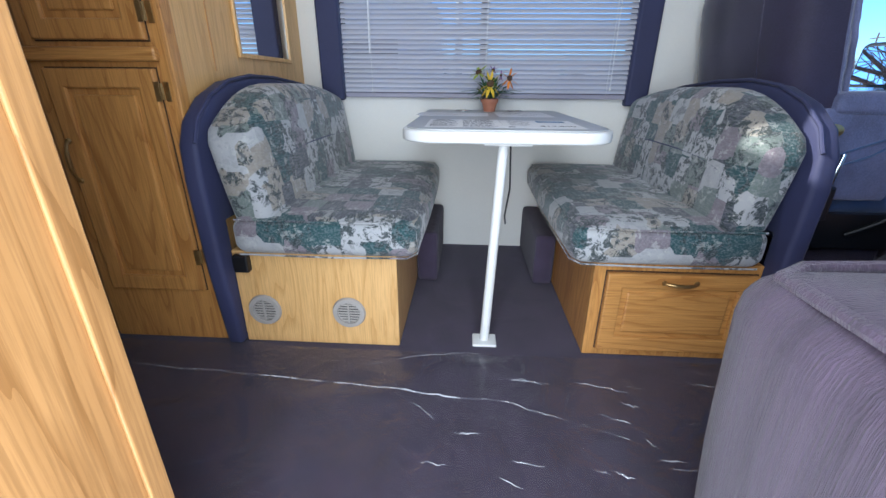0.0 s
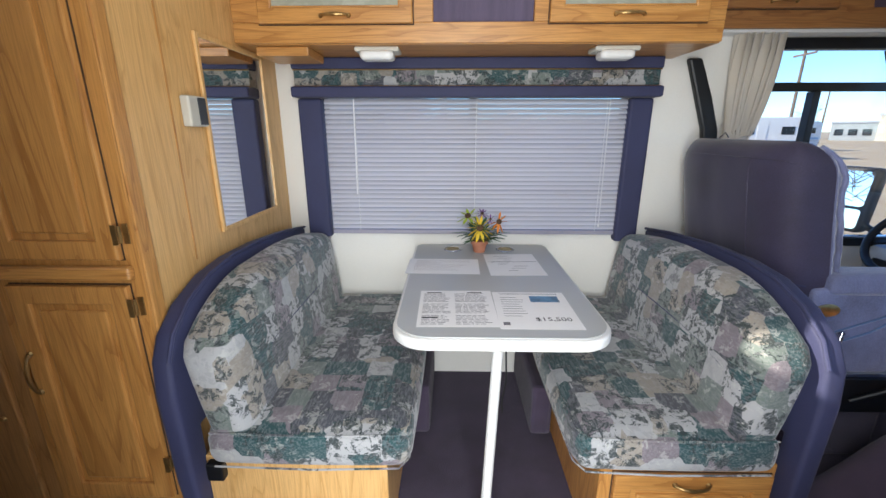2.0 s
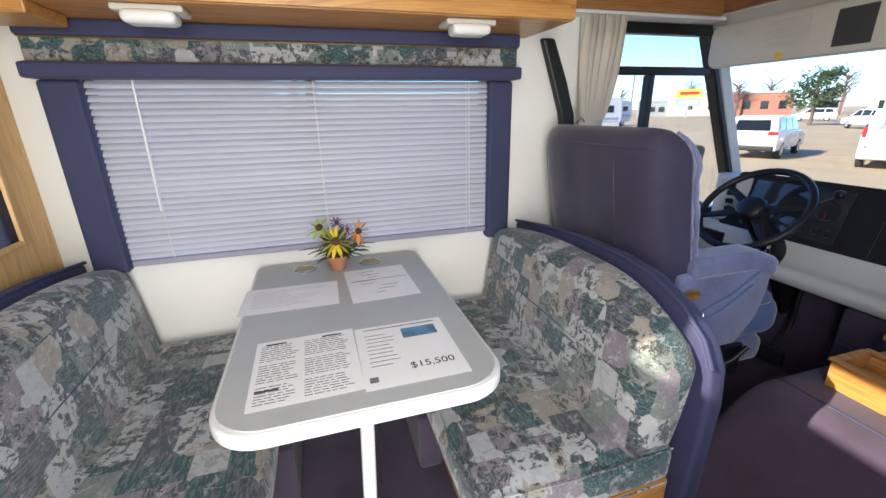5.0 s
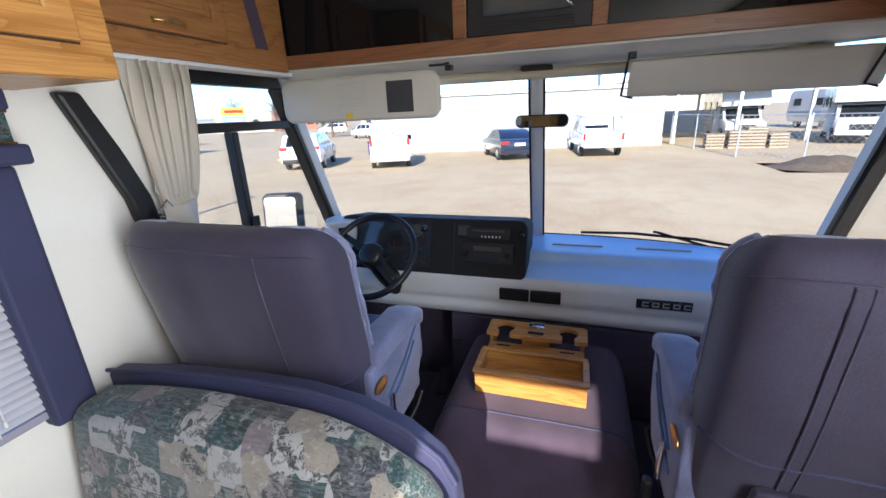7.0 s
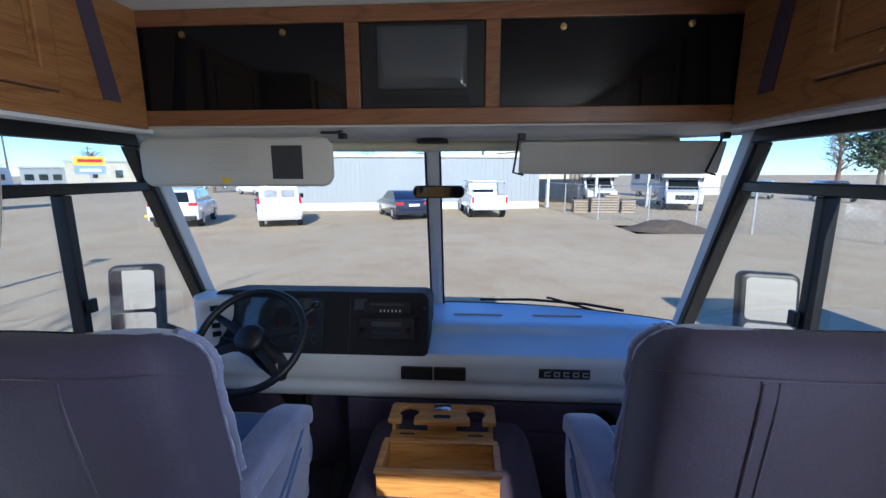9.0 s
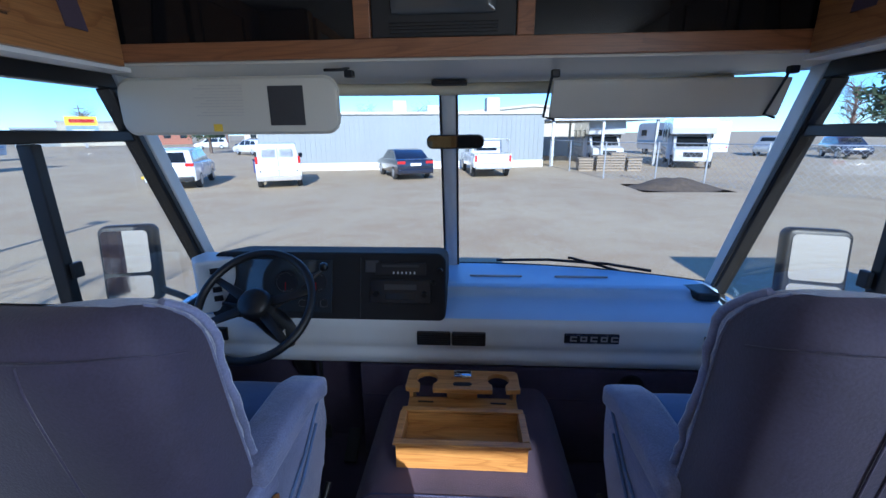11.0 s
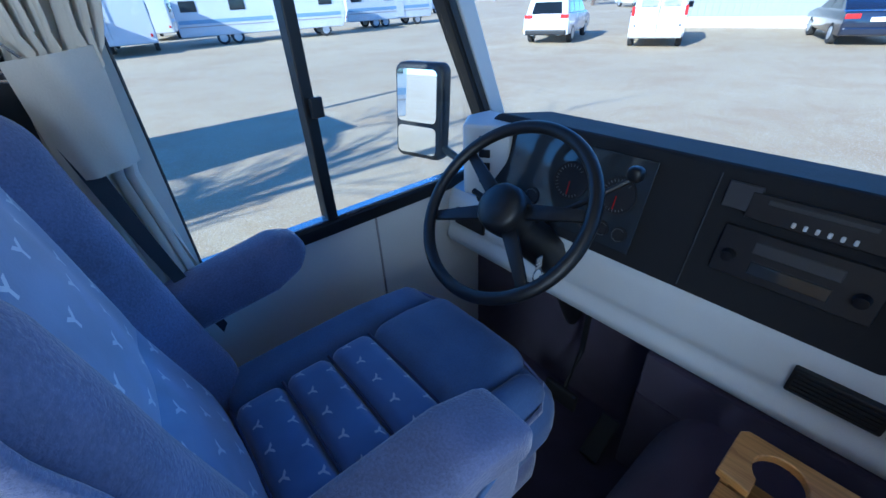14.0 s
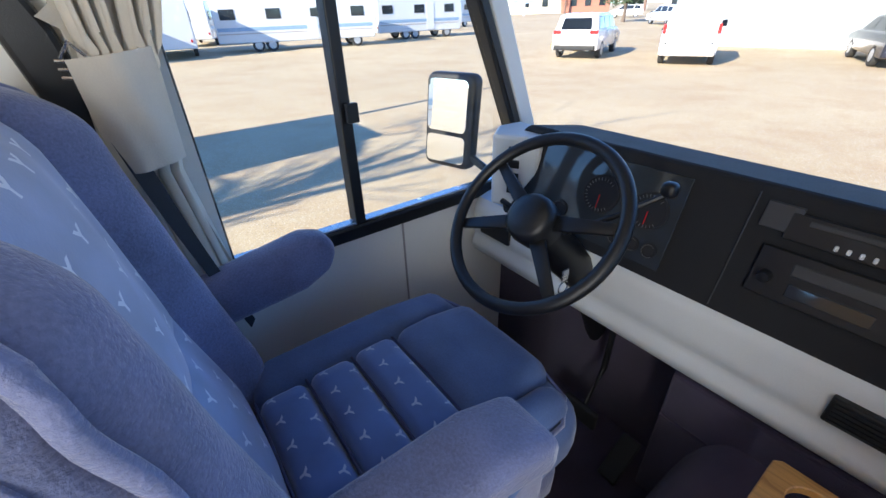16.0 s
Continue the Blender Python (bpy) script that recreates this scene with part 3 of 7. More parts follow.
def dash_face(u, v):
    k = v * (len(prof) - 1)
    i = min(int(k), len(prof) - 2)
    (xa, za), (xb, zb) = prof[i], prof[i + 1]
    y = (2 * u - 1) * 1.19
    x, z = xa + (xb - xa) * (k - i), za + (zb - za) * (k - i)
    lim = wind(y / 1.215, 0.80)[0] - 0.01
    return (min(x, lim), y, z)


# Top split from the front so it can carry the painted sky tint.
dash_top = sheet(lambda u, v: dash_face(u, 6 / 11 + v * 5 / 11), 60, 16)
bm = sheet(lambda u, v: dash_face(u, v * 6 / 11), 60, 20)
sheet(lambda u, v: (min(2.30, wind((2 * u - 1) * 0.97, 0.8)[0] - 0.012) * (1 - v) + (wind((2 * u - 1) * 0.97, 0.8)[0] - 0.008) * v, (2 * u - 1) * 1.19, 0.80 - 0.008 * v), 60, 4, bm=dash_top)
sheet(lambda u, v: (2.09 + 0.11 * v, (2 * u - 1) * 1.19, 0.50), 4, 2, bm=bm)
part("dash_front", bm, DASHW, dash, "pale grey rolled dash front", smooth=True, bend=50)
part("dash_top", dash_top, DASHT, dash, "pale grey dash top tinted with sky blue", smooth=True, bend=50)
for y in (0.085, -0.065):
    p = part("air_vent", box(2.026, 2.06, y - 0.072, y + 0.072, 0.615, 0.675, 0.004), BLACK, dash, "black slatted air vent")
    for k in range(5):
        part("vent_slat", box(2.021, 2.027, y - 0.064, y + 0.064, 0.623 + k * 0.010, 0.627 + k * 0.010), RUBBER, p)
for y0, y1 in ((-1.175, -1.035), (1.0, 1.14)):
    part("air_vent", box(2.026, 2.06, y0, y1, 0.615, 0.675, 0.004), BLACK, dash, "black slatted air vent")
bp_ = part("name_badge", box(2.028, 2.036, -0.69, -0.465, 0.637, 0.682, 0.003), BLACK, dash, "black badge with silver block shapes")
part("badge_edge", box(2.0262, 2.0280, -0.685, -0.47, 0.676, 0.678, bm=box(2.0262, 2.0280, -0.685, -0.47, 0.641, 0.643)), STEEL, bp_)
for k in range(5):
    y = -0.488 - k * 0.042
    bm = box(2.0255, 2.0282, y - 0.028, y, 0.665, 0.671)
    box(2.0255, 2.0282, y - 0.028, y, 0.648, 0.654, bm=bm)
    box(2.0255, 2.0282, y - 0.006, y, 0.654, 0.665, bm=bm)
    if k % 2:
        box(2.0255, 2.0282, y - 0.028, y - 0.022, 0.654, 0.665, bm=bm)
    part("badge_block", bm, GREYT, bp_)
for y in (-0.20, -0.62):
    part("defrost_slot", prism(rrect(2.40, 2.415, y - 0.13, y + 0.13, 0.007, 3), "z", 0.797, 0.8035), GREYT, dash, "thin moulded defroster slot")
part("corner_vent", prism([(2.20, -1.17), (2.34, -1.17), (2.32, -1.06), (2.21, -1.08)], "z", 0.762, 0.80, 0.006), BLACK, dash)
bm = box(2.05, 2.199, -1.195, 0.42, 0.345, 0.498, 0.008)
box(2.05, 2.199, -0.70, 0.42, 0.02, 0.3445, 0.006, bm=bm)
box(2.16, 2.199, -1.195, -0.7005, 0.02, 0.3445, 0.004, bm=bm)
structure("kick_panel", bm, CARPET)
for y in (-0.765, -1.11):
    spk = thing("speaker", 2.04, y, 0.42, "round black speaker grille in the carpeted kick panel", "speaker", group="dash speakers")
    part("grille", lathe([(0.0, 0.0), (0.05, 0.0), (0.055, 0.006), (0.052, 0.012), (0.0, 0.014)], 24, pose(2.049, y, 0.43, 0, -90, 0)), BLACK, spk, smooth=True)
    part("trim_ring", tube([(2.036, y + 0.053 * math.cos(a), 0.43 + 0.053 * math.sin(a)) for a in [i * math.pi / 14 for i in range(28)]], 0.003, 6, closed=True), RUBBER, spk, smooth=True)

pod = thing("instrument_pod", 2.3, 0.5, 0.72, "black instrument pod with gauges, radio and rounded corners", "instrument panel")
prof_p = rrect(0.035, 1.075, 0.700, 0.992, 0.045, 6)
bm = prism(prof_p, "x", 2.056, 2.36, 0.008, 2)
for v in bm.verts:
    v.co.x += (v.co.z - 0.71) * (0.30 if v.co.x < 2.2 else 0.12)
    if v.co.x > 2.25:
        v.co.z -= 0.04
part("housing", bm, mat("matt_black_plastic", (0.006, 0.0065, 0.008), 0.8, var=0.2, coarse=8, fine=400, bump=0.3), pod, "black textured housing")
FACE = lambda z: 2.052 + (z - 0.71) * 0.30


def on_pod(name, y0, y1, z0, z1, material, d=0.004, label="", bev=0.0015):
    bm = box(0, d, y0, y1, z0, z1, bev, 1)
    for v in bm.verts:
        v.co.x = FACE(v.co.z) - v.co.x
    return part(name, bm, material, pod, label)


on_pod("seam", 0.4035, 0.4065, 0.725, 0.975, DIM, 0.002)
DIALG = mat("dial_print", (0.16, 0.16, 0.16), 0.6)
glassy = shiny("gauge_window", (0.03, 0.035, 0.04), 0.06, 0.0)
on_pod("gauge_window", 0.53, 0.95, 0.745, 0.965, glassy, 0.006, "smoked gauge window")
for y, z, r in ((0.600, 0.872, 0.048), (0.735, 0.872, 0.052), (0.565, 0.785, 0.020), (0.612, 0.785, 0.020), (0.659, 0.785, 0.020), (0.845, 0.80, 0.026)):
    g = part("gauge", lathe([(0, 0), (r, 0), (r, 0.003), (r - 0.004, 0.003), (r - 0.006, 0.001), (0, 0.001)], 28, pose(FACE(z) - 0.007, y, z, 0, -90 + 17, 0)), DARK, pod, "round dark gauge with an orange needle", smooth=True)
    bm = bmesh.new()
    for a in range(-130, 131, 13):
        t = bmesh.new()
        box(-0.0006, 0.0006, r * 0.72, r * 0.86, 0, 0.0012, bm=t)
        join(bm, t, pose(FACE(z) - 0.0105, y, z, 0, -73, 0) @ pose(0, 0, 0, 0, 0, a))
    part("dial_marks", bm, DIALG, g)
    if r > 0.045:
        t = bmesh.new()
        box(-0.0014, 0.0014, 0, r * 0.7, 0, 0.0012, bm=t)
        t.transform(pose(FACE(z) - 0.0115, y, z, 0, -73, 0) @ pose(0, 0, 0, 0, 0, 90))
        part("needle", t, REDL, g)
radio = on_pod("radio", 0.10, 0.36, 0.79, 0.885, BLACK, 0.008, "black car radio with tape slot")
sw = on_pod("heater_control", 0.12, 0.34, 0.905, 0.955, BLACK, 0.007, "heater control with white keys")
for k in range(6):
    on_pod("key", 0.166 + k * 0.018, 0.1725 + k * 0.018, 0.910, 0.920, WHITEP, 0.0095)
on_pod("slot", 0.15, 0.31, 0.938, 0.948, DIM, 0.0085)
for y in (0.125, 0.335):
    part("knob", lathe([(0, 0), (0.013, 0), (0.011, 0.016), (0, 0.017)], 16, pose(FACE(0.83) - 0.007, y, 0.83, 0, -90, 0)), BLACK, pod, smooth=True)
on_pod("tape_slot", 0.16, 0.30, 0.845, 0.868, DIM, 0.0095)
on_pod("display", 0.165, 0.295, 0.805, 0.83, glassy, 0.0095)
on_pod("switch_plate", 0.325, 0.385, 0.915, 0.965, DIM, 0.006)
for y in (0.06, 0.09):
    part("knob", lathe([(0, 0), (0.012, 0), (0.010, 0.014), (0, 0.015)], 16, pose(FACE(0.9) - 0.004, y, 0.93 if y < 0.08 else 0.87, 0, -90, 0)), BLACK, pod, smooth=True)
# the angled switch panel at the driver's left hand
bm = prism([(2.035, 1.10), (2.105, 0.965), (2.20, 1.0), (2.22, 1.16), (2.12, 1.17)], "z", 0.735, 0.972, 0.012)
sp = part("switch_panel", bm, DASHW, pod, "grey angled switch panel")
for k in range(4):
    z = 0.80 + k * 0.042
    t = box(-0.018, 0.018, -0.004, 0.004, z - 0.013, z + 0.013, 0.003)
    t.transform(pose(2.066, 1.034, 0, 0, 0, -62))
    part("rocker_switch", t, BLACK, sp)

# ---- steering wheel ----
HUB, TILTW = Vector((1.828, 0.737, 0.882)), 46
MW = pose(*HUB, 0, -TILTW, 0)
wheel = thing("steering_wheel", 1.84, 0.745, 0.5, "black four-spoke steering wheel on its column", "steering wheel")


def wheel_part(name, bm, material, label=""):
    bm.transform(MW)
    return part(name, bm, material, wheel, label, smooth=True)


wheel_part("rim", tube([(0.215 * math.cos(a), 0.215 * math.sin(a), 0) for a in [i * math.pi / 28 for i in range(56)]], 0.0155, 12, closed=True), BLACK)
wheel_part("hub", lathe([(0, -0.05), (0.058, -0.05), (0.062, -0.005), (0.058, 0.018), (0.048, 0.027), (0.02, 0.031), (0, 0.032)], 28), BLACK, "domed black horn pad")
for a in (61, -74, 114, -134):
    bm = prism([(0.04, -0.020), (0.205, -0.013), (0.205, 0.013), (0.04, 0.020)], "z", -0.018, -0.004, 0.004)
    bm.transform(pose(0, 0, 0, 0, 0, a))
    wheel_part("spoke", bm, BLACK)
part("column", tube([HUB + Vector((0.02, 0, -0.03)), HUB + Vector((0.14, 0, -0.15)), HUB + Vector((0.30, 0, -0.32)), HUB + Vector((0.42, 0, -0.60))], [0.045, 0.055, 0.05, 0.04], 14), BLACK, wheel, smooth=True)
part("shift_lever", tube([HUB + Vector((0.07, -0.02, -0.06)), HUB + Vector((0.13, -0.13, 0.015)), (2.018, 0.537, 0.955)], 0.007, 8), BLACK, wheel, smooth=True)
part("lever_knob", soft(2.003, 2.036, 0.515, 0.55, 0.95, 0.985, 0.014, 4), BLACK, wheel, smooth=True)
part("turn_signal_lever", tube([HUB + Vector((0.07, 0.03, -0.06)), HUB + Vector((0.07, 0.17, -0.03))], 0.008, 8), BLACK, wheel, smooth=True)
part("ignition_key", box(1.90, 1.925, 0.68, 0.684, 0.70, 0.735, 0.002), STEEL, wheel)
part("key_ring", tube([(1.91 + 0.018 * math.cos(a), 0.682, 0.68 + 0.018 * math.sin(a)) for a in [i * math.pi / 8 for i in range(16)]], 0.0022, 6, closed=True), STEEL, wheel, smooth=True)
ped = thing("brake_pedal", 2.0, 0.62, 0, "black rubber brake pedal on a steel arm", "pedal")
part("pad", box(2.02, 2.04, 0.57, 0.69, 0.12, 0.19, 0.006), RUBBER, ped)
part("arm", tube([(2.04, 0.63, 0.15), (2.12, 0.63, 0.30), (2.125, 0.63, 0.49)], 0.010, 8), BLACK, ped)
ped = thing("accelerator_pedal", 2.05, 0.47, 0, "long black rubber accelerator pedal", "pedal")
part("pad", prism([(1.99, 0.012), (2.11, 0.10), (2.105, 0.115), (1.985, 0.027)], "y", 0.45, 0.51, 0.003), RUBBER, ped)

# ---- engine cover and its console ----
cov = thing("engine_cover", 1.7, -0.05, 0, "plum carpeted engine cover between the cab seats", "engine cover")


def cover_z(x, y):
    k = min(1, max(0, (x - 1.02) / 0.42))
    top = 0.40 * (3 * k * k - 2 * k * k * k)
    half = 0.40 + 0.02 * k
    e = min(1, max(0, (half - abs(y + 0.06)) / 0.13))
    e = math.sqrt(max(0, 1 - (1 - e) ** 2))
    return max(0.002, top * e)


# Floor's plum carpet with a lighter base, standing for stronger light on the cover.
part("carpet_shell", sheet(lambda u, v: (1.0 + 1.125 * u, -0.06 + (2 * v - 1) * 0.43, cover_z(1.0 + 1.125 * u, (2 * v - 1) * 0.43 - 0.06)), 40, 40), mat("brightened_plum_carpet", (0.075, 0.052, 0.088), 0.95, var=0.35, coarse=7, fine=420, bump=0.9, depth=0.004, sheen=0.15), cov, smooth=True)
for s_ in (-1, 1):
    part("edge_binding", tube([(1.06 + 1.06 * t / 20, -0.06 + s_ * 0.405, 0.012) for t in range(21)], 0.009, 8), NAVY, cov, "dark bound carpet edge", smooth=True)
part("rear_binding", tube([(1.012, -0.44 + 0.76 * t / 16, 0.010) for t in range(17)], 0.009, 8), NAVY, cov, "dark bound carpet edge", smooth=True)
part("cover_seam", tube([(1.47, -0.06 + 0.40 * (2 * t / 24 - 1), cover_z(1.47, -0.06 + 0.40 * (2 * t / 24 - 1)) + 0.001) for t in range(25)], 0.0035, 6), NAVY, cov, "stitched carpet seam", smooth=True)

con = thing("wooden_console", 1.8, -0.04, 0.40, "varnished oak cup-holder console tray on the engine cover", "console tray")
y0, y1, x0, x1 = -0.262, 0.178, 1.575, 1.760
part("front_board", box(x0, x0 + 0.016, y0, y1, 0.402, 0.50, 0.003), OAK_Y, con)
part("back_board", box(x1 - 0.016, x1, y0 + 0.017, y1 - 0.017, 0.402, 0.492, 0.002), OAK_Y, con)
part("side_board", box(x0 + 0.017, x1, y0, y0 + 0.016, 0.402, 0.50, 0.003), OAK_X, con)
part("side_board", box(x0 + 0.017, x1, y1 - 0.016, y1, 0.402, 0.50, 0.003), OAK_X, con)
part("tray_floor", box(x0 + 0.017, x1 - 0.017, y0 + 0.017, y1 - 0.017, 0.425, 0.437), OAK_Y, con)
part("bridge_board", box(x1 + 0.001, 1.845, y0 + 0.01, y1 - 0.01, 0.470, 0.488, 0.003), OAK_Y, con)
for y in (-0.18, 0.10):
    part("hinge_pull", box(1.812, 1.818, y - 0.03, y + 0.03, 0.4885, 0.492), BLACK, con)


def holed(x0, x1, y0, y1, z0, z1, holes, r):
    """A board with round holes through it."""
    t = bmesh.new()
    n = 28
    cuts = [y0] + [(a[1] + b[1]) / 2 for a, b in zip(holes, holes[1:])] + [y1]
    for (cx, cy), ya, yb in zip(holes, cuts, cuts[1:]):
        inner, outer = [], []
        for k in range(n):
            a = 2 * math.pi * k / n
            c, s = math.cos(a), math.sin(a)
            f = min(((x1 if c > 0 else x0) - cx) / c if abs(c) > 1e-6 else 9, ((yb if s > 0 else ya) - cy) / s if abs(s) > 1e-6 else 9)
            inner.append((cx + r * c, cy + r * s))
            outer.append((cx + f * c, cy + f * s))
        for k in range(n):
            j = (k + 1) % n
            lo = [t.verts.new((*p, z0)) for p in (inner[k], inner[j], outer[j], outer[k])]
            hi = [t.verts.new((*p, z1)) for p in (inner[k], inner[j], outer[j], outer[k])]
            t.faces.new(lo[::-1])
            t.faces.new(hi)
            t.faces.new((lo[0], lo[1], hi[1], hi[0]))
            t.faces.new((lo[2], lo[3], hi[3], hi[2]))
    bmesh.ops.remove_doubles(t, verts=t.verts[:], dist=0.0002)
    bmesh.ops.recalc_face_normals(t, faces=t.faces[:])
    return t


def notch(cx, cy, r, hw, x_front):
    a = math.degrees(math.asin(hw / r))
    return [(x_front, cy - hw)] + arc(cx, cy, r, -180 + a, 180 - a, 22) + [(x_front, cy + hw)]


outline_c = [(1.817, y0)] + notch(1.879, -0.182, 0.042, 0.026, 1.810) + notch(1.879, 0.098, 0.042, 0.026, 1.810) + [(1.817, y1), (1.930, y1), (1.942, y1 - 0.012), (1.942, y0 + 0.012), (1.930, y0)]
part("cup_board", prism(outline_c, "z", 0.532, 0.552, 0.002, 1), OAK_Y, con, "pale oak board with two open cup notches")
part("tray_rim", box(x0 - 0.008, x0 + 0.020, y0 - 0.008, y1 + 0.008, 0.4985, 0.507, 0.003, bm=box(x1 - 0.02, x1 + 0.004, y0 - 0.004, y1 + 0.004, 0.4985, 0.507, 0.003, bm=box(x0 + 0.0205, x1 - 0.0205, y0 - 0.008, y0 + 0.018, 0.4985, 0.507, 0.003, bm=box(x0 + 0.0205, x1 - 0.0205, y1 - 0.018, y1 + 0.008, 0.4985, 0.507, 0.003)))), OAK_Y, con)
part("cup_board_filler", box(1.85, 1.89, -0.10, 0.02, 0.421, 0.5315, 0.002), OAK_Y, con)
part("lower_board", box(1.847, 1.945, y0 + 0.01, y1 - 0.01, 0.402, 0.420, 0.002), OAK_Y, con)
part("riser", box(1.850, 1.94, y0 + 0.01, y0 + 0.024, 0.421, 0.5315), OAK_X, con)
part("riser", box(1.850, 1.94, y1 - 0.024, y1 - 0.01, 0.421, 0.5315), OAK_X, con)
ash = part("ashtray", box(1.877, 1.924, -0.078, -0.005, 0.5525, 0.567, 0.008), CHROME, con, "chrome lidded ashtray", smooth=True)
part("coin_well", prism(rrect(1.832, 1.856, -0.078, -0.005, 0.011, 5), "z", 0.5522, 0.5532), DARK, con)

# ---- cab seats ----
def cab_seat(side):
    c = side * 0.70 if side > 0 else -0.79
    s = thing("captain_chair", 1.45, c, 0, "slate-blue velour captain's chair with motif inserts, piping and padded armrests", "seat", group="cab seats")

    def put(name, bm, material, label="", smooth=True, par=None):
        if side < 0:
            for v in bm.verts:
                v.co.y = -v.co.y - 0.09
            bmesh.ops.reverse_faces(bm, faces=bm.faces[:])
        return part(name, bm, material, par or s, label, smooth=smooth, bend=60)

    put("pedestal", box(1.22, 1.60, 0.52, 0.90, 0.004, 0.30, 0.02), CARPET, smooth=False)
    put("seat_base", soft(1.14, 1.70, 0.46, 0.98, 0.29, 0.42, 0.05), VELB)
    put("seat_cushion", soft(1.16, 1.745, 0.455, 1.005, 0.41, 0.585, 0.065, 14, (0.01, 0.01, 0.012)), VELC, "blue velour cushion with raised side bolsters")
    for a_, b_ in ((0.470, 0.556), (0.854, 0.985)):
        put("cushion_bolster", soft(1.17, 1.715, a_, b_, 0.50, 0.625, 0.042, 12, (0, 0, 0.012), lambda x, y, z: (x, y, z - 0.10 * max(0, x - 1.52))), VELC, "deep blue cushion side roll")
    for k in range(3):
        xa = 1.17 + k * 0.107
        put("quilted_channel", soft(xa + 0.001, xa + 0.106, 0.557, 0.853, 0.53, 0.642 - 0.004 * (2 - k), 0.026, 10, (0, 0, 0.012)), SEATB, "quilted motif channel")
    put("front_roll", soft(1.492, 1.735, 0.548, 0.862, 0.48, 0.646, 0.045, 12, (0.008, 0, 0.012), lambda x, y, z: (x, y, z - 0.16 * max(0, x - 1.60))), VELC)
    for k in range(4):
        put("seam", tube([(1.17 + k * 0.107, 0.562, 0.628), (1.17 + k * 0.107, 0.70, 0.637), (1.17 + k * 0.107, 0.848, 0.628)], 0.003, 6), NAVY)
    put("cushion_piping", tube([(1.20, 0.462, 0.572), (1.50, 0.453, 0.572), (1.66, 0.462, 0.572), (1.72, 0.505, 0.568), (1.752, 0.62, 0.566), (1.758, 0.73, 0.566), (1.752, 0.85, 0.566), (1.72, 0.955, 0.568), (1.66, 0.998, 0.572), (1.50, 1.007, 0.572), (1.20, 0.998, 0.572)], 0.0055, 6), VELB, "light corded piping")

    tilt, rise = (0.16, 0.0) if side > 0 else (0.13, 0.02)
    Z0, Z1, RT = 0.50, 1.262, 0.10

    def lean(x, y, z):
        k = (z - 0.48) / 0.78
        return (x - tilt * k - 0.02 * math.sin(k * 3), y, z + rise * max(0, k))

    REAR = [(-0.074, 0.0), (-0.073, 0.12), (-0.066, 0.22), (-0.045, 0.285), (-0.005, 0.318), (0.080, 0.325)]
    WING = [(0.080, 0.325), (0.112, 0.312), (0.138, 0.280), (0.142, 0.244), (0.118, 0.214), (0.078, 0.196)]
    PAD = [(0.078, 0.196), (0.074, 0.13), (0.078, 0.06), (0.080, 0.0)]

    def back_at(f, z, out=0.0):
        """A point of the back: f is depth and half-width, z its height."""
        e = 1.0 if z < Z1 - RT else math.sqrt(max(0.0, 1 - ((z - Z1 + RT) / RT) ** 2))
        low = max(0.0, (0.66 - z) / 0.16)
        swell = 1 + 0.05 * math.sin(max(0, min(1, (z - 0.55) / 0.65)) * math.pi)
        fx = (f[0] + math.copysign(out, f[0])) * (0.01 + 0.99 * e) * (1 - 0.2 * low)
        if z > Z1 - RT and f[0] > 0.045:
            fx *= 0.75 + 0.25 * e
        rumple = 0.0035 * noise.noise(Vector((f[1] * 9, z * 7, side * 3.0)))
        return lean(1.117 + fx * swell + rumple, 0.70 + f[1] * (1 - 0.20 * (1 - e)) * (1 - 0.05 * low), z)

    def strip(pts, u):
        k = u * (len(pts) - 1)
        i_ = min(int(k), len(pts) - 2)
        p = [pts[max(0, i_ - 1)], pts[i_], pts[i_ + 1], pts[min(len(pts) - 1, i_ + 2)]]
        t = k - i_
        return tuple(0.5 * (2 * p[1][n] + (p[2][n] - p[0][n]) * t + (2 * p[0][n] - 5 * p[1][n] + 4 * p[2][n] - p[3][n]) * t * t + (3 * p[1][n] - p[0][n] - 3 * p[2][n] + p[3][n]) * t ** 3) for n in (0, 1))

    def flip(f, s_):
        return (f[0], f[1] * s_)

    def rise_z(v, a=Z0, b=Z1):
        return a + (b - a) * (1 - (1 - v) ** 1.35)

    full = [flip(f, -1) for f in REAR[::-1]] + REAR[1:]
    put("backrest", sheet(lambda u, v: back_at(strip(full, u), rise_z(v)), 44, 34), VEL, "velour backrest shell in the shaded tone, wrapping round its sides")
    for s_, nm in ((-1, "aisle"), (1, "far")):
        def wing_at(k, z, out=0.0, s_=s_):
            """A point of the wing, gathered in soft folds on both sides of its piping."""
            f = strip(WING, k)
            fold = 0.008 * noise.noise(Vector((z * 26, k * 3, s_ + side))) * max(0.0, 1 - abs(k - 0.18) * 2.4) - 0.006 * max(0.0, 1 - abs(k - 0.18) * 12)
            return back_at((f[0] + out + fold * 0.5, (f[1] + out + fold) * s_), z)

        put("side_wing", sheet(lambda u, v: wing_at(u if s_ > 0 else 1 - u, rise_z(v)), 28, 60), VELB, "blue velour side wing in the lit tone, with soft folds")
        put("wing_piping", tube([wing_at(0.18 + 0.012 * math.sin(t * 0.9), 0.52 + 0.725 * t / 40, 0.006) for t in range(41)], 0.0085, 8), VELB, "thick corded piping")
        put("wing_seam", tube([back_at(flip(REAR[-1], s_), 0.52 + 0.735 * t / 22, 0.001) for t in range(23)], 0.003, 6), VELB)
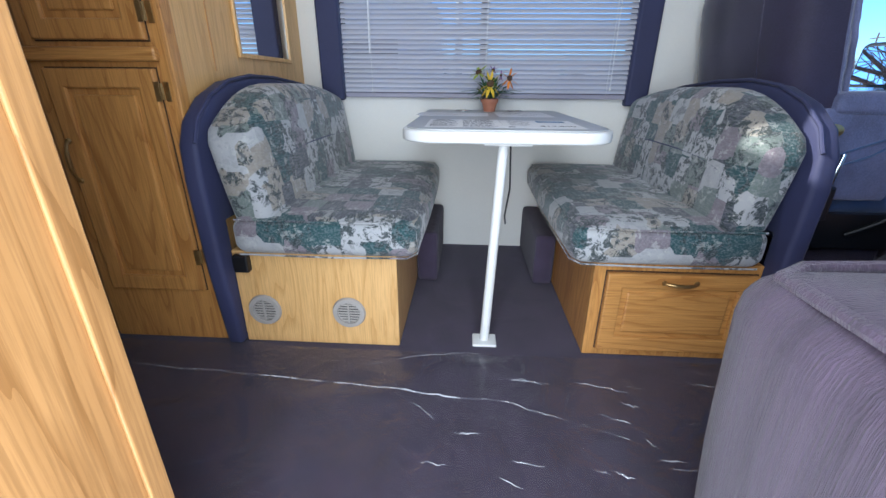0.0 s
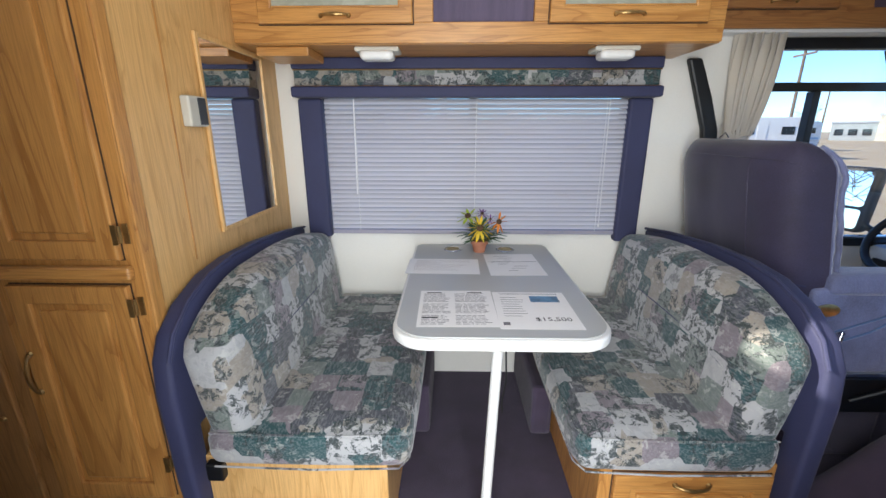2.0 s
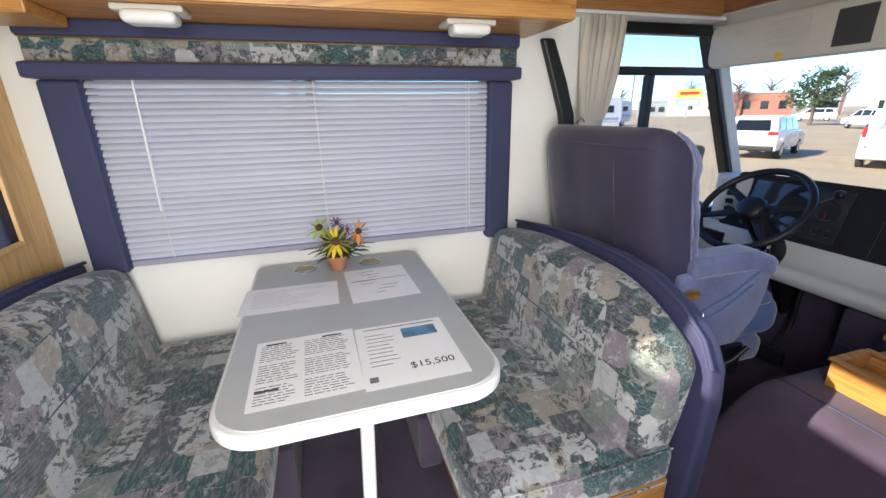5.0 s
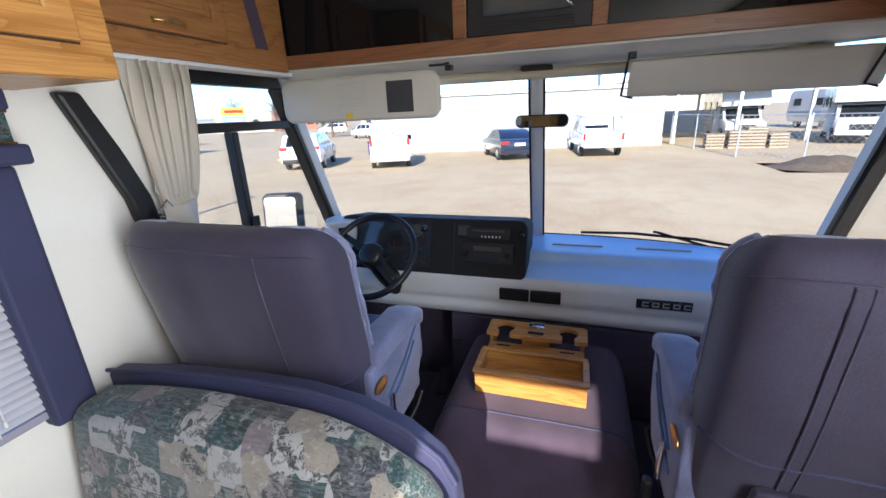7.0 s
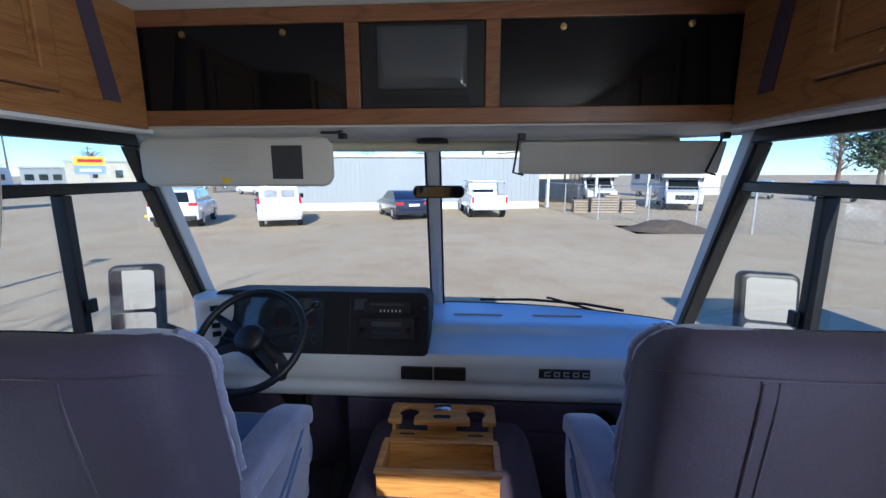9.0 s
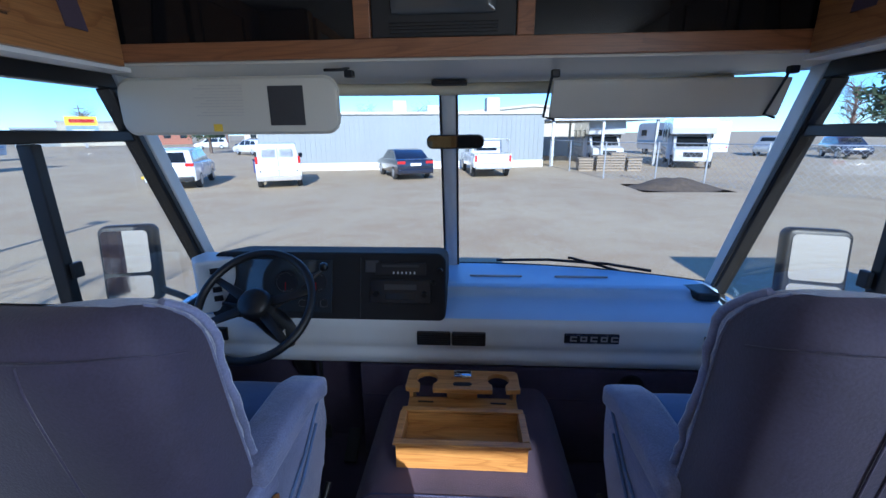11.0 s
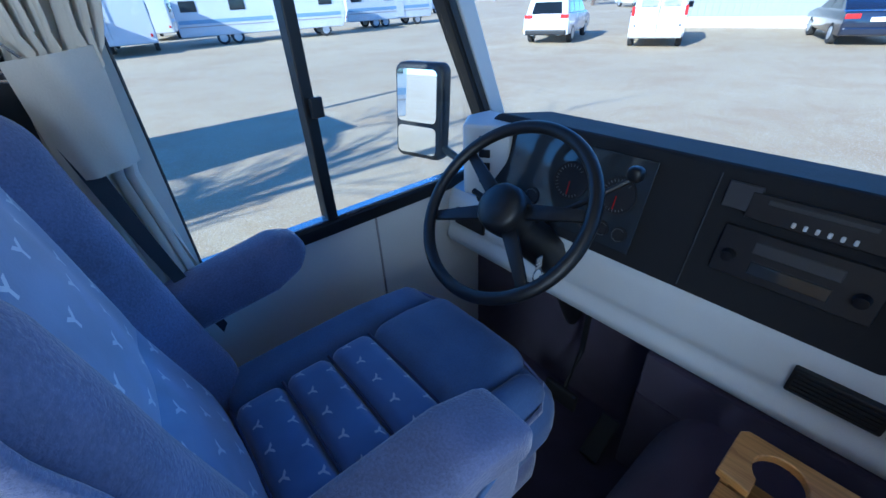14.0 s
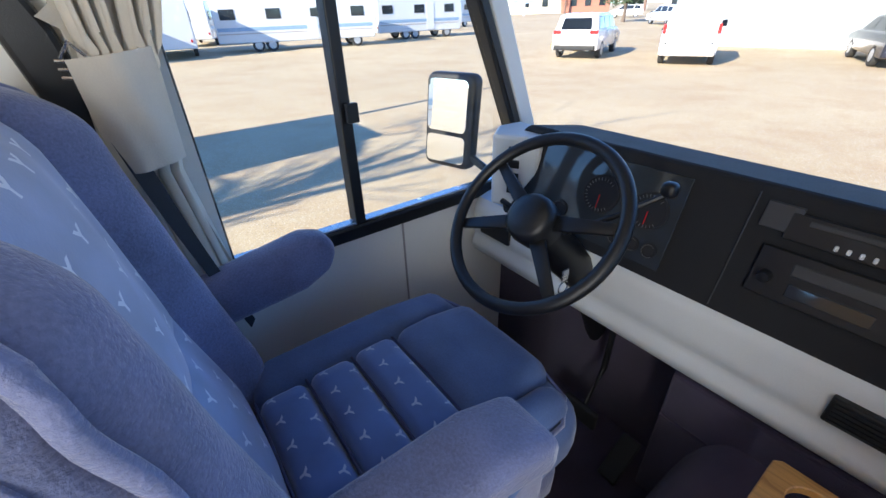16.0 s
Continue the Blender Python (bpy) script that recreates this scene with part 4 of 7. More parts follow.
    put("back_insert", sheet(lambda u, v: (lambda p, b_: (p[0] + 0.018 * math.sin(math.pi * v) ** 0.5 * b_, p[1], p[2]))(back_at(strip([flip(f, -1) for f in PAD] + PAD[::-1][1:], u), 0.55 + 0.31 * v), math.sin(math.pi * u) ** 0.4), 24, 16), BACKB, "motif lower back pad, lightened as if windshield-lit")
    put("head_insert", sheet(lambda u, v: (lambda p, b_: (p[0] + 0.022 * math.sin(math.pi * min(1, v * 1.02)) ** 0.5 * b_, p[1], p[2]))(back_at(strip([flip(f, -1) for f in PAD] + PAD[::-1][1:], u), 0.86 + 0.40 * v), math.sin(math.pi * u) ** 0.4), 24, 18), BACKB, "motif upper back pad, lightened as if windshield-lit")
    crown = [back_at(strip(full, 0.06 + 0.88 * t / 28), 1.205 - 0.035 * abs(2 * t / 28 - 1) ** 6, 0.001) for t in range(29)]
    put("top_seam", tube(crown, 0.0020, 6), VEL)
    for f_ in ((-0.165,) if side > 0 else (-0.165, -0.19)):
        line = [back_at((-0.0712, f_), 0.56 + 0.64 * t / 16, 0.0012) for t in range(17)]
        put("back_seam", tube(line, 0.0020, 6), VEL)
    put("hem_seam", tube([back_at((strip(full, 0.08 + 0.84 * t / 20)), 0.805 + 0.006 * math.sin(t), 0.001) for t in range(21)], 0.003, 6), NAVY)
    put("lower_flap", soft(1.00, 1.05, 0.40, 1.0, 0.46, 0.56, 0.02, 8), VEL)
    if side < 0:
        put("map_pocket", soft(1.022, 1.05, 0.47, 0.93, 0.52, 0.74, 0.012, 10, (0.004, 0, 0), lean), VEL, "stitched map pocket on the seat back")
    arm_in = [(1.06, 0.56), (1.10, 0.50), (1.36, 0.50), (1.44, 0.60), (1.465, 0.70), (1.468, 0.79), (1.44, 0.815), (1.37, 0.83), (1.06, 0.80)]
    a = put("armrest", prism(arm_in, "y", 0.356, 0.440, 0.012, 3), VELB, "blue velour armrest with padded side", smooth=True)
    put("arm_pad", soft(1.10, 1.482, 0.345, 0.455, 0.785, 0.852, 0.020, 12, (0, 0, 0.006), lambda x, y, z: (x, y, z - 0.35 * max(0, x - 1.38))), VELB, par=a)
    put("maker_plate", lathe([(0, 0), (0.030, 0), (0.031, 0.004), (0.024, 0.006), (0, 0.006)], 24, pose(1.105, 0.351, 0.735, 90, 0, 0) @ Matrix.Diagonal((1.25, 0.72, 1, 1))), BRASS, "oval brass-edged maker's plate", par=a)
    for dz, dx in ((0.60, 0.0), (0.655, 0.03)):
        put("stitched_pleat", tube([(1.12 + dx, 0.354, dz), (1.26 + dx, 0.351, dz + 0.055), (1.38 + dx, 0.353, dz + 0.13)], 0.004, 6), VELC, "sewn pleat line", par=a)
    put("recline_handle", tube([(1.17, 0.346, 0.66), (1.155, 0.338, 0.60), (1.15, 0.337, 0.555)], 0.008, 8), CHROME, "chrome recline handle", par=a)
    put("arm_pivot", tube([(1.10, 0.40, 0.62), (1.10, 0.47, 0.62)], 0.02, 12), BLACK, par=a)
    b = put("armrest", prism([(1.10, 0.72), (1.36, 0.745), (1.425, 0.775), (1.45, 0.82), (1.435, 0.865), (1.38, 0.878), (1.10, 0.83)], "y", 0.985, 1.068, 0.024, 3), VELB, "blue velour window-side armrest")
    put("seat_slide_lever", tube([(1.32, 0.40, 0.36), (1.40, 0.37, 0.42), (1.44, 0.36, 0.47)], 0.009, 8), BLACK)
    put("belt_buckle", box(1.12, 1.15, 0.30, 0.325, 0.44, 0.56, 0.008), BLACK, smooth=False)
    put("slide_bracket", box(1.20, 1.50, 0.415, 0.433, 0.30, 0.44, 0.004), BLACK, smooth=False)
    return s


driver = cab_seat(1)
passenger = cab_seat(-1)
for o in (passenger,):
    o["label"] = "slate-blue velour captain's chair with a stitched back pocket and velour armrests"

# ---- dinette ----
def bench_seat(side, name_label):
    """A dinette bench: side -1 backs onto the wardrobe, 1 onto the cab."""
    s = thing("dinette_bench", side * 0.62, 0.6, 0, name_label, "bench", group="dinette benches")
    f = lambda a, b: sorted((side * a, side * b))
    x0, x1 = f(0.30 if side < 0 else 0.335, 0.85)
    part("bench_box", box(x0, x1, 0.105, 1.115, 0.003, 0.352, 0.003), OAK_Z if side > 0 else PLY_Z, s, "oak-faced bench box")
    xa, xb = f(0.225 if side < 0 else 0.245, 0.815)
    part("seat_cushion", soft(xa, xb, 0.055, 1.10, 0.352, 0.485, 0.045, 16, (0.012, 0.010, 0.014)), TAP, s, "box cushion in patchwork cloth", smooth=True)

    def top(y):
        return 0.860 - 0.15 * max(0, (0.42 - y) / 0.37) ** 2.2 - 0.06 * max(0, (y - 0.60) / 0.5) ** 1.8

    def lean(x, y, z):
        k = max(0, (z - 0.46)) / 0.4
        zz = 0.455 + (z - 0.455) * (top(y) - 0.455) / 0.41
        return (x + side * 0.05 * k, y, zz)
    xa, xb = f(0.665, 0.80)
    part("back_cushion", soft(xa, xb, 0.06, 1.09, 0.455, 0.865, 0.045, 18, (0.014, 0.008, 0.004), lean), TAP, s, "curved back cushion in patchwork cloth", smooth=True)
    xt = side * 0.668
    xq = side * 0.245 if side > 0 else -0.228
    for zq in (0.362, 0.476):
        part("cushion_piping", tube([(xq + side * 0.02, 1.08, zq), (xq, 0.6, zq), (xq + side * 0.004, 0.10, zq), (xq + side * 0.03, 0.058, zq), (side * 0.50, 0.048, zq), (side * 0.79, 0.055, zq)], 0.003, 6), TAP, s, smooth=True)
    part("back_tuft", tube([lean(side * (0.6655 - 0.013 * max(0, 1 - ((y - 0.575) / 0.515) ** 2)), y, 0.66) for y in (0.10, 0.2, 0.3, 0.45, 0.575, 0.7, 0.85, 0.95, 1.05)], 0.003, 6), NAVY, s, "dark stitched seam across the back cushion", smooth=True)
    edge = [(0.075, 0.004), (0.045, 0.30), (0.035, 0.60), (0.045, 0.70), (0.08, 0.765), (0.16, 0.825), (0.28, 0.868), (0.42, 0.884), (0.62, 0.880), (0.88, 0.858), (1.115, 0.822), (1.115, 0.45), (0.125, 0.45), (0.13, 0.004)]
    xa, xb = f(0.852, 0.908)
    part("end_board", prism(edge, "x", xa, xb, 0.014, 3), NAVY, s, "navy padded vinyl bench back", smooth=True)
    part("board_piping", tube([(side * 0.855, a, b + 0.004) for a, b in edge[3:11]], 0.006, 8), NAVY, s, smooth=True)
    xa, xb = f(0.20 if side < 0 else 0.235, 0.30)
    part("carpeted_duct", box(xa + 0.002, xb + (0 if side < 0 else 0.03), 0.62, 1.115, 0.003, 0.245, 0.02), CARPET, s, "carpeted heater duct")
    return s


benchL = bench_seat(-1, "patchwork-cushioned dinette bench with round vents in its oak box")
benchR = bench_seat(1, "patchwork-cushioned dinette bench with an oak drawer front")
for x in (-0.765, -0.470):
    vt = part("heat_vent", lathe([(0.038, 0), (0.052, 0), (0.058, 0.004), (0.054, 0.012), (0.040, 0.013), (0.038, 0.0)], 32, pose(x, 0.104, 0.135, 90, 0, 0), caps=False), GREYT, benchL, "round grey-brown heater outlet", smooth=True)
    part("duct", lathe([(0, 0.0005), (0.039, 0.0005), (0.039, 0.0015), (0, 0.0015)], 24, pose(x, 0.1045, 0.135, 90, 0, 0)), DARK, vt)
    tilt = 35 if x < -0.6 else 0
    for k in range(-3, 4):
        hw = math.sqrt(max(0, 0.039 ** 2 - (k * 0.010) ** 2))
        t = box(-hw, hw, -0.0015, 0.0015, k * 0.010 - 0.003, k * 0.010 + 0.003)
        t.transform(pose(x, 0.098, 0.135, 0, 0, 0))
        part("louvre", t, GREYT, vt)
    part("centre_bar", box(x - 0.003, x + 0.003, 0.092, 0.096, 0.098, 0.172), GREYT, vt)
part("outlet_box", box(-0.835, -0.785, 0.075, 0.103, 0.285, 0.345, 0.005), BLACK, benchL, "small black switch box")


def ring_frame(w, h, f, z0, z1, e=0.005):
    """One closed rectangular frame with softened outer and inner edges."""
    prof = [(0, z0), (0, z1 - e), (e * 0.3, z1 - e * 0.3), (e, z1), (f - e, z1), (f - e * 0.3, z1 - e * 0.3), (f, z1 - e), (f, z0)]
    bm = bmesh.new()
    loops = [[bm.verts.new((abs(cx - i), abs(cy - i), z)) for i, z in prof] for cx, cy in ((0, 0), (w, 0), (w, h), (0, h))]
    for (cx, cy), lp in zip(((0, 0), (w, 0), (w, h), (0, h)), loops):
        for (i, z), vert in zip(prof, lp):
            vert.co = (cx + (i if cx == 0 else -i), cy + (i if cy == 0 else -i), z)
    for a, b_ in zip(loops, loops[1:] + loops[:1]):
        for j in range(len(prof)):
            j2 = (j + 1) % len(prof)
            bm.faces.new((a[j], b_[j], b_[j2], a[j2]))
    bmesh.ops.recalc_face_normals(bm, faces=bm.faces[:])
    return bm


def sprig(parent, M, u, v, turn, rng):
    """A small etched spray of leaves on a pane."""
    bm = bmesh.new()
    for k in range(5):
        a = turn + (k - 2) * 0.62 + rng.uniform(-0.15, 0.15)
        l, wd = rng.uniform(0.016, 0.028), rng.uniform(0.003, 0.005)
        pts = [(u + l * t * math.cos(a) - wd * s_ * math.sin(a), v + l * t * math.sin(a) + wd * s_ * math.cos(a)) for t, s_ in ((0.12, 0), (0.45, -1), (0.8, -0.7), (1, 0), (0.8, 0.7), (0.45, 1))]
        prism(pts, "z", 0.0091, 0.0096, bm=bm)
    bm.transform(M)
    part("etched_sprig", bm, ETCH, parent)


def raised_door(parent, M, w, h, material, mat_panel=None, name="door", label="", arch=False, glass=None, depth=0.018):
    """A framed door in the plane of M: u across, v up, w out of the face."""
    f = 0.052
    d = part(name, bmesh.new(), material, parent, label)
    rv_ = box(-0.004, w + 0.004, -0.004, h + 0.004, 0, 0.0012)
    rv_.transform(M)
    part("door_gap", rv_, REVEAL, d)
    me = d.data
    bm = ring_frame(w, h, f, 0.0014, depth)
    bm.transform(PLACE[parent].inverted() @ M)
    bm.to_mesh(me)
    bm.free()
    if glass:
        pass
    bm = bmesh.new()
    if glass:
        g = prism([(f - 0.004, f - 0.004), (w - f + 0.004, f - 0.004), (w - f + 0.004, h - f + 0.004), (f - 0.004, h - f + 0.004)], "z", 0.004, 0.009)
        g.transform(M)
        pane = part("glass_pane", g, glass, d)
        if glass == FROST:
            rs = random.Random(int(w * 1000))
            for k in range(13):
                sprig(pane, M, f + 0.03 + (w - 2 * f - 0.06) * ((k * 0.37 + 0.1) % 1), f + 0.03 + (h - 2 * f - 0.06) * rs.random() ** 1.4, rs.uniform(0, 6.28), rs)
        box(f, w - f, f, f + 0.006, 0.009, 0.014, 0.002, bm=bm)
        bm.transform(M)
        part("glazing_bead", bm, material, d)
    else:
        box(f - 0.002, w - f + 0.002, f - 0.002, h - f + 0.002, 0.001, 0.007, bm=bm)
        box(f + 0.018, w - f - 0.018, f + 0.018, h - f - 0.018, 0.004, 0.016, 0.009, 2, bm=bm)
        bm.transform(M)
        part("door_panel", bm, mat_panel or material, d)
    return d


def pull(parent, M, length=0.09):
    """A curved brass bar handle, along u."""
    n = 10
    pts = [(-length / 2 + length * i / n, 0, 0.004 + 0.018 * math.sin(math.pi * i / n) ** 0.6) for i in range(n + 1)]
    bm = tube(pts, [0.004 + 0.002 * math.sin(math.pi * i / n) for i in range(n + 1)], 8)
    for s in (-1, 1):
        lathe([(0, 0), (0.009, 0), (0.006, 0.006), (0, 0.006)], 12, pose(s * length / 2, 0, 0), bm=bm)
    bm.transform(M)
    return part("handle", bm, BRASS, parent, "antique brass bar handle", smooth=True)


def plane(origin, u, v):
    u, v = Vector(u), Vector(v)
    n = u.cross(v)
    return Matrix(((u.x, v.x, n.x, origin[0]), (u.y, v.y, n.y, origin[1]), (u.z, v.z, n.z, origin[2]), (0, 0, 0, 1)))


d = raised_door(benchR, plane((0.375, 0.104, 0.035), (1, 0, 0), (0, 0, 1)), 0.46, 0.285, OAK_X, OAK_X, "drawer_front", "raised-panel oak drawer front", depth=0.018)
pull(d, plane((0.60, 0.086, 0.292), (1, 0, 0), (0, 0, 1)), 0.10)

# ---- table ----
table = thing("dinette_table", 0.02, 0.6, 0, "grey laminate dinette table with white edge on one slim leg", "table")
outline = arc(0.25, 0.225, 0.11, -90, 0, 8) + [(0.36, 1.0)] + arc(0.32, 1.065, 0.04, 0, 90, 4) + arc(-0.25, 1.065, 0.04, 90, 180, 4) + arc(-0.175, 0.225, 0.11, 180, 270, 8)
part("edge_band", prism(outline, "z", 0.705, 0.741, 0.008, 3), WHITEP, table, "white rounded edge", smooth=True)
inner = [(0.035 + (a - 0.035) * 0.965, 0.615 + (b - 0.615) * 0.978) for a, b in outline]
part("tabletop", prism(inner, "z", 0.7412, 0.7450, 0.0005, 1), LAMI, table, "matt grey laminate top")
part("leg", tube([(0.0, 0.155, 0.012), (0.032, 0.21, 0.695)], 0.0165, 16), WHITEP, table, "slim white tube leg", smooth=True)
part("foot_plate", box(-0.042, 0.042, 0.118, 0.19, 0.002, 0.012, 0.003), WHITEP, table)
part("leg_bracket", box(-0.03, 0.12, 0.19, 0.24, 0.690, 0.7045, 0.003), WHITEP, table)
part("wall_bracket", box(-0.26, 0.18, 1.085, 1.117, 0.60, 0.70, 0.003), WHITEP, table)
part("cord", tube([(0.055, 0.22, 0.69), (0.062, 0.222, 0.55), (0.05, 0.218, 0.46), (0.055, 0.221, 0.43)], 0.003, 6), BLACK, table, smooth=True)
for x in (-0.105, 0.145):
    r = thing("cup_ring", x, 1.0, 0.745, "brass-rimmed recessed cup holder in the tabletop", "cup holder", group="table cup holders")
    part("ring", lathe([(0.034, 0), (0.044, 0), (0.044, 0.002), (0.036, 0.0035), (0.034, 0.0)], 28, pose(x, 1.0, 0.7455), caps=False), STEEL, r, smooth=True)
    part("well", lathe([(0, 0), (0.035, 0), (0.035, 0.0008), (0, 0.0008)], 28, pose(x, 1.0, 0.7456)), mat("ochre_cup_liner", (0.42, 0.33, 0.16), 0.5), r)

SHEETS = [((-0.215, 0.185), (0.245, 0.28), 0), ((0.032, 0.175), (0.245, 0.28), 1), ((-0.295, 0.645), (0.30, 0.195), 2), ((0.04, 0.63), (0.225, 0.29), 3)]
for (x, y), (w_, h_), k in SHEETS:
    label = ("closely printed specification sheet on the table", "white price sheet with a small photograph and a bold price", "plain white printed form lying on the table", "white printed form with a dark ruled line")[k]
    p = thing("paper_sheet", x + w_ / 2, y + h_ / 2, 0.7455, label, "paper", turn=(1, 0, -1, 2)[k])
    z = 0.7460 + k * 0.0002
    t = box(-w_ / 2, w_ / 2, -h_ / 2, h_ / 2, 0.0004, 0.0009)
    part("sheet", t, PAPER, p, local=True)
    bm = bmesh.new()
    rng = random.Random(k)
    zz = 0.0010
    if k == 0:
        for r_ in range(26):
            yy = h_ / 2 - 0.02 - r_ * 0.0097
            if r_ % 9 != 0:
                for c0, c1 in ((-0.11, -0.02), (-0.005, 0.105)):
                    xx = c0
                    while xx < c1 - 0.02:
                        l = rng.uniform(0.008, 0.028)
                        box(xx, min(c1, xx + l), yy, yy + 0.0028, zz, zz + 0.0002, bm=bm)
                        xx += l + 0.004
        part("small_print", bm, INK, p, local=True)
        part("heading_bar", box(-0.10, -0.05, 0.118, 0.125, zz, zz + 0.0003, bm=box(0.04, 0.09, 0.118, 0.125, zz, zz + 0.0003, bm=box(-0.11, -0.06, -0.08, -0.074, zz, zz + 0.0003))), INKB, p, local=True)
    elif k == 1:
        part("photograph", box(0.0, 0.095, 0.055, 0.105, zz, zz + 0.0003), PHOTO, p, "small blue landscape print", local=True)
        for r_ in range(9):
            box(-0.10, rng.uniform(-0.05, -0.02), 0.09 - r_ * 0.018, 0.0925 - r_ * 0.018, zz, zz + 0.0002, bm=bm)
        box(-0.10, 0.10, 0.122, 0.126, zz, zz + 0.0002, bm=bm)
        box(-0.11, -0.09, -0.115, -0.095, zz, zz + 0.0002, bm=bm)
        part("small_print", bm, INK, p, local=True)
        cu = bpy.data.curves.new("price", "FONT")
        cu.body, cu.size, cu.extrude, cu.align_x = "$15,500", 0.034, 0.0001, "CENTER"
        cu.materials.append(INKB)
        to = new("price_text", cu)
        to.parent = p
        to.matrix_basis = pose(0.045, -0.085, zz + 0.0003)
    elif k == 2:
        for r_ in range(10):
            box(-0.12, rng.uniform(-0.02, 0.12), 0.07 - r_ * 0.014, 0.0715 - r_ * 0.014, zz, zz + 0.0002, bm=bm)
        part("small_print", bm, GREYT, p, local=True)
    else:
        for r_ in range(8):
            a = rng.uniform(-0.09, 0.0)
            box(a, a + rng.uniform(0.03, 0.09), 0.11 - r_ * 0.028, 0.113 - r_ * 0.028, zz, zz + 0.0002, bm=bm)
        box(-0.10, 0.105, 0.03, 0.033, zz, zz + 0.0002, bm=bm)
        part("small_print", bm, INK, p, local=True)

# ---- flowers ----
fl = thing("flower_pot", 0.02, 0.965, 0.745, "small terracotta pot of yellow and orange silk flowers on the table", "potted flowers")
PX, PY = 0.02, 0.965
part("pot", lathe([(0, 0.7455), (0.026, 0.7455), (0.036, 0.785), (0.041, 0.786), (0.042, 0.802), (0.036, 0.803), (0.033, 0.79), (0, 0.79)], 28, pose(PX, PY, 0)), TERRA, fl, smooth=True)
rng = random.Random(4)


def leaf(bm, o, d, l, wd, droop=0.3):
    o, d = Vector(o), Vector(d).normalized()
    s = d.cross(Vector((0, 0, 1))).normalized() * wd
    pts = []
    for i in range(5):
        u = i / 4
        c = o + d * l * u + Vector((0, 0, -droop * l * u * u))
        wv = math.sin(math.pi * min(0.97, u * 0.85 + 0.12))
        pts.append((bm.verts.new(c - s * wv), bm.verts.new(c + s * wv)))
    for (a, b_), (c_, d_) in zip(pts, pts[1:]):
        bm.faces.new((a, b_, d_, c_))


def bloom(c, r, petal, facing, n=14):
    f = Vector(facing).normalized()
    q = f.to_track_quat("Z", "Y").to_matrix().to_4x4()
    M = Matrix.Translation(c) @ q
    fb = bmesh.new()
    for k in range(n):
        a = 2 * math.pi * k / n + rng.uniform(-0.1, 0.1)
        leaf(fb, M @ Vector((0.2 * r * math.cos(a), 0.2 * r * math.sin(a), 0)), (M.to_3x3() @ Vector((math.cos(a), math.sin(a), rng.uniform(0.05, 0.25)))), r, r * 0.16, 0.1)
    b = part("bloom", fb, petal, fl, "daisy-like silk bloom")
    part("seed_head", lathe([(0, 0), (r * 0.3, 0), (r * 0.28, r * 0.18), (0, r * 0.26)], 12, M), SEEDS, b, smooth=True)
    sb = tube([Vector(c), (PX, PY, 0.80)], 0.0015, 5)
    part("stem", sb, LEAF, b)


bloom((0.018, 0.925, 0.868), 0.055, PETY, (0, -1, 0.35))
bloom((0.105, 0.95, 0.892), 0.043, PETO, (0.4, -0.9, 0.3), 10)
bloom((-0.035, 0.96, 0.915), 0.048, LIME, (-0.4, -0.5, 0.9), 9)
bloom((0.03, 0.975, 0.925), 0.028, PETP, (0.1, -0.6, 0.8), 10)
bloom((0.065, 0.945, 0.905), 0.022, PETP, (0.2, -0.8, 0.4), 9)
bm = bmesh.new()
for k in range(150):
    a, e = rng.uniform(0, 2 * math.pi), rng.uniform(0.1, 1.2)
    dd = Vector((math.cos(a) * math.cos(e), math.sin(a) * math.cos(e) * 0.8, math.sin(e)))
    leaf(bm, Vector((PX, PY, 0.80)) + dd * rng.uniform(0.01, 0.085), dd + Vector((rng.uniform(-0.4, 0.4), 0, 0)), rng.uniform(0.025, 0.055), rng.uniform(0.004, 0.009))
part("foliage", bm, LEAF, fl, "small green leaves")
for a, l in ((170, 0.15), (185, 0.12), (5, 0.16), (-12, 0.14), (200, 0.10), (20, 0.12)):
    bm = bmesh.new()
    d0 = Vector((math.cos(radians(a)), math.sin(radians(a)) * 0.7 - 0.1, 0.45)).normalized()
    for i in range(12):
        u = i / 12
        c = Vector((PX, PY, 0.82)) + d0 * l * u + Vector((0, 0, -0.05 * u * u))
        for sgn in (-1, 1):
            leaf(bm, c, Vector((d0.y * sgn * 1.0 + d0.x * 0.6, -d0.x * sgn + d0.y * 0.6, 0.1)), 0.034 * (1.1 - u), 0.004)
    tube([(PX, PY, 0.80), Vector((PX, PY, 0.82)) + d0 * l * 0.5 + Vector((0, 0, -0.012)), Vector((PX, PY, 0.82)) + d0 * l + Vector((0, 0, -0.05))], 0.001, 5, bm=bm)
    part("fern_frond", bm, FERN, fl, "grey-green fern frond")

# ---- dinette window ----
win = new("window_dinette")
tagged(win, "dinette window behind closed slatted blinds", "window", kind="structure")
PLACE[win] = Matrix()
for q in ((-0.745, -0.70, 0.79, 1.49), (0.68, 0.725, 0.79, 1.49), (-0.70, 0.68, 0.79, 0.83), (-0.70, 0.68, 1.455, 1.49), (-0.03, 0.01, 0.83, 1.455)):
    part("frame_bar", box(q[0], q[1], 1.135, 1.172, q[2], q[3], 0.003), BLACK, win)
for a, b_ in ((-0.70, -0.031), (0.011, 0.68)):
    p = part("pane", box(a, b_, 1.150, 1.154, 0.83, 1.455), GLASS, win)
    p.visible_shadow = False
bl = thing("window_blind", 0, 1.09, 0.79, "lilac-white aluminium mini blind, closed, in front of the dinette window", "blind")
part("head_rail", box(-0.705, 0.69, 1.085, 1.11, 1.435, 1.46, 0.003), WHITEP, bl)
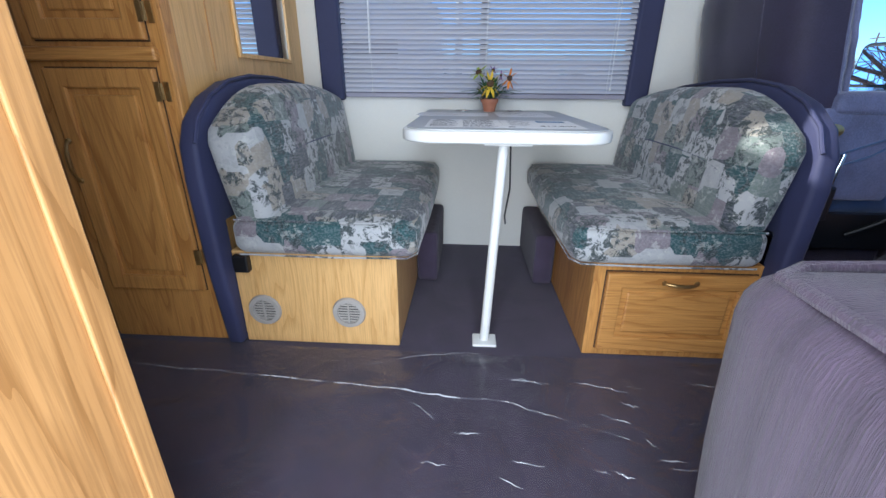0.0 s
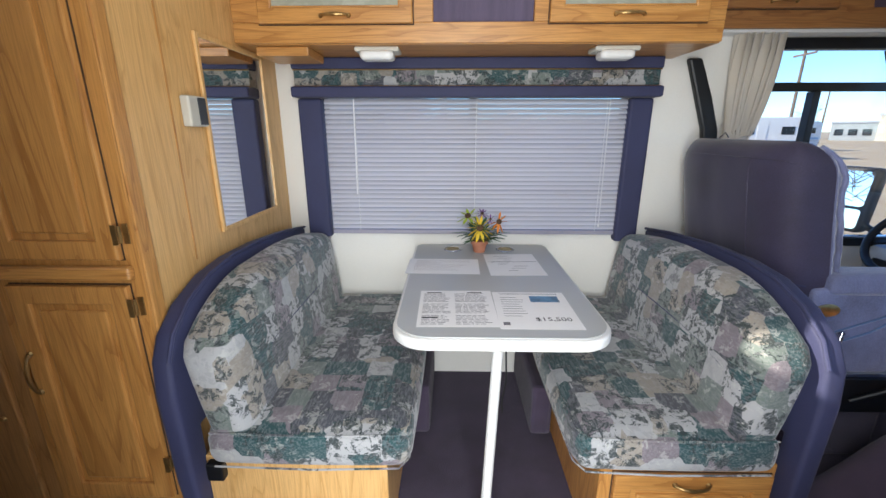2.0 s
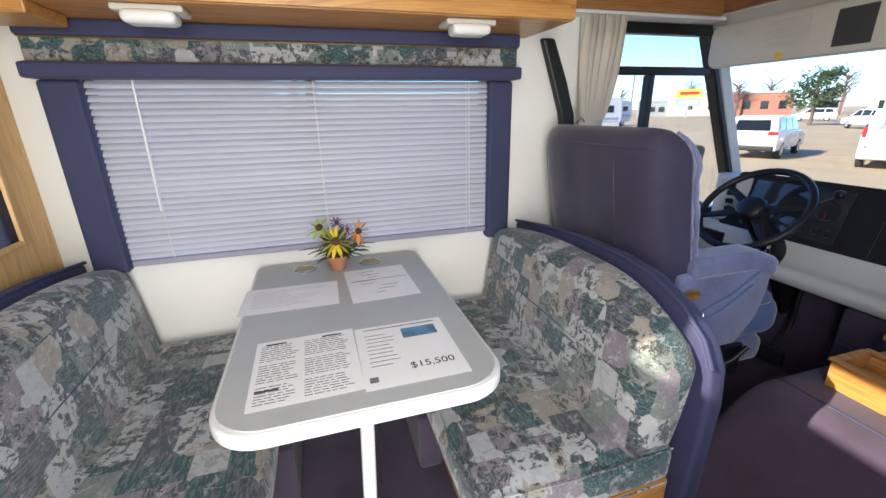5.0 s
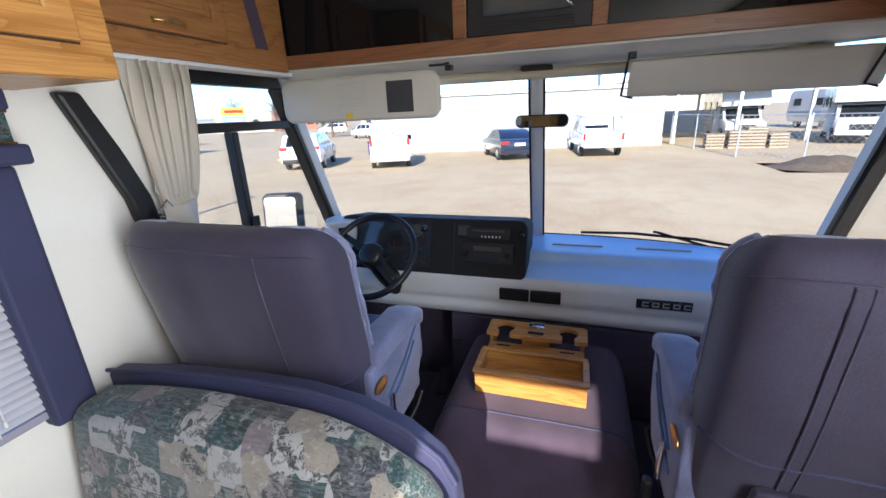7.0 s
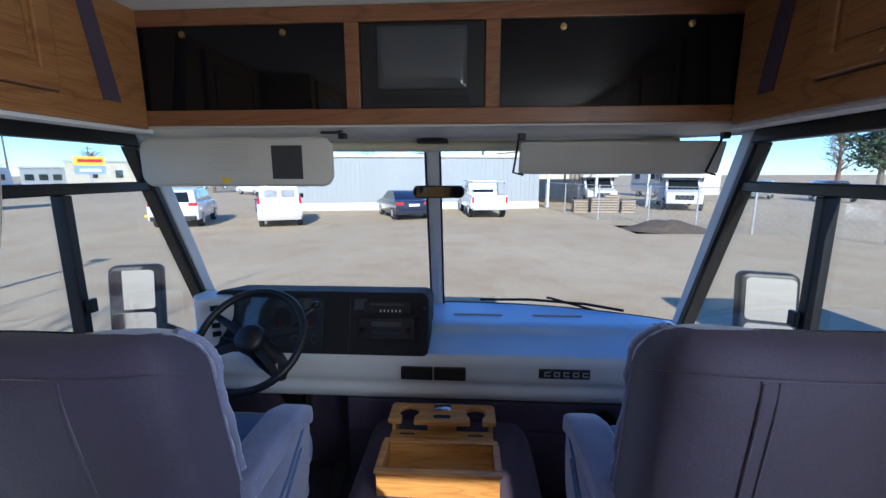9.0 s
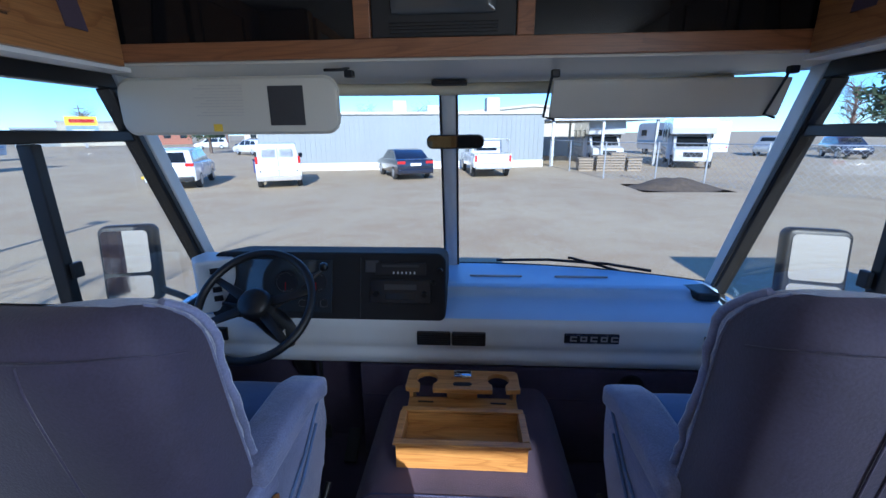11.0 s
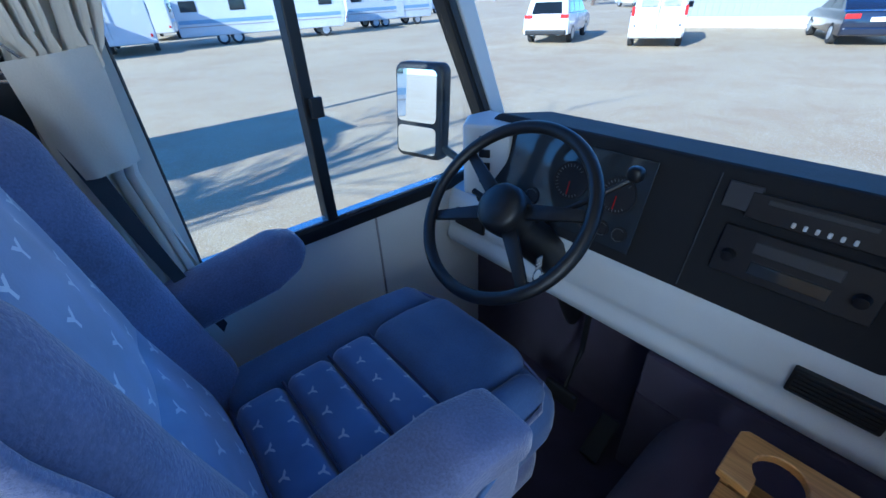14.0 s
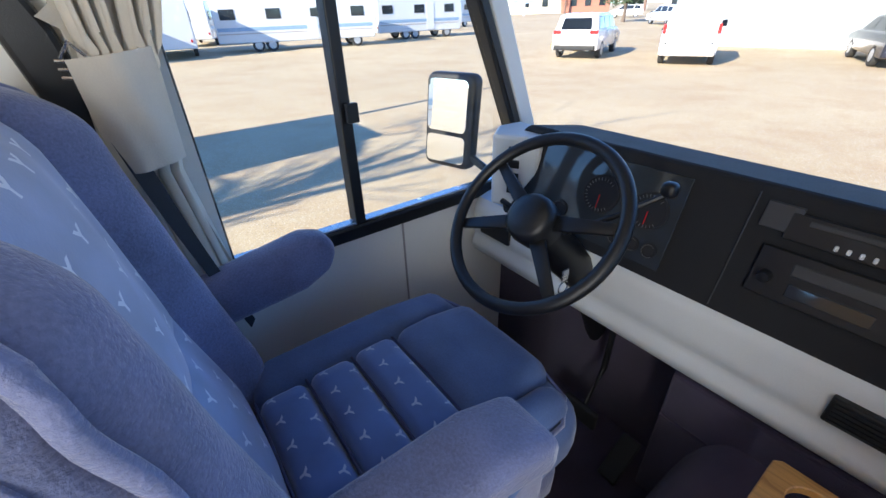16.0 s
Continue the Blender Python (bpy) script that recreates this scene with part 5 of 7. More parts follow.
part("bottom_rail", box(-0.70, 0.685, 1.082, 1.107, 0.800, 0.822, 0.004), mat("grey_lilac_rail", (0.30, 0.29, 0.36), 0.4), bl, "grey-lilac bottom rail")
first = None
tmpl = sheet(lambda u, v: ((u - 0.5) * 1.385, (v - 0.5) * 0.019 - 0.0055 * math.sin(math.pi * v), (v - 0.5) * 0.0222), 1, 4)
N = 28
rng = random.Random(2)
for k in range(N):
    z = 0.838 + k * 0.0216
    M = Matrix.Translation((-0.008, 1.095 - 1.09, z - 0.79)) @ Matrix.Rotation(radians(rng.gauss(0, 3.0) - (9 if 3 < k < 11 else 0) * rng.random()), 4, "X") @ Matrix.Rotation(rng.gauss(0, 0.0006), 4, "Y")
    if first is None:
        first = part("slat", tmpl, SLAT, bl, local=True, smooth=True)
        first.matrix_basis = M
    else:
        again(first, M, bl)
for x in (-0.56, 0.0, 0.59):
    part("ladder_cord", tube([(x, 1.078, 0.82), (x, 1.078, 1.44)], 0.0012, 5), WHITEP, bl)
part("lift_cord", tube([(0.605, 1.075, 0.86), (0.60, 1.074, 1.43)], 0.0018, 5), WHITEP, bl)
part("cord_knob", lathe([(0, 0), (0.005, 0.004), (0.004, 0.018), (0, 0.02)], 8, pose(0.605, 1.075, 0.84)), WHITEP, bl)
part("tilt_wand", tube([(-0.565, 1.072, 1.0), (-0.56, 1.073, 1.43)], 0.003, 6), PAPER, bl)

val = thing("window_valance", 0, 1.0, 1.2, "navy cloth window surround with a patchwork band along the top", "valance")
part("top_shelf", box(-0.82, 0.80, 1.005, 1.118, 1.435, 1.480, 0.008), NAVY, val, "navy padded shelf")
part("pattern_band", box(-0.815, 0.795, 1.045, 1.118, 1.481, 1.552, 0.006), TAP, val, "patchwork cloth band")
part("band_piping", tube([(-0.815, 1.042, 1.482), (0.795, 1.042, 1.482)], 0.0035, 6), BRASS, val)
part("band_piping", tube([(-0.815, 1.042, 1.551), (0.795, 1.042, 1.551)], 0.0035, 6), BRASS, val)
part("upper_strip", box(-0.82, 0.80, 1.03, 1.118, 1.553, 1.60, 0.008), NAVY, val, "navy upper strip")
part("side_leg", box(-0.815, -0.705, 1.062, 1.118, 0.785, 1.434, 0.012, 3), NAVY, val, "navy padded side leg")
part("side_leg", box(0.685, 0.79, 1.062, 1.118, 0.770, 1.434, 0.012, 3), NAVY, val, "navy padded side leg")

# ---- wardrobe and partition ----
wr = thing("wardrobe", -1.15, 0.6, 0, "tall light-oak wardrobe with raised-panel doors, brass hinges and a plain side", "wardrobe")
part("carcass", box(-1.335, -0.920, 0.125, 1.117, 0.003, CEIL - 0.003), PLY_Z, wr, "pale oak veneer carcass")
part("face_frame", box(-1.335, -0.920, 0.108, 0.1245, 0.003, CEIL - 0.003, 0.004), OAK_Z, wr)
part("corner_post", box(-0.9195, -0.910, 0.104, 0.150, 0.003, CEIL - 0.003, 0.004), OAK_Z, wr)
part("ledge_moulding", box(-1.345, -0.940, 0.082, 0.1075, 0.918, 0.955, 0.008, 3), OAK_X, wr)
part("veneer_joint", box(-0.9196, -0.9175, 0.330, 0.336, 0.9, CEIL - 0.003), OAK_Z, wr)
for z0, z1, nm in ((0.205, 0.900, "lower_door"), (0.972, 1.80, "upper_door")):
    d = raised_door(wr, plane((-1.288, 0.107, z0), (1, 0, 0), (0, 0, 1)), 0.325, z1 - z0, OAK_Z, OAK_Z, nm, "raised-panel oak door", depth=0.018)
    for zh in ((0.84, 0.33) if z0 < 0.5 else (1.04, 1.70)):
        bm = lathe([(0, -0.022), (0.004, -0.022), (0.0045, 0), (0.004, 0.022), (0, 0.022)], 8, pose(-0.950, 0.094, zh))
        box(-0.966, -0.951, 0.086, 0.0885, zh - 0.026, zh + 0.026, 0.001, bm=bm)
        box(-0.949, -0.934, 0.103, 0.1065, zh - 0.026, zh + 0.026, 0.001, bm=bm)
        part("hinge", bm, BRASS, d, "antique brass hinge")
    pull(d, plane((-1.272, 0.088, 0.64 if z0 < 0.5 else 1.25), (0, 0, 1), (-1, 0, 0)), 0.12)
cab = thing("tall_cabinet", -2.1, 0.6, 0, "tall oak cabinet in the darker oak tone beside the wardrobe", "cabinet")
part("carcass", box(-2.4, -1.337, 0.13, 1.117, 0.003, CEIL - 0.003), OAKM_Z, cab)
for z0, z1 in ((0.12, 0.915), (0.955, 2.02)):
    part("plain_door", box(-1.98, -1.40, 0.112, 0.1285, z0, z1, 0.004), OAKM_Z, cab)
    pull(cab, plane((-1.44, 0.111, (z0 + z1) / 2), (0, 0, 1), (-1, 0, 0)), 0.10)
lampw = thing("wall_shelf", -0.85, -0.7, 0.95, "small white rounded shelf end on the entry cabinet", "shelf")
part("shelf_body", soft(-0.98, -0.735, -0.774, -0.50, 0.93, 1.03, 0.03, 6), WHITEP, lampw, smooth=True)
pm = thing("partition_mirror", -0.94, 0.8, 0.95, "oak-framed wall mirror on the wardrobe side", "mirror")
y0, y1, z0, z1 = 0.505, 0.945, 0.965, 1.575
bm = bmesh.new()
for q in ((y0 - 0.016, y0, z0 - 0.016, z1 + 0.016), (y1, y1 + 0.016, z0 - 0.016, z1 + 0.016), (y0, y1, z0 - 0.016, z0), (y0, y1, z1, z1 + 0.016)):
    box(-0.919, -0.907, q[0], q[1], q[2], q[3], 0.003, bm=bm)
part("mirror_frame", bm, PLY_Z, pm)
part("mirror_pane", box(-0.919, -0.913, y0, y1, z0, z1), MIRROR, pm)
th = thing("thermostat", -0.93, 0.43, 1.33, "cream wall thermostat with a dark grey face", "thermostat")
part("case", box(-0.919, -0.890, 0.375, 0.465, 1.305, 1.395, 0.006), CREAM, th)
part("face", box(-0.890, -0.887, 0.418, 0.458, 1.31, 1.39, 0.001), DIM, th, "dark grey display face")

ent = thing("entry_cabinet", -0.7, -0.95, 0, "tall oak cabinet end panel beside the entry door", "cabinet")
# Shade is put into this panel's oak, as the door lamp overlights it.
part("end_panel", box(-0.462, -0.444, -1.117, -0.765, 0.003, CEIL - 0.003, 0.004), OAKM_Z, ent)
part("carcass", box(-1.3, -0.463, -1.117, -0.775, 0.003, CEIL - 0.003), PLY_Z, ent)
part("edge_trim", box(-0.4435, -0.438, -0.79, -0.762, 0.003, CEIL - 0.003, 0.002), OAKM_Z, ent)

lc = thing("barrel_chair", 0.52, -0.85, 0, "ribbed mauve velour barrel chair with piped edge beside the entry", "armchair")
part("chair_body", soft(0.27, 0.80, -1.10, -0.575, 0.004, 0.655, 0.06, 16, (0.02, 0.01, 0.01), lambda x, y, z: (x + 0.085 * (0.655 - z), y - 0.05 * max(0, 0.35 - z), z)), MAUVE, lc, smooth=True)
part("piping", tube([(0.30, -1.05, 0.652), (0.287, -0.84, 0.662), (0.305, -0.63, 0.652), (0.36, -0.592, 0.650), (0.54, -0.588, 0.655), (0.74, -0.60, 0.650)], 0.009, 8), MAUVE, lc, smooth=True)

# ---- overhead cabinets ----
oh = thing("overhead_cabinet", 0, 0.95, 1.6, "honey-oak overhead cabinet with two etched-glass doors above the dinette", "cabinet")
part("bottom_board", box(-0.918, 0.862, 0.775, 1.118, 1.601, 1.615), OAK_X, oh)
part("carcass", box(-0.918, 0.862, 0.78, 1.118, 1.616, CEIL - 0.003), OAK_X, oh)
bm = bmesh.new()
for q in ((-0.918, 0.862, 1.603, 1.672), (-0.918, -0.80, 1.672, 2.097), (-0.265, -0.182, 1.672, 2.097), (0.182, 0.248, 1.672, 2.097), (0.785, 0.862, 1.672, 2.097)):
    box(q[0], q[1], 0.758, 0.7795, q[2], q[3], 0.003, bm=bm)
part("face_frame", bm, OAK_X, oh)
for x0, nm in ((-0.815, "glass_door"), (0.235, "glass_door")):
    d = raised_door(oh, plane((x0, 0.757, 1.665), (1, 0, 0), (0, 0, 1)), 0.56, 0.41, OAK_X, None, nm, "oak door with leaf-etched frosted glass", glass=FROST)
    pull(d, plane((x0 + 0.28, 0.739, 1.690), (1, 0, 0), (0, 0, 1)), 0.10)
part("fabric_panel", box(-0.1815, 0.1815, 0.7755, 0.7799, 1.673, 2.09), mat("plum_ribbed_panel", (0.10, 0.08, 0.13), 0.9, var=0.3, fine=200, stretch=(6, 1, 0.3), bump=0.5), oh, "plum ribbed cloth panel")
part("light_box", box(-0.86, -0.66, 0.80, 1.0, 1.567, 1.6005, 0.004), OAK_X, oh, "small oak box under the cabinet")
ck = thing("wall_clock", 0, 0.76, 1.87, "round white wall clock with black numerals on the plum panel", "clock")
MC = plane((0.0, 0.774, 1.872), (1, 0, 0), (0, 0, 1))
part("case", lathe([(0, 0), (0.100, 0), (0.106, 0.006), (0.104, 0.014), (0.097, 0.018), (0.094, 0.016), (0.092, 0.010), (0, 0.010)], 48, MC), WHITEP, ck, smooth=True)
for h in range(1, 13):
    cu = bpy.data.curves.new("numeral", "FONT")
    cu.body, cu.size, cu.extrude, cu.align_x, cu.align_y = str(h), 0.022, 0.0003, "CENTER", "CENTER"
    cu.materials.append(INKB)
    to = new("numeral", cu)
    to.parent = ck
    a = radians(90 - 30 * h)
    to.matrix_basis = PLACE[ck].inverted() @ MC @ pose(0.075 * math.cos(a), 0.075 * math.sin(a), 0.0105)
for a, l, wd in ((60, 0.045, 0.0025), (-60, 0.062, 0.0018)):
    t = box(-0.008, l, -wd, wd, 0.011, 0.0125)
    t.transform(MC @ pose(0, 0, 0, 0, 0, a))
    part("clock_hand", t, INKB, ck)
for x in (-0.40, 0.51):
    l = thing("reading_lamp", x, 0.85, 1.57, "white plastic swivel reading lamp under the overhead cabinet", "lamp", group="under-cabinet lamps")
    part("base", box(x - 0.085, x + 0.085, 0.80, 0.90, 1.583, 1.6005, 0.006), CREAM, l)
    part("lens", soft(x - 0.065, x + 0.065, 0.79, 0.87, 1.553, 1.588, 0.016, 6), WHITEP, l, smooth=True)

for side in (1, -1):
    s = thing("side_cabinet", 1.33, side * 1.05, 1.7, "shallow oak wall cabinet with a raised-panel door above the cab window", "cabinet", group="cab side cabinets")
    a, b_ = sorted((side * 1.035, side * 1.118))
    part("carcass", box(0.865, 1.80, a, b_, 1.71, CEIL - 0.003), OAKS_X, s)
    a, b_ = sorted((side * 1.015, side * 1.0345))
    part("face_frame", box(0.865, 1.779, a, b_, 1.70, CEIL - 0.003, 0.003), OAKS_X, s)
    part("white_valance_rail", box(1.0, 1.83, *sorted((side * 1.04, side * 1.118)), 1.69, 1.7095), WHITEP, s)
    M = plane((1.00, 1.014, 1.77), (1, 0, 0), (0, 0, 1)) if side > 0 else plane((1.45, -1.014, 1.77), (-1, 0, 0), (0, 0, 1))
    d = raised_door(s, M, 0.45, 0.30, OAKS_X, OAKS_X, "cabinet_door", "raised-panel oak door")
    pull(d, M @ pose(0.225, 0.026, 0.018), 0.10)
    part("cloth_strip", prism([(1.60, 1.775), (1.665, 1.775), (1.60, 2.08), (1.545, 2.08)], "y", side * 1.010, side * 1.0145), mat("plum_cloth_strip", (0.06, 0.04, 0.06), 0.9), s)

fc = thing("front_cabinet", 1.9, 0, 1.72, "full-width oak overhead cabinet with smoked doors around a small television", "cabinet")
bm = bmesh.new()
for q in ((-1.198, 1.198, 1.712, 1.765), (-1.198, 1.198, 2.045, 2.097), (-1.198, -1.150, 1.765, 2.045), (-0.245, -0.195, 1.765, 2.045), (0.235, 0.285, 1.765, 2.045), (1.150, 1.198, 1.765, 2.045)):
    box(1.78, 1.80, q[0], q[1], q[2], q[3], 0.003, bm=bm)
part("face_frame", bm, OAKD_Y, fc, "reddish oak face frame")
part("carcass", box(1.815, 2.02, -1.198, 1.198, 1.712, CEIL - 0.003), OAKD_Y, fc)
for a, b_ in ((-1.149, -0.246), (0.286, 1.149)):
    part("smoked_door", box(1.790, 1.796, a, b_, 1.766, 2.044), SMOKE, fc, "glossy black smoked-glass door")
for y in (-0.86, -0.45, 0.50, 0.86):
    part("door_catch", lathe([(0, 0), (0.011, 0), (0.011, 0.006), (0, 0.008)], 14, pose(1.7898, y, 2.018, 0, -90, 0)), BRASS, fc, "small round brass catch")
tv = thing("television", 1.8, 0.02, 1.75, "small black tube television set into the overhead cabinet", "television")
part("case", box(1.785, 1.813, -0.194, 0.234, 1.7655, 2.0445, 0.006), BLACK, tv)
part("screen", soft(1.772, 1.800, -0.135, 0.175, 1.825, 2.030, 0.012, 8, (0.006, 0, 0)), shiny("tube_screen", (0.055, 0.06, 0.065), 0.12, 0.0), tv, smooth=True)
for k in range(4):
    part("control_rib", box(1.780, 1.786, -0.14, 0.18, 1.778 + k * 0.009, 1.782 + k * 0.009), RUBBER, tv)

# ---- visors, rear-view mirror, curtain, belt ----
vs = thing("sun_visor", 1.9, 0.77, 1.62, "cream padded sun visor with printed notes and a grey vanity patch", "sun visor")
part("visor_pad", prism(rrect(0.378, 1.142, 1.497, 1.676, 0.045, 7), "x", 1.872, 1.892, 0.008, 3), CREAM, vs, smooth=True)
part("pad_welt", tube([(1.882, a, b_) for a, b_ in rrect(0.377, 1.143, 1.496, 1.677, 0.046, 7)], 0.0035, 6, closed=True), CREAM, vs, smooth=True)
part("vanity_mirror", box(1.8690, 1.8725, 0.492, 0.612, 1.522, 1.648, 0.001), DIM, vs, "dark grey vanity patch")
FAINT = mat("faint_print", (0.48, 0.46, 0.42), 0.7)
for k in range(11):
    part("printed_line", box(1.8700, 1.8718, 0.70, 0.87 - 0.02 * (k % 3), 1.555 + k * 0.0095, 1.558 + k * 0.0095), FAINT, vs)
part("warning_label", box(1.8692, 1.8718, 0.785, 0.815, 1.504, 1.528), YELP, vs, "yellow warning label")
part("visor_arm", tube([(1.885, 0.42, 1.695), (1.885, 0.36, 1.695), (1.90, 0.34, 1.703)], 0.005, 8), BLACK, vs, smooth=True)
part("arm_mount", box(1.885, 1.915, 0.325, 0.355, 1.672, 1.694, 0.004), BLACK, vs)
v2 = thing("sun_visor", 2.05, -0.74, 1.6, "cream sun visor swung forward on bent black wire arms", "sun visor")
part("visor_pad", soft(1.975, 1.997, -1.13, -0.345, 1.538, 1.665, 0.0105, 8, warp=lambda x, y, z: (x + (1.66 - z) * 0.35, y, z)), CREAM, v2, smooth=True)
for y in (-0.345, -1.10):
    part("wire_arm", tube([(1.95, y, 1.690), (1.95, y + 0.012, 1.665), (2.012, y + 0.022, 1.545), (2.02, y - 0.02, 1.535)], 0.0045, 8), BLACK, v2, "bent black wire arm", smooth=True)
    part("arm_mount", box(1.935, 1.962, y - 0.014, y + 0.014, 1.668, 1.6925, 0.004), BLACK, v2)
structure("windshield_blind_roll", tube([(2.25 - 0.12 * abs(t) ** 2, t * 1.02, 1.665) for t in (-1, -0.6, -0.3, 0, 0.3, 0.6, 1)], 0.024, 10), SHADE, True)
rv = thing("rear_view_mirror", 2.27, 0.02, 1.5, "black interior rear-view mirror on the windshield post", "mirror")
part("shell", prism(rrect(-0.125, 0.125, 1.425, 1.485, 0.026, 6), "x", 2.285, 2.308, 0.006), BLACK, rv, smooth=True)
part("mirror_pane", prism(rrect(-0.119, 0.119, 1.431, 1.479, 0.021, 6), "x", 2.282, 2.2848), DIMMIR, rv)
part("stalk", tube([(2.30, 0.0, 1.455), (2.365, 0.02, 1.475)], 0.008, 8), BLACK, rv)
mt = thing("mullion_catch", 2.35, 0.03, 1.69, "small black catch above the windshield post", "catch")
part("catch", box(2.17, 2.23, -0.05, 0.09, 1.675, 1.692, 0.004), BLACK, mt)

cu_ = thing("cab_curtain", 1.15, 1.05, 0.8, "oatmeal pleated curtain gathered by a tie band beside the driver's window", "curtain")


def cloth(u, v):
    z = 0.76 + 0.93 * v
    if z > 1.26:
        k = (z - 1.26) / 0.43
        c, h, amp = 1.168 + 0.032 * k ** 0.5, 0.055 + 0.04 * math.sin(min(1, k * 1.25) * math.pi / 2), 0.014 + 0.020 * k
    elif z > 1.07:
        c, h, amp = 1.165 - 0.01 * (1.26 - z) / 0.19, 0.052, 0.010
    else:
        k = (1.07 - z) / 0.31
        c, h, amp = 1.155 + 0.035 * k, 0.046, 0.011
    a = (u + 0.035 * math.sin(u * 11 + z * 2.2)) * 2 * math.pi * 5.5
    lobe = math.sin(a + 0.5 * math.sin(z * 5))
    return (c + (2 * u - 1) * h + 0.006 * math.sin(a * 2 + z * 9), 1.075 + amp * lobe - 0.012, z)


part("cloth", sheet(cloth, 170, 40, 0.0008), CLOTH, cu_, smooth=True)
part("tie_band", sheet(lambda u, v: (1.108 + (0.108 + 0.012 * v) * u - 0.004 * v, 1.052 - 0.030 * math.sin(math.pi * u) + 0.003 * math.sin(u * 13 + v * 5), 1.075 + 0.185 * v + 0.012 * u), 22, 8, 0.003), CLOTH, cu_, "plain cloth tie band", smooth=True)
part("curtain_track", box(0.98, 1.34, 1.05, 1.075, 1.693, 1.705, 0.002), WHITEP, cu_)
bp2 = thing("seat_belt", 1.0, 1.1, 0.9, "dark grey seat belt on a black padded pillar with steel guides", "seat belt")
part("pillar_pad", prism([(0.925, 1.60), (0.985, 1.60), (1.055, 1.44), (1.105, 1.30), (1.125, 1.15), (1.125, 0.80), (1.07, 0.80), (1.065, 1.12), (1.035, 1.30)], "y", 1.082, 1.117, 0.01), BLACK, bp2, "black padded pillar trim")
part("strap", sheet(lambda u, v: (1.100 + 0.125 * v ** 1.2 + 0.034 * u * (1 - 0.6 * v), 1.072 - 0.012 * v - 0.042 * math.sin(v * 3.1), 1.24 - 0.58 * v + 0.02 * u), 2, 12, 0.002), mat("belt_webbing", (0.03, 0.035, 0.045), 0.6, fine=500, bump=0.4), bp2, "dark woven strap", smooth=True)
for k in range(3):
    z = 1.235 + k * 0.012
    part("steel_guide", tube([(1.092, 1.058, z), (1.142, 1.042, z - 0.004)], 0.003, 6), STEEL, bp2)
part("guide_loop", tube([(1.10, 1.056, 1.262), (1.117, 1.044, 1.285), (1.133, 1.042, 1.262)], 0.003, 6), STEEL, bp2)

film = thing("floor_film", -0.1, -0.4, 0, "clear crinkled plastic film over the aisle carpet", "plastic sheet")


def crinkle(u, v):
    x, y = -1.9 + 2.9 * u, -0.79 + 0.86 * v
    h = noise.fractal(Vector((x * 2.2, y * 3.5, 1)), 0.9, 2.2, 4) * 0.006
    r = abs(noise.noise(Vector((x * 1.3 + y * 0.4, y * 3.1, 5))))
    return (x, y, 0.009 + h + max(0, 0.10 - r) * 0.13)


fo = part("film", sheet(crinkle, 110, 46), FILM, film, smooth=True, bend=180)
fo.visible_shadow = False
rng = random.Random(9)
folds = [[(-1.24, -0.07), (-0.83, -0.09), (-0.42, -0.12), (-0.24, -0.14), (-0.10, -0.16), (0.06, -0.17), (0.21, -0.23)],
         [(-0.39, -0.03), (-0.23, 0.03), (-0.05, 0.06)], [(-0.22, -0.18), (-0.15, -0.25)], [(0.07, -0.07), (0.12, -0.08)], [(0.16, -0.08), (0.19, -0.085)],
         [(0.27, -0.07), (0.36, -0.09), (0.44, -0.12)], [(0.31, -0.20), (0.38, -0.23)], [(0.40, -0.28), (0.42, -0.31)], [(0.28, -0.38), (0.33, -0.40)],
         [(-0.02, 0.02), (0.0, -0.03)], [(0.62, -0.06), (0.80, -0.07)], [(0.60, -0.15), (0.66, -0.16)]]
# Extra short streaks scattered at random as painted glints.
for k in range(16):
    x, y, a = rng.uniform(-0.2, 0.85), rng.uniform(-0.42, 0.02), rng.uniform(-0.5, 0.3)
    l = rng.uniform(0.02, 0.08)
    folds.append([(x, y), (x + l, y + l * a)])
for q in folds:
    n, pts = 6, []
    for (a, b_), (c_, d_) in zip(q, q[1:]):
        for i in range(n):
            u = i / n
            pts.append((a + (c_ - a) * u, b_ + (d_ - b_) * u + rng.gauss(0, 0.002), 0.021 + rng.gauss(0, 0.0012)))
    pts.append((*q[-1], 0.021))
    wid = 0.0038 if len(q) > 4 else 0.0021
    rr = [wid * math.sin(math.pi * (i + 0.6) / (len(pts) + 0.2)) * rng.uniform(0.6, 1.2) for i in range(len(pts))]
    part("crease", tube(pts, rr, 6, flat=0.5), CREASE_GLINT, film, smooth=True)
ou = thing("wall_outlet", 0.26, 1.11, 0.6, "cream electrical outlet box under the table", "outlet")
part("plate", box(0.215, 0.335, 1.10, 1.118, 0.60, 0.68, 0.003), CREAM, ou)
part("inset", box(0.228, 0.322, 1.097, 1.1005, 0.612, 0.668, 0.001), GREYT, ou)

# ---- outside mirrors and wiper ----
def tilted(bm):
    for v in bm.verts:
        v.co.x += 0.10 * (v.co.z - 0.93) - 0.27 * (abs(v.co.y) - 1.505)
    return bm


CONVEX = shiny("convex_mirror", (0.8, 0.82, 0.85), 0.04)
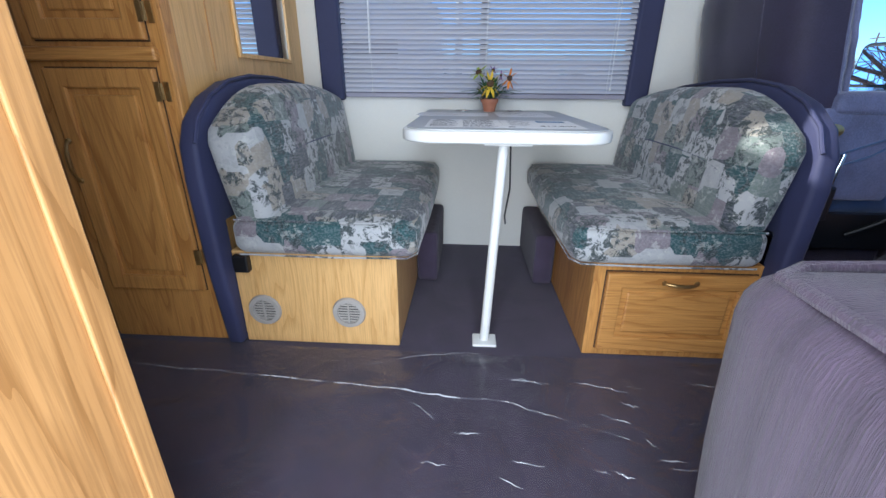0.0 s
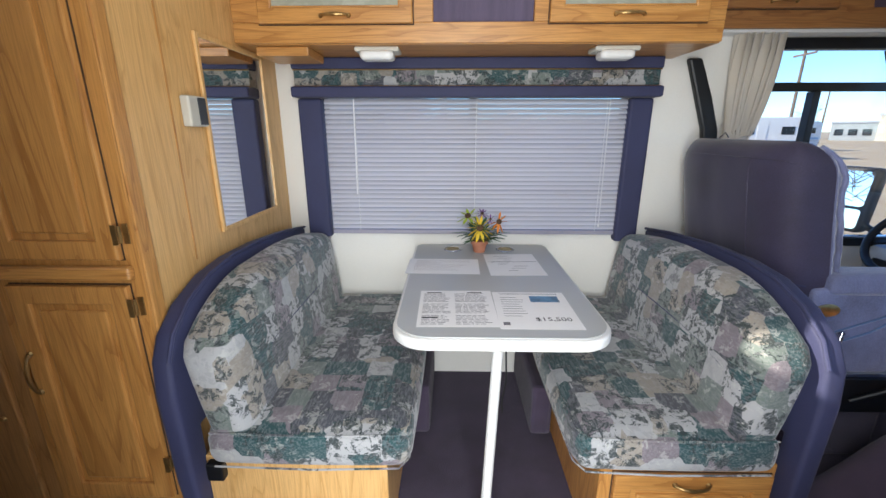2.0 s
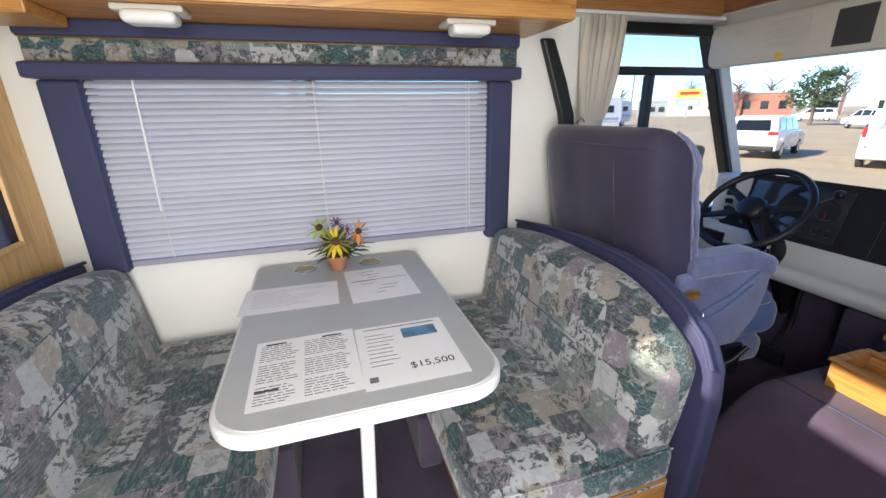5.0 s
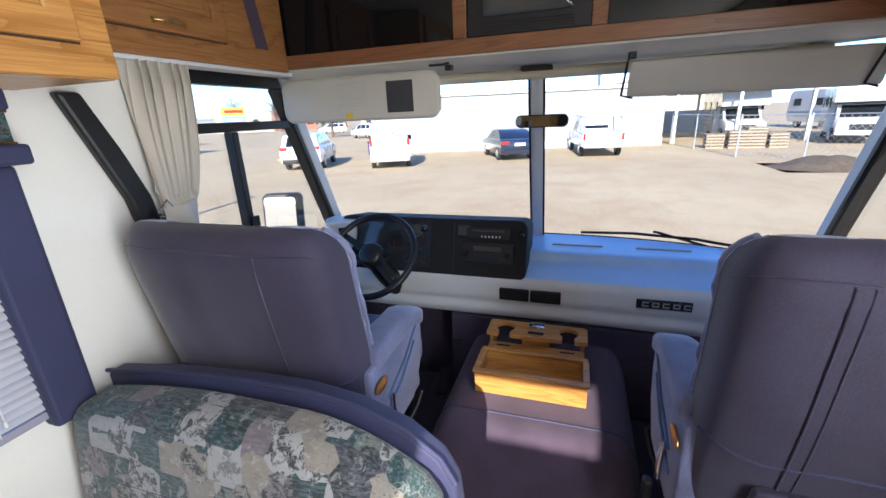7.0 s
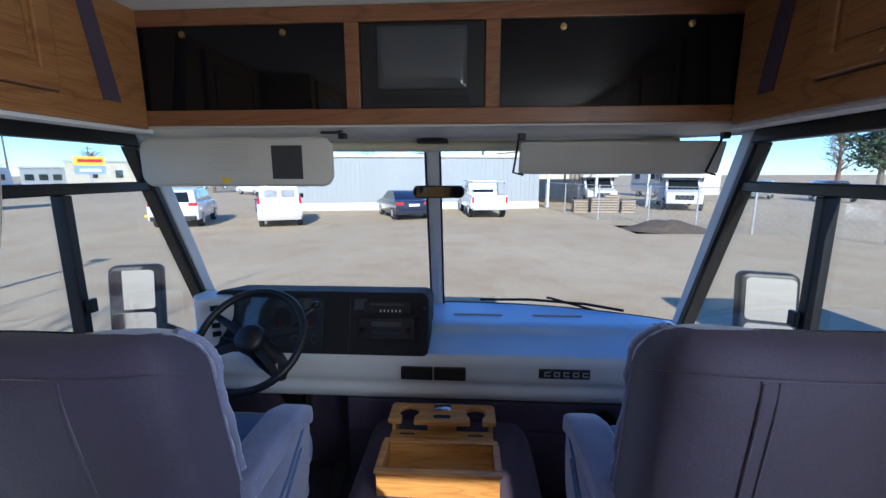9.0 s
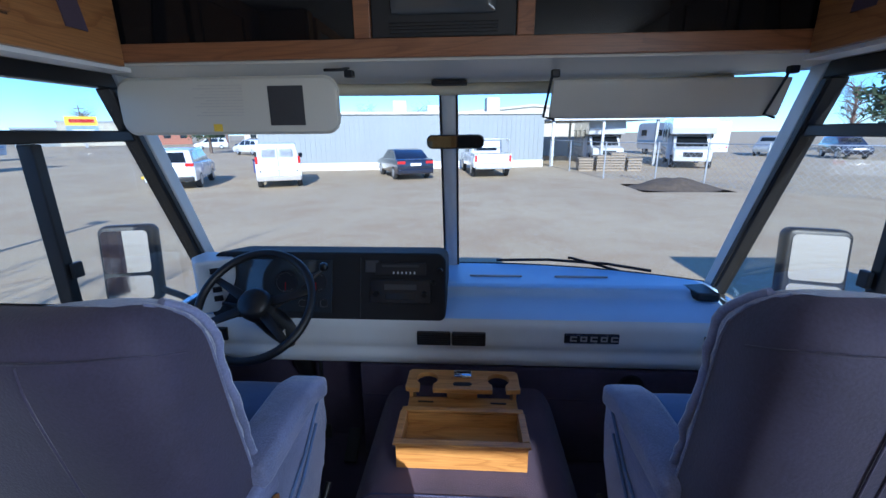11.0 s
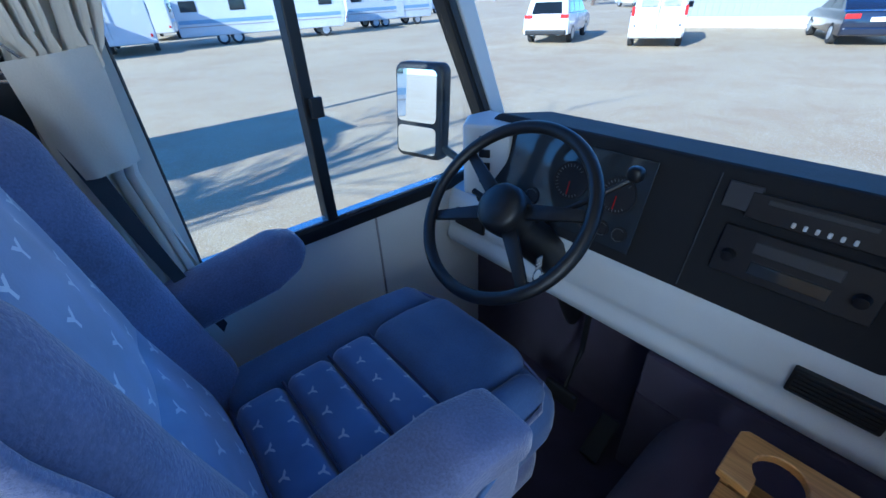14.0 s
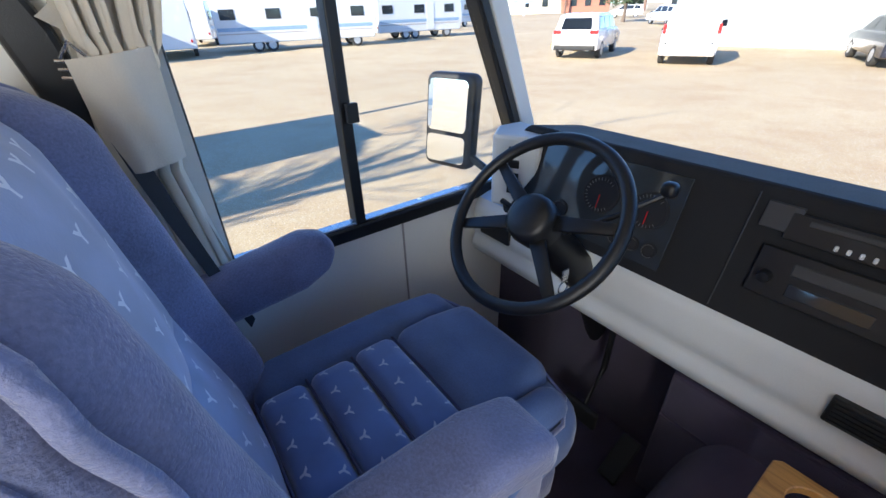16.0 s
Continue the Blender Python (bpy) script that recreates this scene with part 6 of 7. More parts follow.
for side in (1, -1):
    om = thing("door_mirror", 2.12, side * 1.505, 0.8, "tall outside mirror in a dark housing on a tube arm", "mirror", group="outside mirrors")
    c, zt, zb = side * 1.505, 1.098, 0.735
    part("housing", tilted(prism(rrect(c - 0.112, c + 0.112, zb, zt, 0.035, 6), "x", 2.164, 2.215, 0.015, 3)), BLACK, om, smooth=True)
    part("mirror_pane", tilted(prism(rrect(c - 0.092, c + 0.092, 0.882, zt - 0.022, 0.02, 5), "x", 2.158, 2.1635)), MIRROR, om, "flat mirror glass")
    part("convex_pane", tilted(prism(rrect(c - 0.092, c + 0.092, zb + 0.022, 0.866, 0.02, 5), "x", 2.158, 2.1635)), CONVEX, om, "small lower convex mirror")
    part("mirror_arm", tube([(2.20, c - side * 0.10, 0.79), (2.25, side * 1.34, 0.73), (2.27, side * 1.245, 0.66)], 0.016, 10), BLACK, om, smooth=True)
wp = thing("wiper", 2.6, -0.6, 0.8, "black windshield wiper resting on the lower edge", "wiper")
wb = lambda y, z: (wind(y / 1.215, z)[0] + 0.035, y, z)
part("wiper_arm", tube([wb(-0.95, 0.76), wb(-0.62, 0.835), wb(-0.60, 0.835)], 0.007, 8), BLACK, wp, smooth=True)
part("wiper_blade", tube([wb(-0.22, 0.80), wb(-0.5, 0.815), wb(-0.8, 0.815), wb(-1.0, 0.80)], 0.008, 8), RUBBER, wp, smooth=True)

# ---- outside ----
bm = bmesh.new()
bmesh.ops.create_grid(bm, x_segments=2, y_segments=2, size=700)
bm.transform(Matrix.Translation((0, 0, G)))
structure("ground", bm, DIRT)
SHEETM = mat("grey_white_siding", (0.25, 0.275, 0.285), 0.6, var=0.08, coarse=0.6, fine=8, stretch=(1, 1, 0.3))
TANP = mat("cream_siding", (0.46, 0.43, 0.35), 0.6, var=0.08, coarse=0.8, fine=9)
CARW = mat("white_car_paint", (0.58, 0.59, 0.60), 0.25, var=0.03, coarse=2, fine=20, coat=0.6, bump=0)
CARN = mat("dark_blue_car_paint", (0.010, 0.014, 0.03), 0.22, var=0.1, coarse=2, fine=20, coat=0.8, bump=0)
CARG = mat("grey_car_paint", (0.22, 0.24, 0.26), 0.3, var=0.06, coarse=2, coat=0.5, bump=0)
CARGL = shiny("dark_car_glass", (0.02, 0.025, 0.03), 0.05, 0.0)
TYRE = mat("dusty_tyre", (0.03, 0.03, 0.03), 0.85)
GALV = mat("galvanised_steel", (0.45, 0.46, 0.47), 0.45, 0.7, var=0.15)
WOODG = mat("grey_pallet_wood", (0.32, 0.26, 0.19), 0.85, var=0.25, stretch=(1, 1, 4))
STRB = mat("pale_blue_stripe", (0.22, 0.33, 0.45), 0.4)
BARK = mat("grey_bark", (0.12, 0.09, 0.07), 0.9, var=0.3)
PINE = mat("dark_pine_needles", (0.045, 0.075, 0.035), 0.8, var=0.5, coarse=2)
TWIG = mat("bare_twigs", (0.16, 0.10, 0.08), 0.9, var=0.3)


def local_part(ob, name, bm, material, label="", smooth=False):
    return part(name, bm, material, ob, label, local=True, smooth=smooth)


def wheels(ob, xs, yw, r=0.33, wd=0.2):
    for x in xs:
        for s in (-1, 1):
            M = pose(x, s * yw, r, 90, 0, 0)
            w_ = local_part(ob, "wheel", lathe([(0, -wd / 2), (r * 0.92, -wd / 2), (r, -wd * 0.35), (r, wd * 0.35), (r * 0.92, wd / 2), (0, wd / 2)], 24, M), TYRE, smooth=True)
            local_part(w_, "rim", lathe([(0, -wd / 2 - 0.01), (r * 0.58, -wd / 2 - 0.01), (r * 0.62, wd / 2 + 0.01), (0, wd / 2 + 0.01)], 20, M), GALV, smooth=True)


def car(name, x, y, turn, label, paint, L, W, body, roof, glass, wheel_x, r=0.34, extra=None):
    """A car whose front points along its x. body and glass: outlines in x and z; the cabin narrows upward."""
    ob = thing(name, x, y, G, label, "vehicle", turn=turn)
    bm = prism(body, "y", -W / 2, W / 2, 0.05, 3)
    local_part(ob, "body", bm, paint, smooth=True)
    t = prism(roof, "y", -W / 2 + 0.06, W / 2 - 0.06, 0.04, 3)
    zb, zt = min(p[1] for p in roof), max(p[1] for p in roof)
    for v in t.verts:
        v.co.y *= 1 - 0.14 * (v.co.z - zb) / (zt - zb)
    local_part(ob, "cabin", t, paint, smooth=True)
    for k, g in enumerate(glass):
        for s in (-1, 1):
            t = prism(g, "y", W / 2 - 0.075, W / 2 - 0.052)
            for v in t.verts:
                v.co.y *= 1 - 0.14 * (v.co.z - zb) / (zt - zb)
                v.co.y *= s
            bmesh.ops.recalc_face_normals(t, faces=t.faces[:])
            local_part(ob, "side_window", t, CARGL)
    wheels(ob, wheel_x, W / 2 - 0.10, r)
    if extra:
        extra(ob)
    return ob


def quad(ob, name, pts, d, material, label=""):
    t = bmesh.new()
    vs = [t.verts.new(p) for p in pts]
    f = t.faces.new(vs)
    bmesh.ops.solidify(t, geom=[f], thickness=d)
    bmesh.ops.recalc_face_normals(t, faces=t.faces[:])
    return local_part(ob, name, t, material, label)


def suv_bits(ob):
    quad(ob, "rear_window", [(-2.29, -0.62, 1.12), (-2.29, 0.62, 1.12), (-2.10, 0.54, 1.52), (-2.10, -0.54, 1.52)], 0.02, CARGL)
    quad(ob, "windscreen", [(1.32, -0.68, 1.08), (1.32, 0.68, 1.08), (0.66, 0.58, 1.56), (0.66, -0.58, 1.56)], 0.02, CARGL)
    for s in (-1, 1):
        local_part(ob, "tail_lamp", box(-2.36, -2.22, s * 0.74 - 0.16, s * 0.74 + 0.16, 0.95, 1.09, 0.02), REDL, "red tail lamp")
        local_part(ob, "tailpipe", box(-2.36, -2.30, s * 0.55 - 0.06, s * 0.55 + 0.06, 0.33, 0.39, 0.01), GALV)
    local_part(ob, "bumper", box(-2.40, -2.25, -0.85, 0.85, 0.35, 0.55, 0.04), BLACK)
    local_part(ob, "number_plate", box(-2.37, -2.335, -0.26, 0.26, 0.78, 0.92, 0.005), PAPER)


suv_body = [(-2.33, 0.35), (2.25, 0.35), (2.33, 0.60), (2.28, 0.85), (1.45, 1.05), (-2.28, 1.10), (-2.35, 0.9)]
suv_roof = [(-2.28, 1.05), (-2.05, 1.60), (-1.2, 1.68), (0.4, 1.64), (1.45, 1.04)]
suv_glass = [[(-1.95, 1.14), (-1.80, 1.50), (-1.15, 1.56), (-1.1, 1.12)], [(-1.0, 1.12), (-1.02, 1.56), (-0.1, 1.58), (-0.05, 1.10)], [(0.05, 1.10), (0.0, 1.57), (0.45, 1.55), (1.1, 1.08)]]
car("white_suv", 18.8, 13.0, 23, "white family SUV parked on the gravel lot, seen from behind", CARW, 4.7, 1.86, suv_body, suv_roof, suv_glass, (-1.4, 1.42), extra=suv_bits)


def van_bits(ob):
    for s in (-1, 1):
        quad(ob, "rear_door_window", [(-2.225, s * 0.08, 1.30), (-2.225, s * 0.62, 1.30), (-2.19, s * 0.60, 1.62), (-2.19, s * 0.08, 1.62)], 0.02, mat("pale_van_glass", (0.5, 0.52, 0.55), 0.15, bump=0))
        local_part(ob, "tail_lamp", box(-2.24, -2.15, s * 0.83 - 0.05, s * 0.83 + 0.05, 1.02, 1.32, 0.02), REDL, "tall red tail lamp")
        local_part(ob, "door_hinge", box(-2.235, -2.20, s * 0.72 - 0.03, s * 0.72 + 0.03, 0.7, 0.74), BLACK)
        local_part(ob, "side_mirror", box(1.0, 1.15, s * 1.0 - 0.09, s * 1.0 + 0.09, 1.1, 1.32, 0.03), BLACK)
    local_part(ob, "door_gap", box(-2.228, -2.22, -0.006, 0.006, 0.5, 1.75), RUBBER)
    local_part(ob, "bumper", box(-2.30, -2.15, -0.86, 0.86, 0.32, 0.52, 0.04), GREYT)
    local_part(ob, "number_plate", box(-2.245, -2.225, -0.26, 0.26, 0.78, 0.92, 0.005), PAPER)


van_body = [(-2.2, 0.35), (2.2, 0.35), (2.25, 0.65), (2.1, 0.95), (1.4, 1.12), (-2.2, 1.15)]
van_roof = [(-2.2, 1.10), (-2.14, 1.80), (-1.9, 1.86), (0.3, 1.84), (1.42, 1.10)]
car("white_cargo_van", 19.4, 8.75, 24, "small white cargo van parked in front of the long building", CARW, 4.4, 1.80, van_body, van_roof, [[(0.0, 1.15), (0.0, 1.62), (0.45, 1.62), (1.05, 1.12)]], (-1.5, 1.35), extra=van_bits)


def sedan_bits(ob):
    quad(ob, "rear_window", [(-1.72, -0.62, 1.02), (-1.72, 0.62, 1.02), (-1.12, 0.50, 1.36), (-1.12, -0.50, 1.36)], 0.02, CARGL)
    for s in (-1, 1):
        local_part(ob, "tail_lamp", box(-2.33, -2.18, s * 0.70 - 0.19, s * 0.70 + 0.19, 0.78, 0.92, 0.02), REDL, "red wrap-round tail lamp")
    local_part(ob, "number_plate", box(-2.36, -2.32, -0.26, 0.26, 0.70, 0.82, 0.005), PAPER)
    local_part(ob, "bumper", box(-2.37, -2.2, -0.86, 0.86, 0.32, 0.55, 0.05), CARN)


car("dark_sedan", 22.4, 3.4, 24, "dark blue sedan parked near the building", CARN, 4.6, 1.8,
    [(-2.3, 0.30), (2.3, 0.30), (2.34, 0.55), (2.2, 0.78), (1.2, 0.95), (-1.7, 1.02), (-2.28, 0.98), (-2.33, 0.7)],
    [(-1.85, 0.98), (-1.1, 1.38), (-0.3, 1.44), (0.3, 1.40), (1.25, 0.93)],
    [[(-1.35, 1.02), (-0.95, 1.30), (-0.35, 1.36), (-0.3, 1.0)], [(-0.2, 1.0), (-0.25, 1.37), (0.25, 1.33), (0.9, 0.97)]], (-1.4, 1.4), 0.33, sedan_bits)


def pickup_bits(ob):
    for s in (-1, 1):
        local_part(ob, "bed_side", box(-2.7, -0.55, s * 0.88 - 0.05, s * 0.88 + 0.05, 0.95, 1.18, 0.02), CARW)
        local_part(ob, "tail_lamp", box(-2.74, -2.66, s * 0.86 - 0.05, s * 0.86 + 0.05, 0.80, 1.10, 0.01), REDL, "red tail lamp")
        for x in (-2.4, -0.6):
            local_part(ob, "rack_post", tube([(x, s * 0.85, 1.18), (x, s * 0.80, 1.85)], 0.03, 8), GALV)
        local_part(ob, "rack_rail", tube([(-2.6, s * 0.80, 1.85), (1.2, s * 0.80, 1.88)], 0.03, 8), GALV)
    for x in (-2.4, -1.5, -0.6, 0.4):
        local_part(ob, "rack_crossbar", tube([(x, -0.8, 1.87), (x, 0.8, 1.87)], 0.025, 8), GALV)
    local_part(ob, "tailgate", box(-2.75, -2.68, -0.80, 0.80, 0.72, 1.18, 0.02), CARW)
    local_part(ob, "bumper", box(-2.88, -2.72, -0.9, 0.9, 0.45, 0.62, 0.03), GALV)
    quad(ob, "rear_window", [(-0.545, -0.62, 1.25), (-0.545, 0.62, 1.25), (-0.50, 0.58, 1.62), (-0.50, -0.58, 1.62)], 0.02, CARGL)


car("white_pickup", 24.0, -0.9, 8, "white pickup truck with a steel ladder rack beside the building", CARW, 5.6, 1.95,
    [(-2.7, 0.50), (2.6, 0.45), (2.65, 0.8), (2.5, 1.05), (1.3, 1.15), (-2.7, 1.0)],
    [(-0.55, 1.1), (-0.50, 1.74), (0.6, 1.76), (1.35, 1.12)], [[(-0.40, 1.2), (-0.40, 1.62), (0.2, 1.64), (0.25, 1.18)], [(0.33, 1.18), (0.30, 1.64), (0.6, 1.62), (1.0, 1.16)]], (-1.75, 1.75), 0.38, pickup_bits)

# ---- building ahead ----
bd = thing("long_warehouse", 30, 4, G, "long low grey-white metal-sided building with a white base course", "building")
A0, A1 = Vector((25.2, 12.6, 0)), Vector((28.3, -4.9, 0))
along = (A1 - A0).normalized()
back = Vector((-along.y, along.x, 0))
if back.x < 0:
    back = -back
L = (A1 - A0).length
MB = Matrix(((along.x, back.x, 0, A0.x), (along.y, back.y, 0, A0.y), (0, 0, 1, G), (0, 0, 0, 1)))
def bpart(name, t, material, label="", ob=None):
    t.transform(MB)
    bmesh.ops.recalc_face_normals(t, faces=t.faces[:])
    return part(name, t, material, ob or bd, label)
bpart("wall", box(0, L, 0, 12, 0, 3.35), SHEETM)
bm = bmesh.new()
for i in range(int(L / 0.30)):
    box(i * 0.30, i * 0.30 + 0.05, -0.03, 0.0, 0.45, 3.3, bm=bm)
tagged(bpart("siding_ribs", bm, SHEETM), kind="stuff")
bpart("base_course", box(-0.02, L, -0.06, -0.031, 0, 0.45), WHITEP)
bpart("roof_trim", box(-0.1, L + 0.1, -0.12, -0.031, 3.30, 3.44), TANP)
bpart("roof", box(-0.1, L + 0.1, -0.03, 12.1, 3.351, 3.46), GALV)
for u, h in ((8.6, 0.75), (10.9, 0.45), (15.0, 0.95)):
    ac = thing("rooftop_cooler", *(MB @ Vector((u, 3.0, 3.46))), "tan rooftop evaporative cooler on the warehouse roof", "roof unit", group="rooftop units")
    bpart("cooler_case", box(u - 0.45, u + 0.45, 2.5, 3.4, 3.465, 3.55 + h, 0.03), TANP, ob=ac)
    for k in range(4):
        bpart("grille_slat", box(u - 0.38, u + 0.38, 2.47, 2.499, 3.60 + k * h / 5, 3.64 + k * h / 5), GALV, ob=ac)
bd2 = thing("gabled_shed", 38, -5, G, "cream gabled metal building with a yellow roof edge behind the warehouse", "building")
part("walls", prism([(1.0, G), (1.0, 3.1), (-6.0, 3.75), (-13.0, 3.1), (-13.0, G)], "x", 41, 55), TANP, bd2)
part("roof_edge", prism([(1.3, 3.1), (1.3, 3.28), (-6.0, 3.95), (-13.3, 3.28), (-13.3, 3.1), (-6.0, 3.75)], "x", 40.8, 55.2), TANP, bd2)
part("gable_vent", box(40.95, 40.99, -6.3, -5.7, 3.1, 3.4), GALV, bd2)

# ---- canopy, fence, pallets ----
cn = thing("open_canopy", 31, -10, G, "steel-post open canopy over stored recreational vehicles", "canopy")
for x in (28.8, 38):
    for y in (-5.6, -8.8, -12.2):
        part("post", box(x - 0.08, x + 0.08, y - 0.08, y + 0.08, G, G + 2.9), GALV, cn)
part("roof_sheet", box(28.5, 38.5, -12.5, -5.3, G + 2.9, G + 3.02), GALV, cn)
fe = thing("chain_link_fence", 22, -8, G, "galvanised chain-link fence with a gate frame", "fence")
FP = [(28.4, -5.4), (25.0, -5.9), (21.0, -6.6), (19.3, -8.3), (17.8, -9.6), (16.2, -10.8), (14.0, -13.5)]
for (x, y) in FP:
    part("fence_post", tube([(x, y, G), (x, y, G + 1.75)], 0.035, 8), GALV, fe)
for (a, b_) in zip(FP, FP[1:]):
    part("top_rail", tube([(*a, G + 1.70), (*b_, G + 1.70)], 0.022, 6), GALV, fe)
bm = bmesh.new()
for (a, b_) in zip(FP, FP[1:]):
    a, b_ = Vector(a), Vector(b_)
    l = (b_ - a).length
    n = int(l / 0.22)
    for k in range(-8, n + 1):
        for s in (1, -1):
            u0, u1 = (k * 0.22, k * 0.22 + 1.6)
            z0, z1 = (0.06, 1.66) if s > 0 else (1.66, 0.06)
            if u0 < 0:
                z0, u0 = z0 + (z1 - z0) * (0 - u0) / (u1 - u0), 0
            if u1 > l:
                z1, u1 = z0 + (z1 - z0) * (l - u0) / (u1 - u0), l
            if u1 - u0 < 0.02:
                continue
            p, q = a + (b_ - a) * u0 / l, a + (b_ - a) * u1 / l
            w4 = [bm.verts.new((p.x, p.y, G + z0)), bm.verts.new((q.x, q.y, G + z1)), bm.verts.new((q.x, q.y, G + z1 + 0.012)), bm.verts.new((p.x, p.y, G + z0 + 0.012))]
            bm.faces.new(w4)
tagged(part("mesh", bm, GALV, fe, "woven wire mesh"), kind="stuff")
rng = random.Random(8)
for k in range(4):
    pl = thing("pallet_stack", 25.5, -6.9 - k * 0.9, G, "stack of weathered wooden pallets behind the fence", "pallets", group="pallet stacks", turn=rng.uniform(-8, 8))
    for i in range(5 + k % 3):
        for j in range(5):
            local_part(pl, "board", box(-0.5, 0.5, -0.38 + j * 0.17, -0.26 + j * 0.17, i * 0.15 + 0.10, i * 0.15 + 0.12), WOODG)
        for j in (-0.4, 0, 0.4):
            local_part(pl, "bearer", box(j - 0.04, j + 0.04, -0.38, 0.42, i * 0.15, i * 0.15 + 0.10), WOODG)
dm = thing("dirt_mound", 17.5, -8.3, G, "low mound of loose dark brown dirt", "dirt heap")
local_part(dm, "mound", sheet(lambda u, v: ((u - 0.5) * 2.6, (v - 0.5) * 3.4, 0.38 * max(0, 1 - ((u - 0.5) ** 2 + (v - 0.5) ** 2) * 4) ** 1.2 * (1 + 0.25 * noise.noise(Vector((u * 7, v * 7, 2))))), 24, 24), mat("loose_dark_soil", (0.09, 0.068, 0.048), 0.95, var=0.4, coarse=6, fine=60, bump=0.8, depth=0.02), smooth=True)


def rv_unit(name, x, y, turn, L, label, classc=False, stripe=STRB):
    """A motorhome or trailer, its length along x, its side toward -y."""
    ob = thing(name, x, y, G, label, "recreational vehicle", turn=turn)
    h = 2.95
    if classc:
        prof = [(-L / 2, 0.45), (L / 2 - 2.3, 0.45), (L / 2 - 2.3, 1.95), (L / 2 - 0.9, 2.0), (L / 2 - 0.7, 2.4), (L / 2 - 1.1, h), (-L / 2, h)]
        local_part(ob, "coach_body", prism(prof, "y", -1.2, 1.2, 0.06, 2), CARW)
        local_part(ob, "cab", prism([(L / 2 - 2.29, 0.45), (L / 2, 0.45), (L / 2 + 0.05, 0.9), (L / 2 - 0.1, 1.12), (L / 2 - 1.0, 1.25), (L / 2 - 1.6, 1.90), (L / 2 - 2.29, 1.93)], "y", -0.98, 0.98, 0.05, 2), CARW, smooth=True)
        for s in (-1, 1):
            local_part(ob, "cab_window", prism([(L / 2 - 2.1, 1.3), (L / 2 - 1.15, 1.3), (L / 2 - 1.6, 1.8), (L / 2 - 2.1, 1.82)], "y", s * 0.99 - 0.01, s * 0.99 + 0.01), CARGL)
            local_part(ob, "headlight", box(L / 2 - 0.02, L / 2 + 0.07, s * 0.72 - 0.12, s * 0.72 + 0.12, 0.82, 0.98, 0.01), WHITEP)
        local_part(ob, "front_grille", box(L / 2 + 0.02, L / 2 + 0.065, -0.5, 0.5, 0.7, 0.98, 0.01), BLACK)
        quad(ob, "windscreen", [(L / 2 - 0.98, -0.85, 1.28), (L / 2 - 0.98, 0.85, 1.28), (L / 2 - 1.56, 0.8, 1.86), (L / 2 - 1.56, -0.8, 1.86)], 0.03, CARGL)
        wheels(ob, (-L / 2 + 1.9, L / 2 - 0.95), 0.98, 0.39, 0.25)
    else:
        local_part(ob, "coach_body", prism([(-L / 2, 0.5), (L / 2, 0.5), (L / 2 + 0.25, 1.3), (L / 2 + 0.1, h - 0.2), (L / 2 - 0.3, h), (-L / 2 + 0.1, h), (-L / 2, h - 0.1)], "y", -1.2, 1.2, 0.06, 2), CARW)
        wheels(ob, (-L / 2 + 2.2, -L / 2 + 3.0, L / 2 - 1.2), 1.05, 0.36, 0.22)
    for s in (-1, 1):
        n = max(2, int(L / 2.0))
        for k in range(n):
            wx = -L / 2 + 0.8 + k * (L - (3.3 if classc else 1.8)) / max(1, n - 1)
            w_ = local_part(ob, "window", box(wx - 0.42, wx + 0.42, s * 1.205 - 0.02, s * 1.205 + 0.02, 1.75, 2.3, 0.01), BLACK)
            local_part(w_, "pane", box(wx - 0.37, wx + 0.37, s * 1.228 - 0.004, s * 1.228 + 0.004, 1.8, 2.25), CARGL)
        local_part(ob, "stripe", box(-L / 2 + 0.1, L / 2 - (2.4 if classc else 0.1), s * 1.206 - 0.008, s * 1.206 + 0.008, 1.15, 1.35), stripe)
        local_part(ob, "lower_stripe", box(-L / 2 + 0.1, L / 2 - (2.4 if classc else 0.1), s * 1.206 - 0.006, s * 1.206 + 0.006, 0.98, 1.04), GREYT)
    local_part(ob, "entry_door", box(0.5, 1.15, -1.225, -1.19, 0.6, 2.4, 0.01), CARW)
    local_part(ob, "roof_unit", box(-0.5, 0.5, -0.4, 0.4, h, h + 0.3, 0.06), WHITEP)
    local_part(ob, "rear_ladder", tube([(-L / 2 - 0.06, 0.7, 0.8), (-L / 2 - 0.06, 0.7, h)], 0.02, 6, bm=tube([(-L / 2 - 0.06, 1.0, 0.8), (-L / 2 - 0.06, 1.0, h)], 0.02, 6)), GALV)
    local_part(ob, "rear_lamp", box(-L / 2 - 0.03, -L / 2 + 0.02, -1.05, -0.95, 0.8, 0.95, bm=box(-L / 2 - 0.03, -L / 2 + 0.02, 0.95, 1.05, 0.8, 0.95)), REDL)
    return ob


rv_unit("class_c_motorhome", 29.5, -14.5, 160, 7.5, "white over-cab motorhome with blue stripe parked behind the fence", True)
rv_unit("class_c_motorhome", 32.5, -9.6, 175, 7.2, "white over-cab motorhome under the canopy", True)
rv_unit("travel_trailer", 40, -19, 10, 9, "white travel trailer with dark windows behind the fence")
for k, (x, y, t, l) in enumerate([(0.0, 31, 78, 8.5), (11.5, 30.0, -14, 9.5), (4.5, 32, 82, 8), (21.5, 31.5, -8, 7), (33, 44, 10, 9), (-5, 29, 80, 8), (8, 42, 70, 8)]):
    rv_unit("travel_trailer" if k % 2 else "class_a_motorhome", x, y, t, l, ("white class-A motorhome parked in the row across the lot", "white travel trailer with swoosh stripe across the lot")[k % 2], False)
